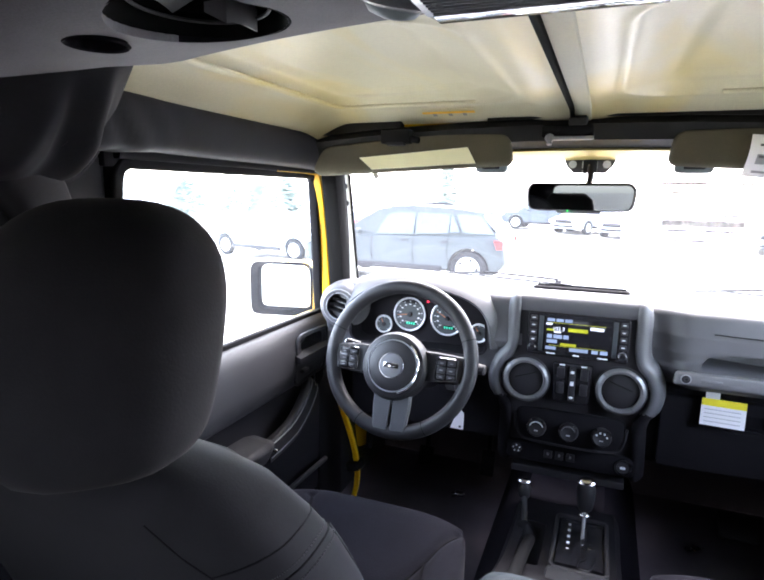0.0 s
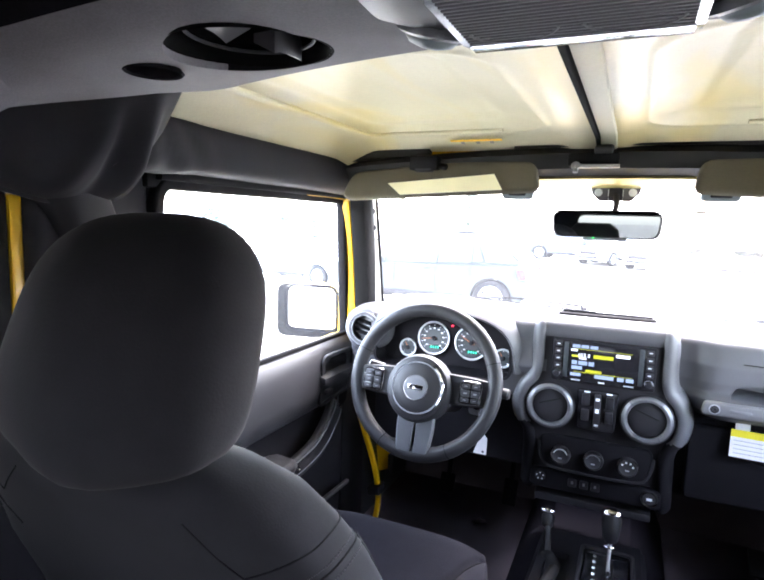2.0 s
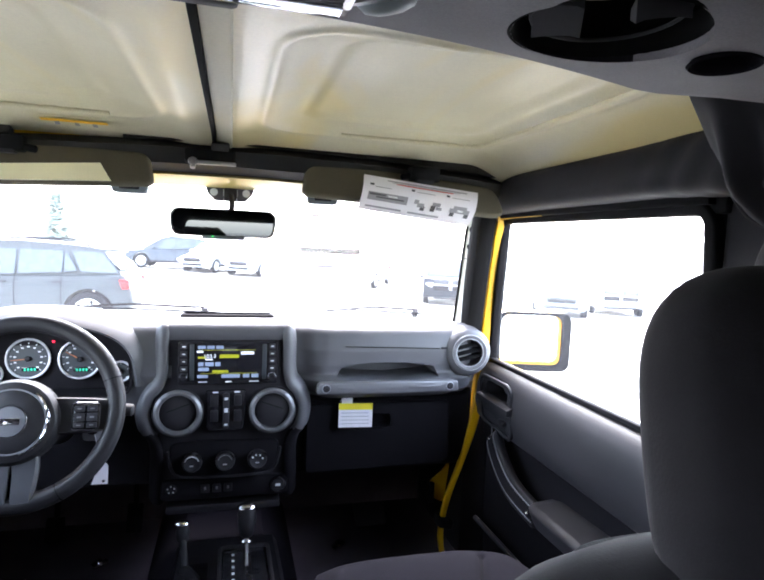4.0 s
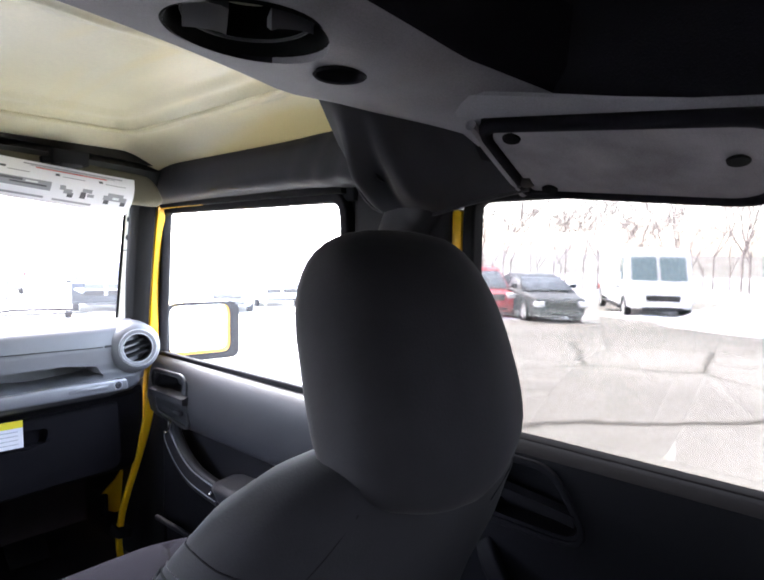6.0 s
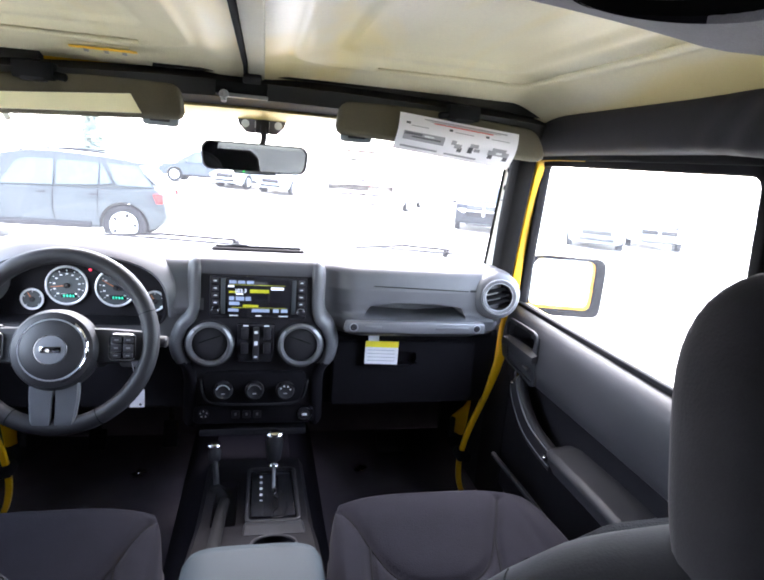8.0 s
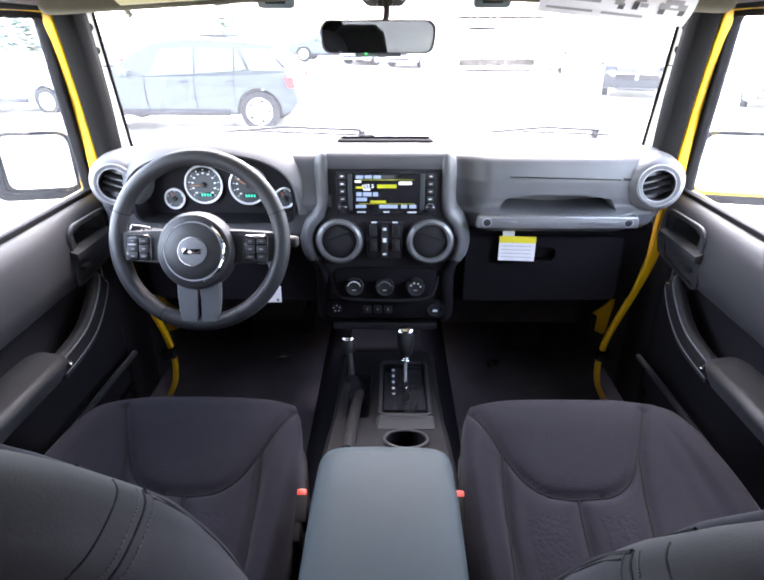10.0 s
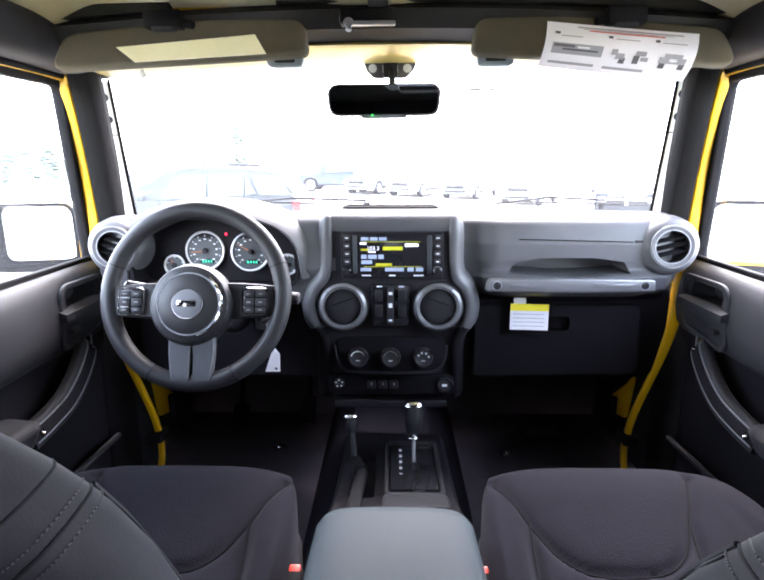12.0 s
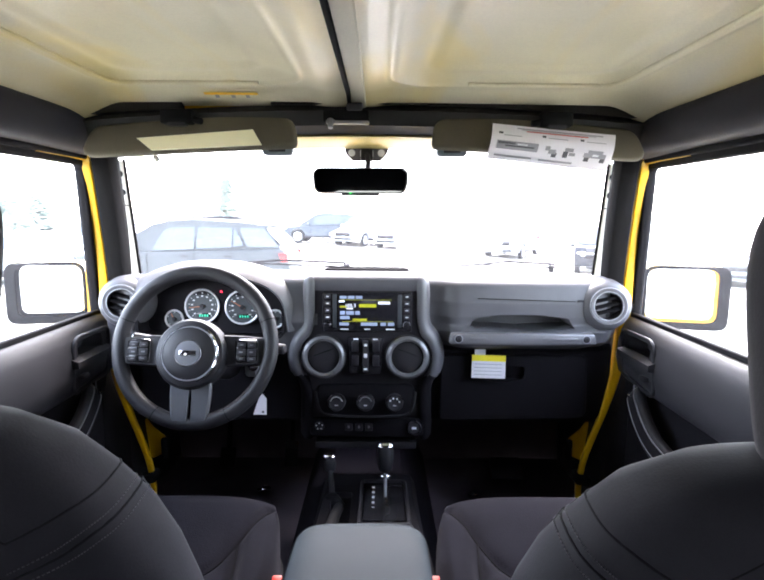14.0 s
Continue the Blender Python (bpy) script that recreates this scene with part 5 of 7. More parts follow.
# wiper gear and bonnet beyond the glass
hood = thing("bonnet", (0, 1.2, 0.9), "yellow bonnet ahead of the windscreen", "bonnet", kind="structure")
part("panel", loft([[(x, y, 1.03 - 0.05 * ((y - 0.55) / 1.3) - 0.03 * (x / 0.6) ** 2) for x in [-0.62 + 1.24 * i / 12 for i in range(13)]] + [(0.62, y, 0.7), (-0.62, y, 0.7)] for y in (0.90, 1.1, 1.4, 1.85)]), YELLOW, hood)
for x0, x1 in ((-0.42, -0.06), (0.26, 0.52)):
    wp = thing("wiper", ((x0 + x1) / 2, 0.45, 1.24), "black wiper arm resting on the windscreen", "wiper", "wipers")
    part("arm", tube([(x0, 0.46, 1.252), ((x0 + x1) / 2, 0.435, 1.268), (x1, 0.43, 1.262)], 0.0028, 8), RUBBER, wp)
    part("blade", box(((x0 + x1) / 2 + 0.05, 0.43, 1.255), (abs(x1 - x0) * 0.9, 0.006, 0.004), 0.0015, rot=(0, 2, 0)), RUBBER, wp)
    part("pivot", cyl((x1, 0.46, 1.238), (x1, 0.455, 1.258), 0.009, 14, 0.002), PLASTIC, wp)

# ---------------------------------------------------------------- steering wheel
# local x is to the right, local y is up along the wheel
SW = Matrix.Translation((-0.354, 0.035, 1.120)) @ pose(0, 0, 0, 90 - 19, 0, 0)
wheel = thing("steering_wheel", (-0.354, 0.05, 1.132), "black leather steering wheel with three spokes and a round hub", "steering wheel")
part("rim", torus(SW, 0.159, 0.0160, 72, 14), LEATHER, wheel)
for a in (20, 160, 242, 298):
    d = Vector((math.cos(radians(a)), math.sin(radians(a)), 0))
    part("rim_joint", torus(SW @ Matrix.Translation(d * 0.159) @ Vector((-d.y, d.x, 0)).to_track_quat("Z", "Y").to_matrix().to_4x4(), 0.0162, 0.0008, 18, 6), THREAD, wheel)
HUB = SW @ Matrix.Translation((-0.003, -0.018, 0.006))
hub = part("hub", lathe([(0.070, -0.03), (0.075, -0.01), (0.074, 0.010), (0.068, 0.022), (0.057, 0.0265), (0.055, 0.0245), (0.053, 0.0265), (0.03, 0.030), (0.001, 0.031)], HUB, 48), LEATHER, wheel)
part("hub_ring", torus(HUB @ Matrix.Translation((0, 0, 0.0255)), 0.055, 0.0016, 48, 6), SILVER, hub)
badge = part("badge", lathe([(0.026, 0.0295), (0.026, 0.032), (0.024, 0.0325), (0.001, 0.0325)], HUB, 36), GREYTRIM, hub)
part("badge_ring", torus(HUB @ Matrix.Translation((0, 0, 0.0315)), 0.0265, 0.0014, 36, 6), CHROME, badge)
# Extra chrome arc where the hub ring glints on its right.
part("hub_glint", tube([HUB @ Vector((0.0585 * math.cos(q), 0.0585 * math.sin(q), 0.0262 - 0.0012)) for q in [radians(-72 + 124 * j / 24) for j in range(25)]], 0.0026, 8), CHROME, hub, "chrome arc added for the glint on the hub ring")
part("badge_shape", moved(box((0, 0, 0.033), (0.034, 0.011, 0.0015), 0.0006), HUB), CHROME, badge)
for s in (-1, 1):
    sp = part("spoke", loft([[SW @ Vector(p) for p in ((x, -0.010 - h, 0.006 * z0 - 0.010), (x, -0.010 + h, 0.006 * z0 - 0.010), (x, -0.010 + h * 0.9, 0.008 + 0.004 * z0), (x, -0.010 - h * 0.9, 0.008 + 0.004 * z0))]
                             for x, h, z0 in ((s * 0.05, 0.034, 1), (s * 0.085, 0.033, 1), (s * 0.12, 0.031, 0.5), (s * 0.15, 0.028, 0), (s * 0.16, 0.022, 0))]), PLASTIC, wheel)
    pad = part("button_pad", moved(box((s * 0.112, -0.012, 0.0125), (0.044, 0.045, 0.008), 0.004, 3), SW), GLOSS, sp)
    part("pad_ring", sweep([SW @ Vector((s * 0.112 + p[0], -0.012 + p[1], 0.0165)) for p in rrect(0.046, 0.047, 0.008)], circle(0.0013, 6), up=SW.to_3x3() @ Vector((0, 0, 1)), closed=True), CHROME, pad)
    for i, (bx, by, bw, bh) in enumerate(((-0.0105, 0.013, 0.017, 0.010), (0.0105, 0.013, 0.017, 0.010), (-0.0105, -0.002, 0.018, 0.014), (0.0105, -0.002, 0.018, 0.014), (-0.0105, -0.016, 0.017, 0.009), (0.0105, -0.016, 0.017, 0.009))):
        kb = part("key", moved(box((s * 0.112 + bx, -0.012 + by, 0.0175), (bw, bh, 0.004), 0.0012), SW), PLASTIC, pad)
        part("key_print", moved(box((s * 0.112 + bx, -0.012 + by, 0.0198), (bw * 0.4, bh * 0.22, 0.0006), 0), SW), KEYPRINT, kb)
for s in (-1, 1):
    part("lower_spoke", loft([[SW @ Vector((s * a, y, z + h)) for a, h in ((g, -0.014), (w, -0.014), (w + 0.001, -0.004), (w - 0.003, 0.0), (g + 0.002, 0.0), (g, -0.002))] for y, g, w, z in ((-0.06, 0.001, 0.041, 0.018), (-0.095, 0.001, 0.0415, 0.016), (-0.108, 0.003, 0.041, 0.0155), (-0.135, 0.0035, 0.038, 0.0160), (-0.150, 0.0035, 0.036, 0.0170), (-0.156, 0.0035, 0.035, 0.0145))]), SPOKEGREY, wheel, "grey leg of the lower spoke")
part("lower_spoke_back", moved(box((0, -0.115, 0.002), (0.060, 0.075, 0.006), 0.002), SW), RUBBER, wheel)
part("column", cyl(SW @ Vector((0, -0.01, -0.02)), SW @ Vector((0, -0.02, -0.25)), 0.042, 24, 0.006), PLASTIC, wheel)
stalk = part("stalk", tube([SW @ Vector((-0.03, 0.0, -0.06)), SW @ Vector((-0.09, 0.014, -0.055)), SW @ Vector((-0.145, 0.020, -0.05))], 0.009, 12), PLASTIC, wheel)
part("stalk_knob", cyl(SW @ Vector((-0.115, 0.016, -0.053)), SW @ Vector((-0.155, 0.022, -0.049)), 0.0125, 18, 0.003), GLOSS, stalk)
for i in range(3):
    part("stalk_print", moved(box((-0.121 - i * 0.009, 0.020, -0.0395), (0.004, 0.006, 0.001), 0), SW), PRINT, stalk)
stalk2 = part("stalk", tube([SW @ Vector((0.03, 0.0, -0.06)), SW @ Vector((0.12, 0.005, -0.055)), SW @ Vector((0.165, 0.0, -0.05))], 0.008, 12), PLASTIC, wheel)
part("stalk_knob", cyl(SW @ Vector((0.150, 0.002, -0.052)), SW @ Vector((0.182, -0.002, -0.049)), 0.0115, 18, 0.003), PLASTIC, stalk2)
ig = part("ignition", box((-0.268, 0.21, 1.035), (0.04, 0.06, 0.055), 0.008), GREYTRIM, wheel)
part("lock", lathe([(0.012, 0), (0.012, 0.006), (0.006, 0.008), (0.001, 0.008)], facing((-0.266, 0.18, 1.037), (0, -1, 0)), 18), CHROME, ig)
keytag = thing("key_tag", (-0.252, 0.184, 0.95), "white paper key tag hanging from the ignition", "tag")
part("card", prism(rounded([(-0.270, 0.915), (-0.238, 0.915), (-0.237, 0.955, 0.002), (-0.250, 0.972, 0.004)], 3), "y", 0.180, 0.1812), PAPER, keytag)
part("hole", lathe([(0.003, 0), (0.003, 0.001)], facing((-0.246, 0.1798, 0.922), (0, -1, 0)), 12), INK, keytag)
part("string", tube([(-0.250, 0.181, 0.968), (-0.258, 0.18, 1.0), (-0.264, 0.178, 1.03)], 0.0012, 6), INKGREY, keytag)

# ---------------------------------------------------------------- doors


def front_door(s):
    d = thing("front_door", (s * 0.71, -0.1, 0.5), "closed front door with dark moulded lining and clear window", "door", "front doors")
    # lining: section of (x, z) carried along y
    def sec(y):
        f = step(0.36, 0.26, y)
        a = 0.012 * f
        return [(s * x, y, z) for x, z in [(0.735, 1.132), (0.712, 1.136), (0.698 - a, 1.132), (0.686 - a, 1.120), (0.678 - a, 1.102), (0.672 - a, 1.075), (0.668 - a, 1.03), (0.676 - a, 0.99), (0.694, 0.965), (0.700, 0.90), (0.700, 0.72), (0.706, 0.60), (0.735, 0.56)]]
    lining = loft([sec(y) for y in (0.330, 0.325, 0.31, 0.28, 0.2, 0.1, 0.0, -0.1, -0.2, -0.3, -0.4, -0.46, -0.50)])
    lining = cut(lining, prism(rounded([(0.135, 1.062, 0.012), (0.255, 1.066, 0.02), (0.265, 1.10, 0.02), (0.145, 1.10, 0.02)]), "x", s * 0.60, s * 0.712))
    # Lower lining darkened: the shade of its hollow set as colour.
    lin = shade_below(part("lining", lining, DOOR, d), LOWER, 0.96)
    hb = part("handle_box", sweep([(s * 0.660, p[0], p[1]) for p in rounded([(0.105, 0.985, 0.02), (0.262, 1.000, 0.02), (0.295, 1.108, 0.025), (0.125, 1.112, 0.03)], 5)], rrect(0.010, 0.008, 0.003), up=(1, 0, 0), closed=True), DOOR, d)
    part("lever", loft([[(s * x, y, 1.055 + dz - 0.004 * (y - 0.1)) for x, dz in ((0.643, -0.008), (0.643, 0.006), (0.664, 0.014), (0.680, -0.012))] for y in (0.108, 0.13, 0.22, 0.265, 0.278)]), DOOR, hb)
    part("lever_base", prism(rounded([(0.112, 0.992, 0.01), (0.262, 1.004, 0.01), (0.270, 1.044, 0.01), (0.116, 1.048, 0.01)]), "x", s * 0.658, s * 0.68, 0.003), DOOR, hb)
    part("lock_knob", box((s * 0.654, 0.145, 1.02), (0.016, 0.03, 0.012), 0.004), PLASTIC, hb)
    part("window_switch", prism(rrect_at(0.225, 0.965, 0.05, 0.034, 0.01), "x", s * 0.682, s * 0.70, 0.003), GLOSS, d)
    part("switch_ring", sweep([(s * 0.682, p[0], p[1]) for p in rrect_at(0.225, 0.965, 0.052, 0.036, 0.011)], circle(0.002, 6), up=(1, 0, 0), closed=True), GREYTRIM, d)
    path = smooth_path([(s * 0.668, 0.190, 0.972), (s * 0.652, 0.170, 0.962), (s * 0.646, 0.120, 0.925), (s * 0.648, 0.070, 0.893), (s * 0.655, 0.02, 0.875), (s * 0.664, -0.03, 0.862)], 5)
    inward = Vector((-s, 0, 0.35))
    ph = part("pull_handle", sweep(path, rrect(0.048, 0.028, 0.010), up=inward), DOOR, d)
    part("pull_insert", sweep([p + inward * 0.0135 for p in path[2:]], rrect(0.025, 0.004, 0.0015), up=inward), LOWER, ph)
    for off in (-1, 1):
        line = []
        for i in range(1, len(path)):
            t = (path[min(i + 1, len(path) - 1)] - path[i - 1]).normalized()
            line.append(path[i] + inward * 0.0142 + t.cross(inward).normalized() * off * 0.0125)
        part("insert_edge", sweep(line, rrect(0.0028, 0.0032, 0.0008), up=inward), GREYTRIM, ph)
    for p in (path[4], path[-3]):
        part("bolt", lathe([(0.006, 0), (0.006, 0.002), (0.003, 0.003), (0.001, 0.001)], facing(p + Vector((-s * 0.0175, 0, 0.005)), (-s, 0, 0.3)), 16), CHROME, ph)
    arm = loft([[(s * x, y, z) for x, z in rounded([(0.70, zt - 0.07), (xi + 0.02, zt - 0.055, 0.02), (xi, zt - 0.01, 0.015), (xi + 0.012, zt, 0.012), (0.70, zt + 0.004)], 3)]
                for y, zt, xi in ((0.0, 0.885, 0.668), (-0.02, 0.896, 0.640), (-0.06, 0.908, 0.622), (-0.2, 0.915, 0.618), (-0.36, 0.915, 0.618), (-0.44, 0.912, 0.63), (-0.47, 0.905, 0.66))])
    part("armrest", arm, DOOR, d)
    part("pocket_rim", tube([(s * 0.672, 0.30, 0.70), (s * 0.664, 0.1, 0.715), (s * 0.662, -0.2, 0.72), (s * 0.668, -0.44, 0.72)], 0.007, 8, smooth=4), PLASTIC, d)
    part("outer_skin", box((s * 0.748, -0.09, 0.83), (0.012, 0.93, 0.60), 0.004), YELLOW, d, "yellow outer door skin")
    op = rounded([(0.352, 1.128, 0.015), (-0.395, 1.128, 0.02), (-0.395, 1.520, 0.035), (0.262, 1.520, 0.03)], 5)

    def lean(bm_):
        for v_ in bm_.verts:
            v_.co.x -= s * 0.075 * max(0.0, v_.co.z - 1.14)
        return bm_

    wf = part("window_frame", lean(sweep([(s * 0.718, p[0], p[1]) for p in op], rrect(0.022, 0.026, 0.006), up=(1, 0, 0), closed=True)), RUBBER, d, "black window frame")
    part("pane", lean(prism(op, "x", s * 0.722, s * 0.727)), SIDEGLASS, d).visible_shadow = False
    part("corner_filler", box((s * 0.692, -0.388, 1.528), (0.018, 0.060, 0.034), 0.004), RUBBER, d)
    part("belt_seal", sweep([(s * 0.708, 0.345, 1.137), (s * 0.708, -0.39, 1.142)], rrect(0.012, 0.014, 0.003), up=(1, 0, 0)), RUBBER, d)
    return d


def rear_door(s):
    d = thing("rear_door", (s * 0.71, -0.9, 0.5), "closed rear door with dark moulded lining and clear window", "door", "rear doors")
    lining = loft([[(s * x, y, z) for x, z in [(0.745, 1.148), (0.705, 1.150), (0.69, 1.14), (0.682, 1.09), (0.684, 1.0), (0.70, 0.95), (0.70, 0.6), (0.745, 0.55)]] for y in (-0.60, -0.64, -0.8, -1.0, -1.13)])
    lining = cut(lining, prism(rounded([(-0.855, 1.045, 0.03), (-0.705, 1.045, 0.02), (-0.70, 1.125, 0.03), (-0.80, 1.125, 0.05)], 5), "x", s * 0.6, s * 0.72))
    part("lining", lining, SHADED_DOOR, d)
    part("cup_rim", sweep([(s * 0.682, p[0], p[1]) for p in rounded([(-0.865, 1.035, 0.03), (-0.695, 1.035, 0.02), (-0.69, 1.133, 0.03), (-0.80, 1.133, 0.05)], 5)], rrect(0.010, 0.008, 0.003), up=(1, 0, 0), closed=True), SHADED_DOOR, d)
    part("lever", loft([[(s * x, y, 1.078 + dz + 0.10 * (y + 0.78)) for x, dz in ((0.676, -0.008), (0.676, 0.006), (0.692, 0.010), (0.70, -0.010))] for y in (-0.835, -0.82, -0.73, -0.712)]), SHADED_DOOR, d)
    part("pull_handle", sweep(smooth_path([(s * 0.69, -0.70, 0.99), (s * 0.668, -0.73, 0.965), (s * 0.664, -0.80, 0.90), (s * 0.672, -0.87, 0.85)], 5), rrect(0.03, 0.026, 0.008), up=(-s, 0, 0.3)), SHADED_DOOR, d)
    part("bolt", lathe([(0.005, 0), (0.005, 0.002), (0.001, 0.002)], facing((s * 0.654, -0.75, 0.945), (-s, 0, 0.3)), 14), CHROME, d)
    part("outer_skin", box((s * 0.765, -0.87, 0.83), (0.012, 0.54, 0.62), 0.004), YELLOW, d, "yellow outer door skin")
    op = rounded([(-0.632, 1.140, 0.012), (-1.075, 1.140, 0.02), (-1.055, 1.512, 0.04), (-0.632, 1.512, 0.03)], 5)
    part("window_frame", sweep([(s * 0.735, p[0], p[1]) for p in op], rrect(0.022, 0.03, 0.005), up=(1, 0, 0), closed=True), RUBBER, d, "black window frame")
    part("pane", prism(op, "x", s * 0.742, s * 0.747), REARGLASS, d, "lightly tinted pane")
    part("upper_frame", box((s * 0.745, -0.87, 1.535), (0.03, 0.56, 0.05), 0.008), RUBBER, d)
    return d


def door_mirror(s):
    cx = -0.892 if s < 0 else 0.89
    d = thing("door_mirror", (cx, 0.45, 1.08), "yellow and black door mirror outside the window", "door mirror", "door mirrors")
    w, h, cz = (0.205, 0.172, 1.173) if s < 0 else (0.225, 0.180, 1.170)
    out = rounded([(-w / 2, -h / 2, 0.03), (w / 2, -h / 2, 0.03), (w / 2, h / 2, 0.035), (-w / 2, h / 2, 0.035)], 5)
    m = Matrix.Translation((cx, 0.43, cz)) @ pose(0, 0, 0, 0, 0, s * -12)
    part("shell", moved(loft([[(p[0] * k, y, p[1] * k) for p in out] for y, k in ((-0.005, 1.0), (0.05, 1.0), (0.085, 0.96), (0.115, 0.80))]), m), YELLOW, d)
    def inner(k, dx, dz):
        return [(p[0] * k - s * dx, p[1] * k + dz) for p in out]
    rim = cut(prism([tuple(p) for p in out], "y", -0.016, -0.004, 0.004), prism(inner(0.83, 0.010, 0.006), "y", -0.03, 0.01))
    part("rim", moved(rim, m), MIRRORRIM, d, "black mirror rim")
    part("inner_bezel", moved(prism(inner(0.84, 0.010, 0.006), "y", -0.009, -0.006), m), YELLOW if s > 0 else MIRRORRIM, d, "inner edge round the mirror glass")
    part("mirror_glass", moved(prism(inner(0.775, 0.016, 0.011), "y", -0.012, -0.009), m), MIRROR, d)
    part("arm", loft([[(s * x, y, z) for y, z in ((0.44, 1.10), (0.50, 1.10), (0.50, 1.23), (0.44, 1.23))] for x in (0.73, 0.81)]), YELLOW, d)
    return d


for s in (-1, 1):
    front_door(s)
    rear_door(s)
    door_mirror(s)

# ---------------------------------------------------------------- seats


def superloop(cx, cy, a, b, z, p=2.6, n=36, tilt=0.0):
    out = []
    for i in range(n):
        t = 2 * math.pi * i / n
        c, q = math.cos(t), math.sin(t)
        x = a * math.copysign(abs(c) ** (2 / p), c)
        y = b * math.copysign(abs(q) ** (2 / p), q)
        out.append((cx + x, cy + y, z + tilt * y))
    return out


def seat(s):
    cx = s * 0.348
    dy, dz = (-0.020, 0.0) if s < 0 else (-0.064, -0.026)
    lift = 0.014 if s < 0 else 0.029
    k_ = 0.80 if s < 0 else 0.865
    st = thing("front_seat", (cx, -0.4, 0.55), "dark grey cloth bucket seat with high headrest", "seat", "front seats")
    # headrest
    H = []
    for i in range(27):
        u = -math.cos(math.pi * i / 26) * 0.9995
        round_ = (1 - abs(u) ** (3.4 if u > 0 else 6.5)) ** (1 / 3.0)
        zh = 1.335 + 0.135 * u
        H.append((zh, (0.131 - 0.014 * u - 0.004 * u * u) * round_, 0.066 * (1 - abs(u) ** 2.6) ** (1 / 2.4) - 0.004 * u * round_, -0.724 + 0.026 * u))
    hx = cx + (-0.020 if s < 0 else 0.049)
    H = [(1.470 + dz - (1.470 - z) * k_, a * (0.93 if s < 0 else 0.905), b, y + dy) for z, a, b, y in H]
    head = loft([superloop(hx - s * 0.014 * step(1.25, 1.44, z), y, a, b, z, 2.9) for z, a, b, y in H])
    for v in head.verts:
        if v.co.y < -0.72 + dy:
            v.co.y -= 0.014 * math.exp(-((v.co.x - hx) / 0.05) ** 2) * step(1.2, 1.26, v.co.z) * (1 - step(1.42, 1.47, v.co.z))
        v.co.z -= 0.022 * math.exp(-((v.co.x - hx) / 0.075) ** 2) * (1 - step(1.235, 1.30, v.co.z))
    part("headrest", head, CLOTH_SIDE, st, angle=70)
    for k in (-1, 1):
        part("headrest_post", cyl((hx + k * 0.06, -0.705 + dy, 1.14), (hx + k * 0.06, -0.715 + dy, 1.23), 0.007, 12), CHROME, st)
    # backrest
    B = [(0.74, 0.190, 0.060, -0.500), (0.78, 0.215, 0.078, -0.508), (0.86, 0.232, 0.088, -0.530), (0.95, 0.236, 0.088, -0.556), (1.03, 0.228, 0.084, -0.586), (1.09, 0.220, 0.080, -0.612), (1.14, 0.208, 0.076, -0.636),
         (1.18, 0.192, 0.070, -0.658), (1.215, 0.170, 0.062, -0.676), (1.238, 0.138, 0.048, -0.688), (1.250, 0.085, 0.028, -0.694)]
    B = [(z + (dz + lift) * step(0.8, 1.15, z), a, b, y + dy - 0.030) for z, a, b, y in B]
    bx = cx + s * 0.018
    back_ = loft([superloop(bx, y, a, b, z, 3.0) for z, a, b, y in B])
    swell = 0.040 if s < 0 else 0.055

    def shoulder(p):
        """The outboard shoulder swells past the headrest."""
        k = max(0.0, s * (p.x - bx) / 0.2)
        k = min(1.0, k) ** 1.5 * step(0.98, 1.13, p.z)
        return Vector((p.x + s * swell * k, p.y, p.z + 0.016 * k * step(1.10, 1.20, p.z)))

    for v in back_.verts:
        v.co = shoulder(v.co)
    part("backrest", back_, CLOTH_SIDE, st, angle=70)

    def on_back(deg, z, out=0.0):
        """A point of the backrest's skin at an angle round it (-90 is the rear) and a height."""
        for (z0, a0, b0, y0), (z1, a1, b1, y1) in zip(B, B[1:]):
            if z0 <= z <= z1:
                f = (z - z0) / (z1 - z0)
                a, b, y = a0 + (a1 - a0) * f + out, b0 + (b1 - b0) * f + out, y0 + (y1 - y0) * f
                c, q = math.cos(radians(deg)), math.sin(radians(deg))
                return shoulder(Vector((bx + a * math.copysign(abs(c) ** (2 / 3.0), c), y + b * math.copysign(abs(q) ** (2 / 3.0), q), z)))

    def stitched(name, line):
        route = smooth_path([on_back(g, z) for g, z in line], 8)
        part(name, tube(route, 0.0011, 6), THREAD, st)
        for off in (-0.007, 0.007):
            dashes = []
            row = smooth_path([on_back(g + (off * 400 if abs(line[0][0] - line[-1][0]) < 40 else 0), z + (0 if abs(line[0][0] - line[-1][0]) < 40 else off), 0.0008) for g, z in line], 22)
            for p, q in list(zip(row, row[1:]))[::2]:
                dashes.append(tube([p, q], 0.0006, 4))
            part("stitching", join(*dashes), STITCH, st)

    for k in (0, 180):
        def side(g):
            return g if k == 0 else -180 - g
        part("yoke_seam", tube(smooth_path([on_back(side(g), z) for g, z in ((34, 1.190), (15, 1.197), (-6, 1.197), (-26, 1.193), (-42, 1.184), (-54, 1.174))], 6), 0.0009, 6), THREAD, st)
        part("yoke_seam", tube(smooth_path([on_back(side(g), z) for g, z in ((-54, 1.174), (-60, 1.195), (-66, 1.222))], 6), 0.0007, 6), THREAD, st)
        stitched("shoulder_seam", [(side(g), z) for g, z in ((30, 1.166), (12, 1.174), (-8, 1.173), (-28, 1.166), (-44, 1.154), (-60, 1.138))])
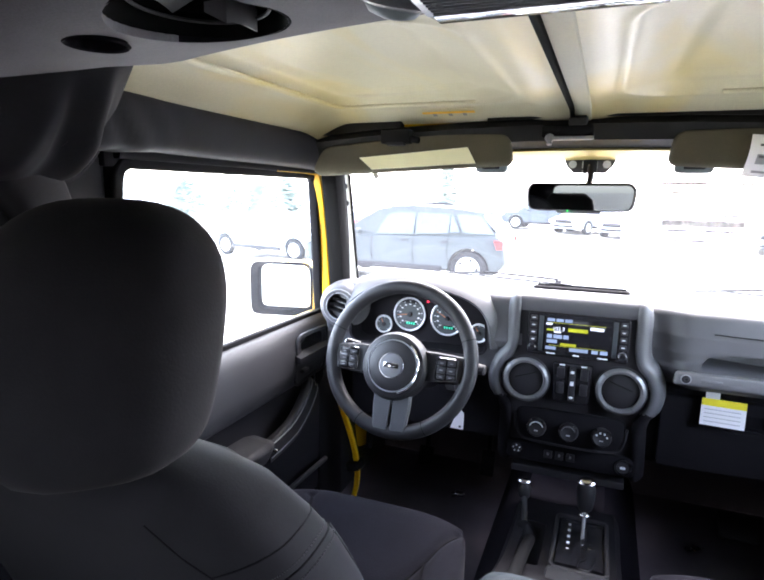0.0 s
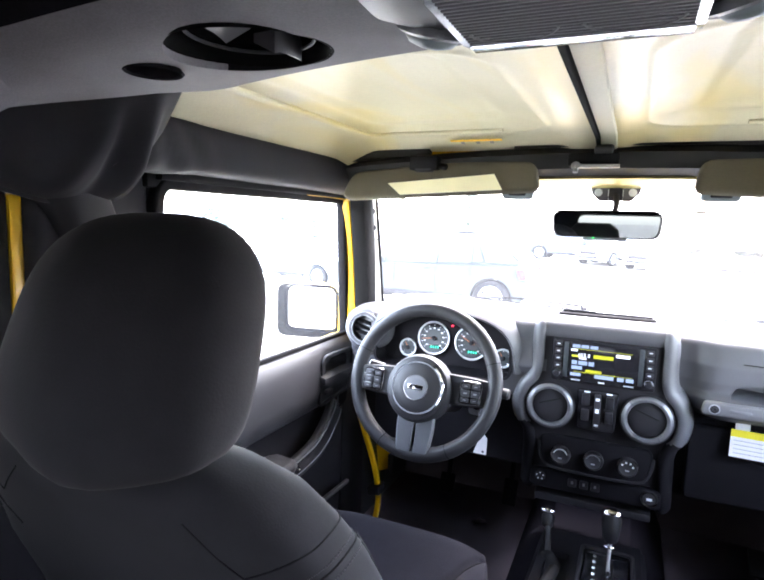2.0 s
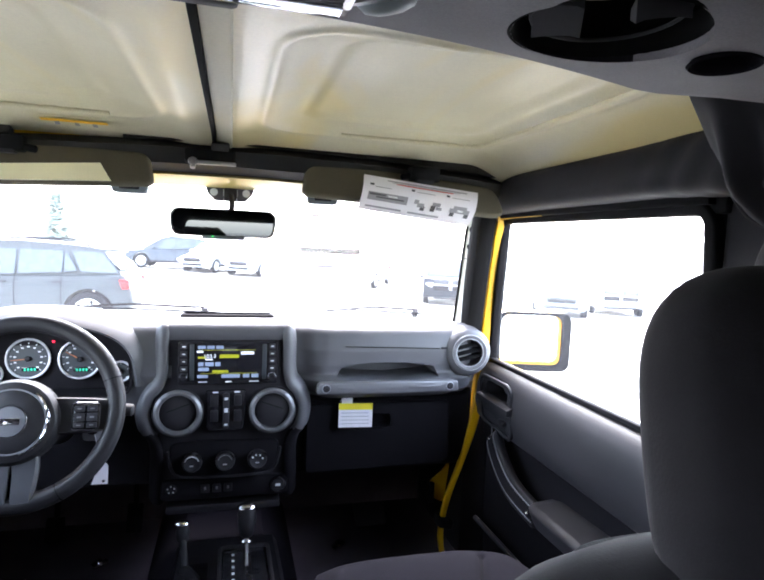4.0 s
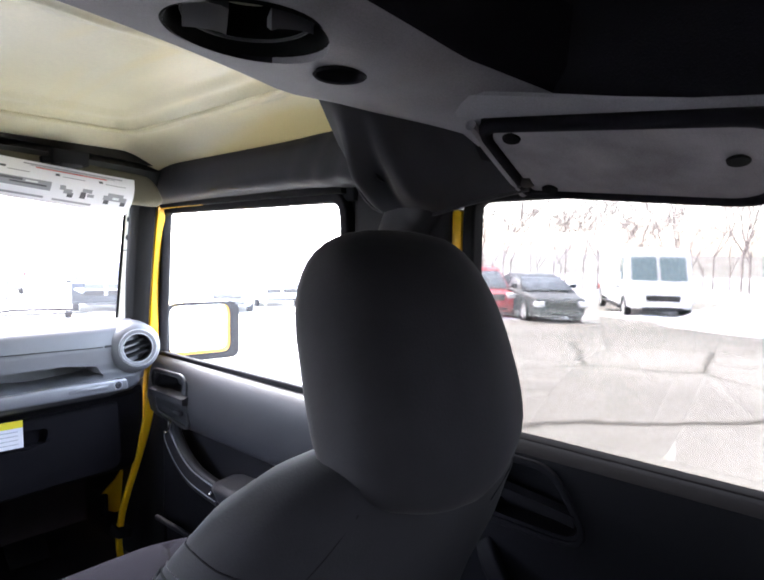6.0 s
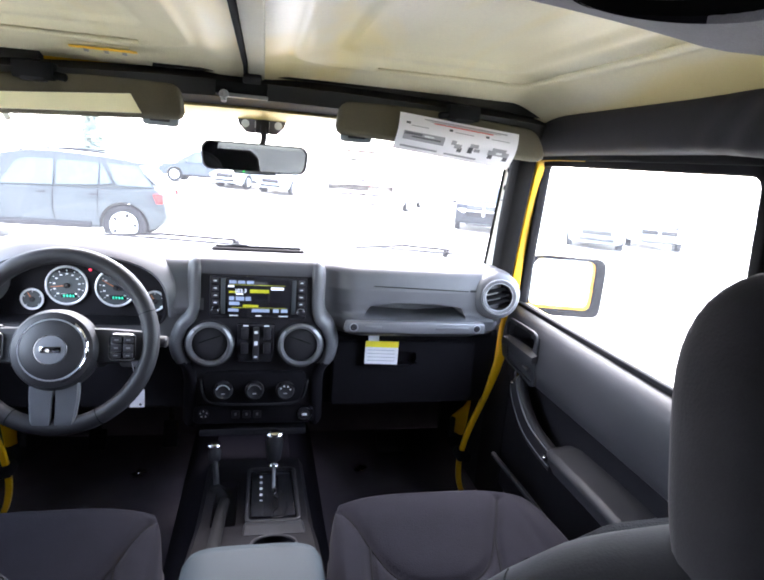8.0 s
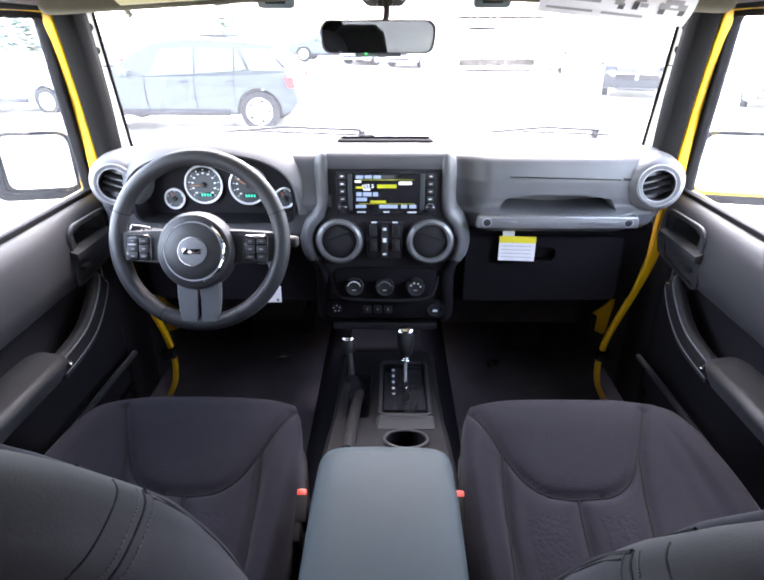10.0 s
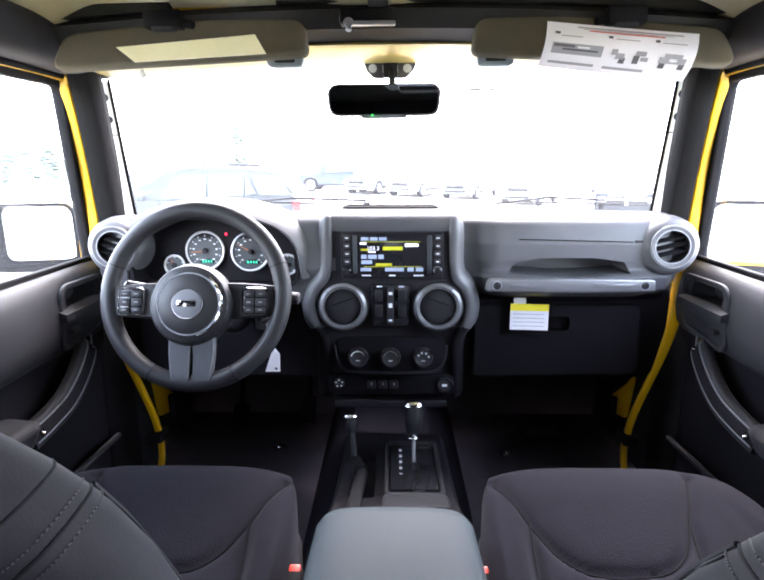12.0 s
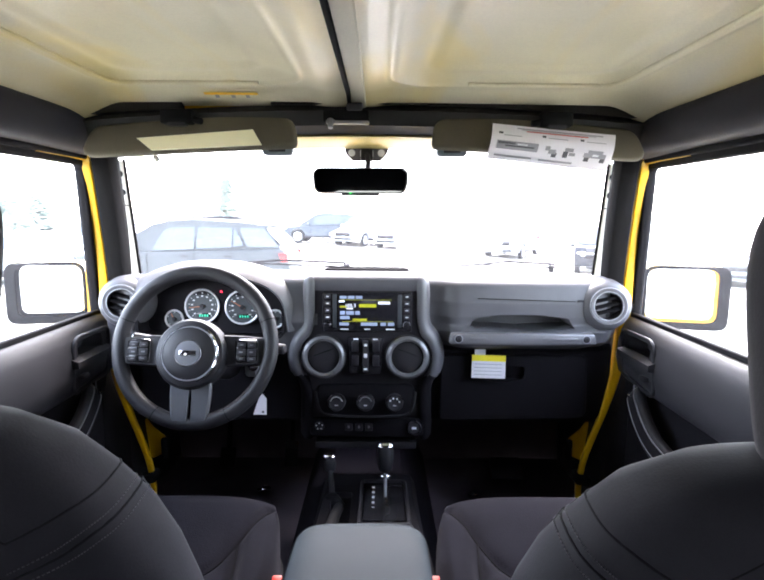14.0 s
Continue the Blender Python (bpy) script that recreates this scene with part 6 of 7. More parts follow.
        part("edge_piping", tube(smooth_path([on_back(side(g), z, 0.0005) for g, z in ((30, 1.166), (34, 1.12), (32, 1.05), (30, 0.98), (28, 0.90), (26, 0.82))], 6), 0.0024, 6), CLOTH_SIDE, st)
        part("edge_seam", tube(smooth_path([on_back(side(g), z) for g, z in ((25, 1.160), (28, 1.12), (26, 1.05), (24, 0.98), (22, 0.90), (20, 0.82))], 6), 0.0009, 6), THREAD, st)
        part("bolster_seam", tube([on_back(side(52), z) for z in (0.86, 0.95, 1.03, 1.10, B[7][0])], 0.0022, 6, smooth=3), THREAD, st)
    part("front_panel", loft([superloop(bx, y + b * 0.75, a * 0.60, b * 0.42, z, 3.2) for z, a, b, y in B[1:-2]]), CLOTH, st, angle=70)
    # cushion
    C = [(-0.56, 0.20, 0.815), (-0.50, 0.215, 0.835), (-0.42, 0.222, 0.846), (-0.33, 0.222, 0.854), (-0.25, 0.216, 0.862), (-0.18, 0.204, 0.868), (-0.125, 0.190, 0.862), (-0.098, 0.172, 0.842), (-0.088, 0.15, 0.81)]
    rows = smooth_path(C, 12)
    prof = [(0, -0.012), (0.3, -0.012), (0.55, -0.010), (0.70, -0.004), (0.80, 0.010), (0.90, 0.012), (0.97, 0.0), (1.0, -0.03)]
    # seam lines: distance inboard of the seat's middle, and y
    U_LINE = [(0.180, -0.145), (0.150, -0.235), (0.124, -0.288), (0.095, -0.317), (0.062, -0.326), (0.030, -0.326), (-0.018, -0.318), (-0.055, -0.288), (-0.085, -0.235), (-0.128, -0.140)]
    SEAMS = [("u_seam", U_LINE), ("panel_seam", [(0.146, -0.245), (0.157, -0.35), (0.166, -0.48)]), ("panel_seam", [(-0.086, -0.232), (-0.064, -0.33), (-0.036, -0.48)]), ("middle_seam", [(0.040, -0.326), (0.047, -0.39), (0.054, -0.48)])]
    SEAMS = [(name, smooth_path([(cx - s * w, y, 0) for w, y in line], 5)) for name, line in SEAMS]

    def crease(x, y):
        """How deep the stitched seams pull the cover in."""
        best = 1.0
        for _, line in SEAMS:
            for p, q in zip(line, line[1:]):
                d = q - p
                f = max(0.0, min(1.0, ((x - p.x) * d.x + (y - p.y) * d.y) / d.length_squared))
                best = min(best, math.hypot(x - p.x - d.x * f, y - p.y - d.y * f))
        return 0.0085 * math.exp(-(best / 0.0075) ** 2) + 0.005 * math.exp(-(best / 0.022) ** 2)

    def top_z(u, a, y, z):
        k = abs(u)
        for (u0, h0), (u1, h1) in zip(prof, prof[1:]):
            if u0 <= k <= u1 + 1e-9:
                h = h0 + (h1 - h0) * step(0, 1, (k - u0) / (u1 - u0))
                break
        f = step(-0.13, -0.34, y)
        return z + h * f + (1 - f) * (0.006 - 0.020 * k ** 4) if h > -0.02 else z + h

    def cush_z(x, y):
        for p, q in zip(rows, rows[1:]):
            if p.x <= y <= q.x:
                r = p.lerp(q, (y - p.x) / (q.x - p.x))
                return top_z(min(0.999, (x - cx) / r.y) if x > cx else max(-0.999, (x - cx) / r.y), r.y, y, r.z) - crease(x, y)
        return 0.86

    us = [-1 + 2 * i / 92 for i in range(93)]
    loops = []
    for r in rows:
        lp = [(cx - r.y, r.x, r.z - 0.14)]
        lp += [(cx + u * r.y, r.x, top_z(u, r.y, r.x, r.z) - crease(cx + u * r.y, r.x)) for u in us]
        loops.append(lp + [(cx + r.y, r.x, r.z - 0.14)])
    part("cushion", loft(loops), CLOTH, st, angle=70)
    for name, line in SEAMS:
        part(name, tube([(p.x, p.y, cush_z(p.x, p.y) + 0.0014) for p in line], 0.0016, 6), THREAD, st)
    for w0, w1 in ((0.072, 0.130), (0.020, -0.030)):
        part("quilted_insert", sheet(lambda u, v: (cx - s * (w0 + (w1 - w0) * u), -0.366 - 0.12 * v, cush_z(cx - s * (w0 + (w1 - w0) * u), -0.366 - 0.12 * v) + 0.0008), 10, 12, 0.0004), QUILT, st, "honeycomb quilted insert")
    part("base", box((cx, -0.33, 0.63), (0.40, 0.44, 0.24), 0.02), PLASTIC, st)
    return st


for s in (-1, 1):
    seat(s)

bench = thing("rear_bench", (0, -1.45, 0.55), "dark cloth rear bench seat with two headrests", "seat")
part("backrest", loft([superloop(0, y, a, b, z, 4.0) for z, a, b, y in ((0.80, 0.56, 0.07, -1.42), (0.86, 0.59, 0.085, -1.44), (1.05, 0.59, 0.08, -1.50), (1.17, 0.58, 0.07, -1.54), (1.22, 0.55, 0.045, -1.555), (1.235, 0.50, 0.02, -1.56))]), CLOTH_SIDE, bench, angle=70)
part("cushion", box((0, -1.25, 0.76), (1.14, 0.46, 0.16), 0.05, 3), CLOTH, bench)
for x in (-0.33, 0.33):
    for k in (-0.06, 0.06):
        part("headrest_post", cyl((x + k, -1.56, 1.20), (x + k, -1.57, 1.29), 0.007, 10), CHROME, bench)
    part("headrest", loft([superloop(x, -1.57, a, b, z, 2.8) for z, a, b in ((1.26, 0.09, 0.03), (1.275, 0.125, 0.05), (1.36, 0.135, 0.055), (1.44, 0.12, 0.05), (1.475, 0.08, 0.03))]), CLOTH_SIDE, bench, angle=70)
part("base", box((0, -1.30, 0.60), (1.10, 0.40, 0.20), 0.02), PLASTIC, bench)

for s in (-1, 1):
    bk = thing("belt_buckle", (s * 0.125, -0.34, 0.8), "black seat-belt buckle with a red button", "buckle", "belt buckles")
    part("stem", box((s * 0.124, -0.37, 0.77), (0.016, 0.03, 0.12), 0.004, rot=(18, 0, 0)), RUBBER, bk)
    part("body", box((s * 0.122, -0.345, 0.818), (0.022, 0.05, 0.040), 0.006, rot=(18, 0, 0)), RUBBER, bk)
    part("button", box((s * 0.122, -0.332, 0.839), (0.016, 0.022, 0.008), 0.003, rot=(18, 0, 0)), RED, bk)

# ---------------------------------------------------------------- centre console
con = thing("centre_console", (0.01, -0.2, 0.66), "dark centre console with padded grey-blue armrest lid", "console")
low_ = loft([[(x, y, z) for x, z in [(-0.118, 0.64), (-0.112, zt - 0.02), (-0.10, zt), (0.12, zt), (0.132, zt - 0.02), (0.138, 0.64)]] for y, zt in ((0.33, 0.69), (0.25, 0.70), (0.12, 0.715), (0.0, 0.735), (-0.08, 0.765), (-0.2, 0.80), (-0.3, 0.82))])
low_ = cut(low_, cyl((0.045, -0.135, 0.70), (0.045, -0.135, 0.90), 0.040, 32), box((-0.055, 0.09, 0.74), (0.05, 0.22, 0.10), 0.01))
part("base", low_, LOWER, con)
part("bin", box((0.008, -0.47, 0.79), (0.20, 0.36, 0.22), 0.02), PLASTIC, con)
lid = loft([[(0.008 + w * math.copysign(abs(math.cos(q)) ** 0.42, math.cos(q)), y, zt - 0.025 + (0.026 * abs(math.sin(q)) ** 0.6 + 0.005 * (1 - abs(math.cos(q)) ** 2) if math.sin(q) > 0 else -0.025 * abs(math.sin(q)) ** 0.3)) for q in [2 * math.pi * (i + 0.5) / 44 for i in range(44)]]
            for y, w, zt in ((-0.315, 0.080, 0.905), (-0.318, 0.088, 0.918), (-0.326, 0.094, 0.927), (-0.345, 0.098, 0.932), (-0.42, 0.100, 0.934), (-0.55, 0.100, 0.932), (-0.615, 0.098, 0.928), (-0.63, 0.092, 0.915))])
part("lid", lid, VINYL, con, "padded grey-blue vinyl armrest lid", angle=60)
part("lid_latch", box((0.01, -0.317, 0.872), (0.04, 0.012, 0.02), 0.004), PLASTIC, con)
sp = part("shift_plate", loft([[(0.047 + x, y, z + d) for x, d in ((-0.05, -0.004), (-0.046, 0.004), (0.046, 0.004), (0.05, -0.004))] for y, z in ((0.22, 0.716), (0.12, 0.724), (0.01, 0.738))]), GLOSS, con)
part("slot", loft([[(0.055 + x, y, z + 0.0055) for x in (-0.006, 0.006)] + [(0.055 + x, y, z + 0.003) for x in (0.006, -0.006)] for y, z in ((0.19, 0.7185), (0.12, 0.724), (0.045, 0.7335))]), RUBBER, sp)
for i in range(6):
    y = 0.185 - i * 0.027
    part("gear_print", box((0.022, y, 0.7245 + (0.22 - y) * 0.06), (0.006, 0.008, 0.0008), 0), PRINT, sp)
def on_plate(x, y, h=0.0):
    """A point on the gear plate's face, which climbs towards the armrest."""
    return Vector((x, y, 0.7195 + max(0.0, 0.22 - y) * 0.088 + 0.004 + h))


for line in (((0.054, 0.150), (0.056, 0.115), (0.049, 0.095), (0.060, 0.076), (0.058, 0.045), (0.050, 0.034), (0.046, 0.018), (0.045, 0.004)), ((0.078, 0.066), (0.077, 0.043), (0.072, 0.023), (0.068, 0.005)), ((0.064, 0.110), (0.077, 0.108)),
             ((0.047, 0.004), (0.067, 0.004))):
    part("gate_trim", tube(smooth_path([on_plate(x, y) for x, y in line], 4), 0.0016, 6), CHROME, sp)
part("plate_surround", sweep([on_plate(x, y, 0.001) for x, y in rrect_at(0.047, 0.105, 0.108, 0.235, 0.014)], rrect(0.008, 0.008, 0.003), closed=True), PLASTIC, sp)
part("plate_lip", loft([[(0.047 + w * k, y, z) for k, z in ((-1, 0.70), (-1, zt - 0.006), (-0.92, zt), (0.92, zt), (1, zt - 0.006), (1, 0.70))] for y, w, zt in ((-0.012, 0.058, 0.742), (-0.030, 0.060, 0.758), (-0.050, 0.061, 0.764), (-0.085, 0.062, 0.768))]), DOOR, sp, "grey raised lip behind the gear plate")
gs = thing("gear_lever", (0.055, 0.15, 0.72), "chrome-capped black automatic gear lever", "gear lever")
part("shaft", tube([(0.055, 0.12, 0.725), (0.055, 0.17, 0.76), (0.055, 0.20, 0.795)], 0.004, 12), BARMETAL, gs)
part("grip", lathe([(0.010, 0), (0.016, 0.006), (0.020, 0.03), (0.021, 0.05), (0.018, 0.062), (0.001, 0.066)], facing((0.055, 0.195, 0.782), (0, 0.25, 1)), 28), LEATHER, gs)
part("cap", lathe([(0.001, -0.0115), (0.010, -0.0105), (0.018, -0.006), (0.021, 0.0), (0.018, 0.006), (0.010, 0.0105), (0.001, 0.0115)], Matrix.Translation((0.055, 0.209, 0.845)) @ Matrix.Diagonal((1.05, 0.75, 1.0, 1)), 24), CHROME, gs, "chrome cap")
part("collar", torus(facing((0.055, 0.19, 0.775), (0, 0.3, 1)), 0.011, 0.0025, 20, 8), CHROME, gs)
gs.location += Vector((-0.004, -0.008, -0.016))
tl = thing("transfer_lever", (-0.085, 0.22, 0.68), "short black transfer lever with chrome cap", "gear lever")
part("shaft", tube([(-0.075, 0.17, 0.70), (-0.08, 0.21, 0.73), (-0.088, 0.245, 0.77)], 0.007, 12), PLASTIC, tl)
part("grip", lathe([(0.009, 0), (0.014, 0.006), (0.016, 0.025), (0.012, 0.034), (0.001, 0.036)], facing((-0.087, 0.238, 0.750), (0, 0.4, 1)), 24), PLASTIC, tl)
part("cap", lathe([(0.001, -0.008), (0.008, -0.0075), (0.014, -0.004), (0.016, 0.0), (0.014, 0.004), (0.008, 0.0075), (0.001, 0.008)], Matrix.Translation((-0.089, 0.248, 0.790)) @ Matrix.Diagonal((1.05, 0.75, 1.0, 1)), 24), CHROME, tl, "chrome cap")
part("boot", lathe([(0.035, 0), (0.028, 0.012), (0.014, 0.03), (0.009, 0.034)], facing((-0.075, 0.165, 0.695), (0, 0.15, 1)), 24), RUBBER, tl)
tl.location += Vector((-0.004, 0.0, -0.011))
hbk = thing("handbrake", (-0.06, -0.1, 0.75), "black handbrake lever beside the gear plate", "handbrake")
part("lever", tube([(-0.058, 0.10, 0.72), (-0.060, -0.02, 0.762), (-0.062, -0.20, 0.812)], 0.012, 14, smooth=3), RUBBER, hbk)
part("button", cyl((-0.062, -0.20, 0.812), (-0.062, -0.214, 0.816), 0.007, 14, 0.002), GREYTRIM, hbk)
part("cup_ring", torus(facing((0.045, -0.135, 0.785), (0, 0.3, 1)), 0.041, 0.003, 32, 8), PLASTIC, con)

# pedals, mats and floor hardware
for x, z, w, h, y in ((-0.47, 0.585, 0.05, 0.065, 0.66), (-0.26, 0.59, 0.045, 0.085, 0.68)):
    pd = thing("pedal", (x, y, z), "black rubber foot pedal with ribs", "pedal", "pedals")
    part("pad", box((x, y, z), (w, 0.014, h), 0.005, rot=(-30, 0, 0)), RUBBER, pd)
    for i in range(4):
        part("rib", box((x, y - 0.009, z - h * 0.3 + i * h * 0.2), (w * 0.8, 0.004, 0.004), 0.001, rot=(-30, 0, 0)), RUBBER, pd)
    part("arm", tube([(x, y + 0.01, z), (x, y + 0.05, z + 0.12), (x, y + 0.10, z + 0.22), (x, 0.86, z + 0.25)], 0.008, 8), RUBBER, pd)
fp = thing("footrest_plate", (0.45, 0.62, 0.55), "grey floor plate on the passenger footwell slope", "plate")
part("plate", box((0.455, 0.63, 0.565), (0.10, 0.012, 0.075), 0.004, rot=(-50, 0, 0)), PLASTIC, fp)
for x, y in ((-0.33, 0.555), (0.337, 0.53)):
    rl = thing("floor_bracket", (x, y, 0.52), "bright metal bracket on the footwell floor", "bracket", "floor brackets")
    part("bracket", box((x, y, 0.526), (0.045, 0.02, 0.012), 0.004, rot=(0, 0, 32)), CHROME, rl)
    part("bolt", lathe([(0.008, 0), (0.008, 0.006), (0.001, 0.007)], facing((x, y, 0.531), (0, -0.3, 1)), 12), CHROME, rl)

# ---------------------------------------------------------------- outside


def gz(x, y):
    return -0.12 - 0.036 * min(10.0, max(0.0, y - 2.0)) + 0.0028 * min(60.0, max(0.0, y - 12.0)) - 0.035 * min(10.0, max(0.0, x + 2.0)) * step(12, 24, y) - (0.031 if x > 0 else 0.042) * max(0.0, abs(x) - 4.0) * (1 if abs(x) < 70 else 70 / abs(x))


def ground_mat(name, dark, light, scale, wet):
    m = mat(name, light, 0.9, var=0.1, scale=0.5, bump=0.6, grain=40, spec=0.3)
    n, l = m.node_tree.nodes, m.node_tree.links
    b = n["Principled BSDF"]
    tc = n.new("ShaderNodeTexCoord")
    a, c, v, r1, r2, mx, mx2 = (n.new("ShaderNodeTexNoise"), n.new("ShaderNodeTexNoise"), n.new("ShaderNodeTexVoronoi"), n.new("ShaderNodeValToRGB"), n.new("ShaderNodeValToRGB"), n.new("ShaderNodeMixRGB"), n.new("ShaderNodeMixRGB"))
    a.inputs["Scale"].default_value, a.inputs["Detail"].default_value = scale, 7
    c.inputs["Scale"].default_value, c.inputs["Detail"].default_value = 1.3, 5
    v.feature = "DISTANCE_TO_EDGE"
    v.inputs["Scale"].default_value = 0.28
    warp = n.new("ShaderNodeMixRGB")
    warp.inputs["Fac"].default_value = 0.25
    l.new(tc.outputs["Object"], warp.inputs["Color1"])
    l.new(c.outputs["Color"], warp.inputs["Color2"])
    for x in (a, c):
        l.new(tc.outputs["Object"], x.inputs["Vector"])
    l.new(warp.outputs["Color"], v.inputs["Vector"])
    r1.color_ramp.elements[0].position, r1.color_ramp.elements[1].position = 0.40, 0.62
    l.new(a.outputs["Fac"], r1.inputs["Fac"])
    mx.inputs["Color1"].default_value, mx.inputs["Color2"].default_value = (*dark, 1), (*light, 1)
    l.new(r1.outputs["Color"], mx.inputs["Fac"])
    r2.color_ramp.elements[0].position, r2.color_ramp.elements[1].position = 0.004, 0.012
    r2.color_ramp.elements[0].color = (0.35, 0.33, 0.30, 1)
    l.new(v.outputs["Distance"], r2.inputs["Fac"])
    mx2.blend_type = "MULTIPLY"
    mx2.inputs["Fac"].default_value = 1.0
    l.new(mx.outputs["Color"], mx2.inputs["Color1"])
    l.new(r2.outputs["Color"], mx2.inputs["Color2"])
    l.new(mx2.outputs["Color"], b.inputs["Base Color"])
    rr = n.new("ShaderNodeMapRange")
    rr.inputs["To Min"].default_value, rr.inputs["To Max"].default_value = wet, 0.9
    l.new(a.outputs["Fac"], rr.inputs["Value"])
    l.new(rr.outputs["Result"], b.inputs["Roughness"])
    return m


LOT = ground_mat("old_asphalt", (0.22, 0.206, 0.176), (0.37, 0.356, 0.312), 0.16, 0.45)
SNOW = mat("snow", (0.82, 0.84, 0.88), 0.85, var=0.05, scale=1.5, bump=0.8, grain=8)
bm = bmesh.new()
coords = [-1500, -600, -250, -120, -80, -60, -45, -35, -28, -22, -17, -13, -10, -8, -6, -4, -2, 0, 2, 4, 6, 8, 10, 13, 17, 22, 28, 35, 45, 60, 80, 120, 250, 600, 1500]
vs = [[bm.verts.new((x, y, gz(x, min(y, 80)))) for y in coords] for x in coords]
for i in range(len(coords) - 1):
    for j in range(len(coords) - 1):
        bm.faces.new((vs[i][j], vs[i + 1][j], vs[i + 1][j + 1], vs[i][j + 1]))
solo("ground", bm, LOT, "pale worn asphalt parking lot with cracks and damp patches", "ground", "structure", at=(0, 0, 0), angle=80)

PAINTS = {}


def paint(key, c):
    if key not in PAINTS:
        PAINTS[key] = mat("car_paint_" + key, c, 0.35, coat=0.1, spec=0.3, var=0.04, scale=3)
    return PAINTS[key]


TYRE = mat("tyre", (0.012, 0.012, 0.013), 0.85, var=0.2)
RIMM = mat("wheel_rim", (0.62, 0.63, 0.64), 0.4, metal=0.3, var=0.06)
TAIL = mat("tail_lens", (0.55, 0.02, 0.02), 0.2, var=0.05)
HEADL = mat("head_lens", (0.7, 0.72, 0.75), 0.1, var=0.05)


def car(label, x, y, yaw, paint_, L=4.6, W=1.84, H=1.68, kind="suv"):
    """A parked car; its nose looks along local +x."""
    ob = thing("parked_car", (0, 0, 0), label, "car", "parked cars")
    h = H
    if kind == "suv":
        side = [(-L / 2 + 0.10, 0.38, .08), (-L / 2 + 0.0, 0.56, .08), (-L / 2 + 0.03, 0.80, .12), (-L / 2 + 0.15, 1.08, .08), (L / 2 - 1.15, 0.99, .1), (L / 2 - 0.12, 0.90, .16), (L / 2, 0.60, .1), (L / 2 - 0.03, 0.32, .08), (-L / 2 + 0.25, 0.30, .08)]
        roof = [(-L / 2 + 0.16, 1.04), (-L / 2 + 0.22, 1.10), (-L / 2 + 0.50, h - 0.16), (-L / 2 + 0.46, h - 0.115), (-L / 2 + 1.0, h - 0.05), (-L / 2 + 1.9, h), (L / 2 - 2.35, h - 0.01), (L / 2 - 1.90, h - 0.10), (L / 2 - 0.95, 0.98)]
    elif kind == "pickup":
        side = [(-L / 2, 0.55, .06), (-L / 2, 1.12, .04), (L / 2 - 2.0, 1.12, .04), (L / 2 - 0.15, 1.12, .12), (L / 2, 0.85, .08), (L / 2, 0.45, .08), (L / 2 - 0.1, 0.42, .05), (-L / 2 + 0.1, 0.5, .05)]
        roof = [(L / 2 - 3.4, 1.10), (L / 2 - 3.25, h - 0.05), (L / 2 - 3.0, h), (L / 2 - 2.2, h), (L / 2 - 1.9, h - 0.06), (L / 2 - 1.3, 1.10)]
    elif kind == "van":
        side = [(-L / 2, 0.55, .06), (-L / 2, h, .12), (L / 2 - 1.0, h, .15), (L / 2 - 0.55, 1.35, .1), (L / 2, 1.25, .12), (L / 2, 0.5, .08), (L / 2 - 0.1, 0.42, .05), (-L / 2 + 0.1, 0.5, .05)]
        roof = None
    else:
        side = [(-L / 2, 0.40, .1), (-L / 2 + 0.02, 0.90, .12), (-L / 2 + 0.5, 0.98, .1), (L / 2 - 1.2, 0.95, .1), (L / 2 - 0.12, 0.78, .14), (L / 2, 0.50, .1), (L / 2 - 0.03, 0.28, .08), (-L / 2 + 0.05, 0.28, .08)]
        roof = [(-L / 2 + 0.45, 0.95), (-L / 2 + 1.0, h - 0.06), (-L / 2 + 1.5, h), (L / 2 - 2.3, h), (L / 2 - 1.95, h - 0.06), (L / 2 - 1.1, 0.94)]
    wr_ = 0.38 if kind in ("van", "suv") else 0.35
    wx = (-L / 2 + 0.74, L / 2 - 0.90)
    for grow in (0.050, 0.0537, 0.0571, 0.0613, 0.0449):
        body = prism([tuple(p) for p in rounded(side, 4)], "y", -W / 2, W / 2, 0.06, 3)
        body = cut(body, *[cyl((a, -W, wr_ + 0.003), (a, W, wr_ + 0.003), wr_ + grow, 26) for a in wx])
        if len(body.verts) > 100:
            break

    def taper(b):
        for v in b.verts:
            v.co.y *= 1 - 0.20 * step(L / 2 - 0.75, L / 2 + 0.05, abs(v.co.x)) ** 1.5
            if kind != "van":
                v.co.y *= 1 - 0.05 * step(0.62, 0.30, v.co.z) - 0.03 * step(0.85, 1.05, v.co.z)
        return b
    if kind != "pickup":
        taper(body)
    bd = part("body", body, paint_, ob, angle=50)
    if roof:
        def cabin(k, off):
            return loft([[(px, sy * (W / 2 - 0.06 - 0.20 * (pz - 1.0) / (h - 1.0) * k - off), pz) for px, pz in roof] for sy in (-1, 1)])
        part("cabin", taper(cabin(1.0, 0.0)), paint_, ob, angle=35)
        # side glass, one pane a window
        x0, x1 = roof[0][0], roof[-1][0]
        cuts = {"suv": [(0, 1), (1, 2), (2, 3), (3, 4)], "pickup": [(L / 2 - 3.15, L / 2 - 2.5), (L / 2 - 2.4, L / 2 - 1.6)]}.get(kind, [(-L / 2 + 0.95, -L / 2 + 1.75), (-L / 2 + 1.85, L / 2 - 1.5)])
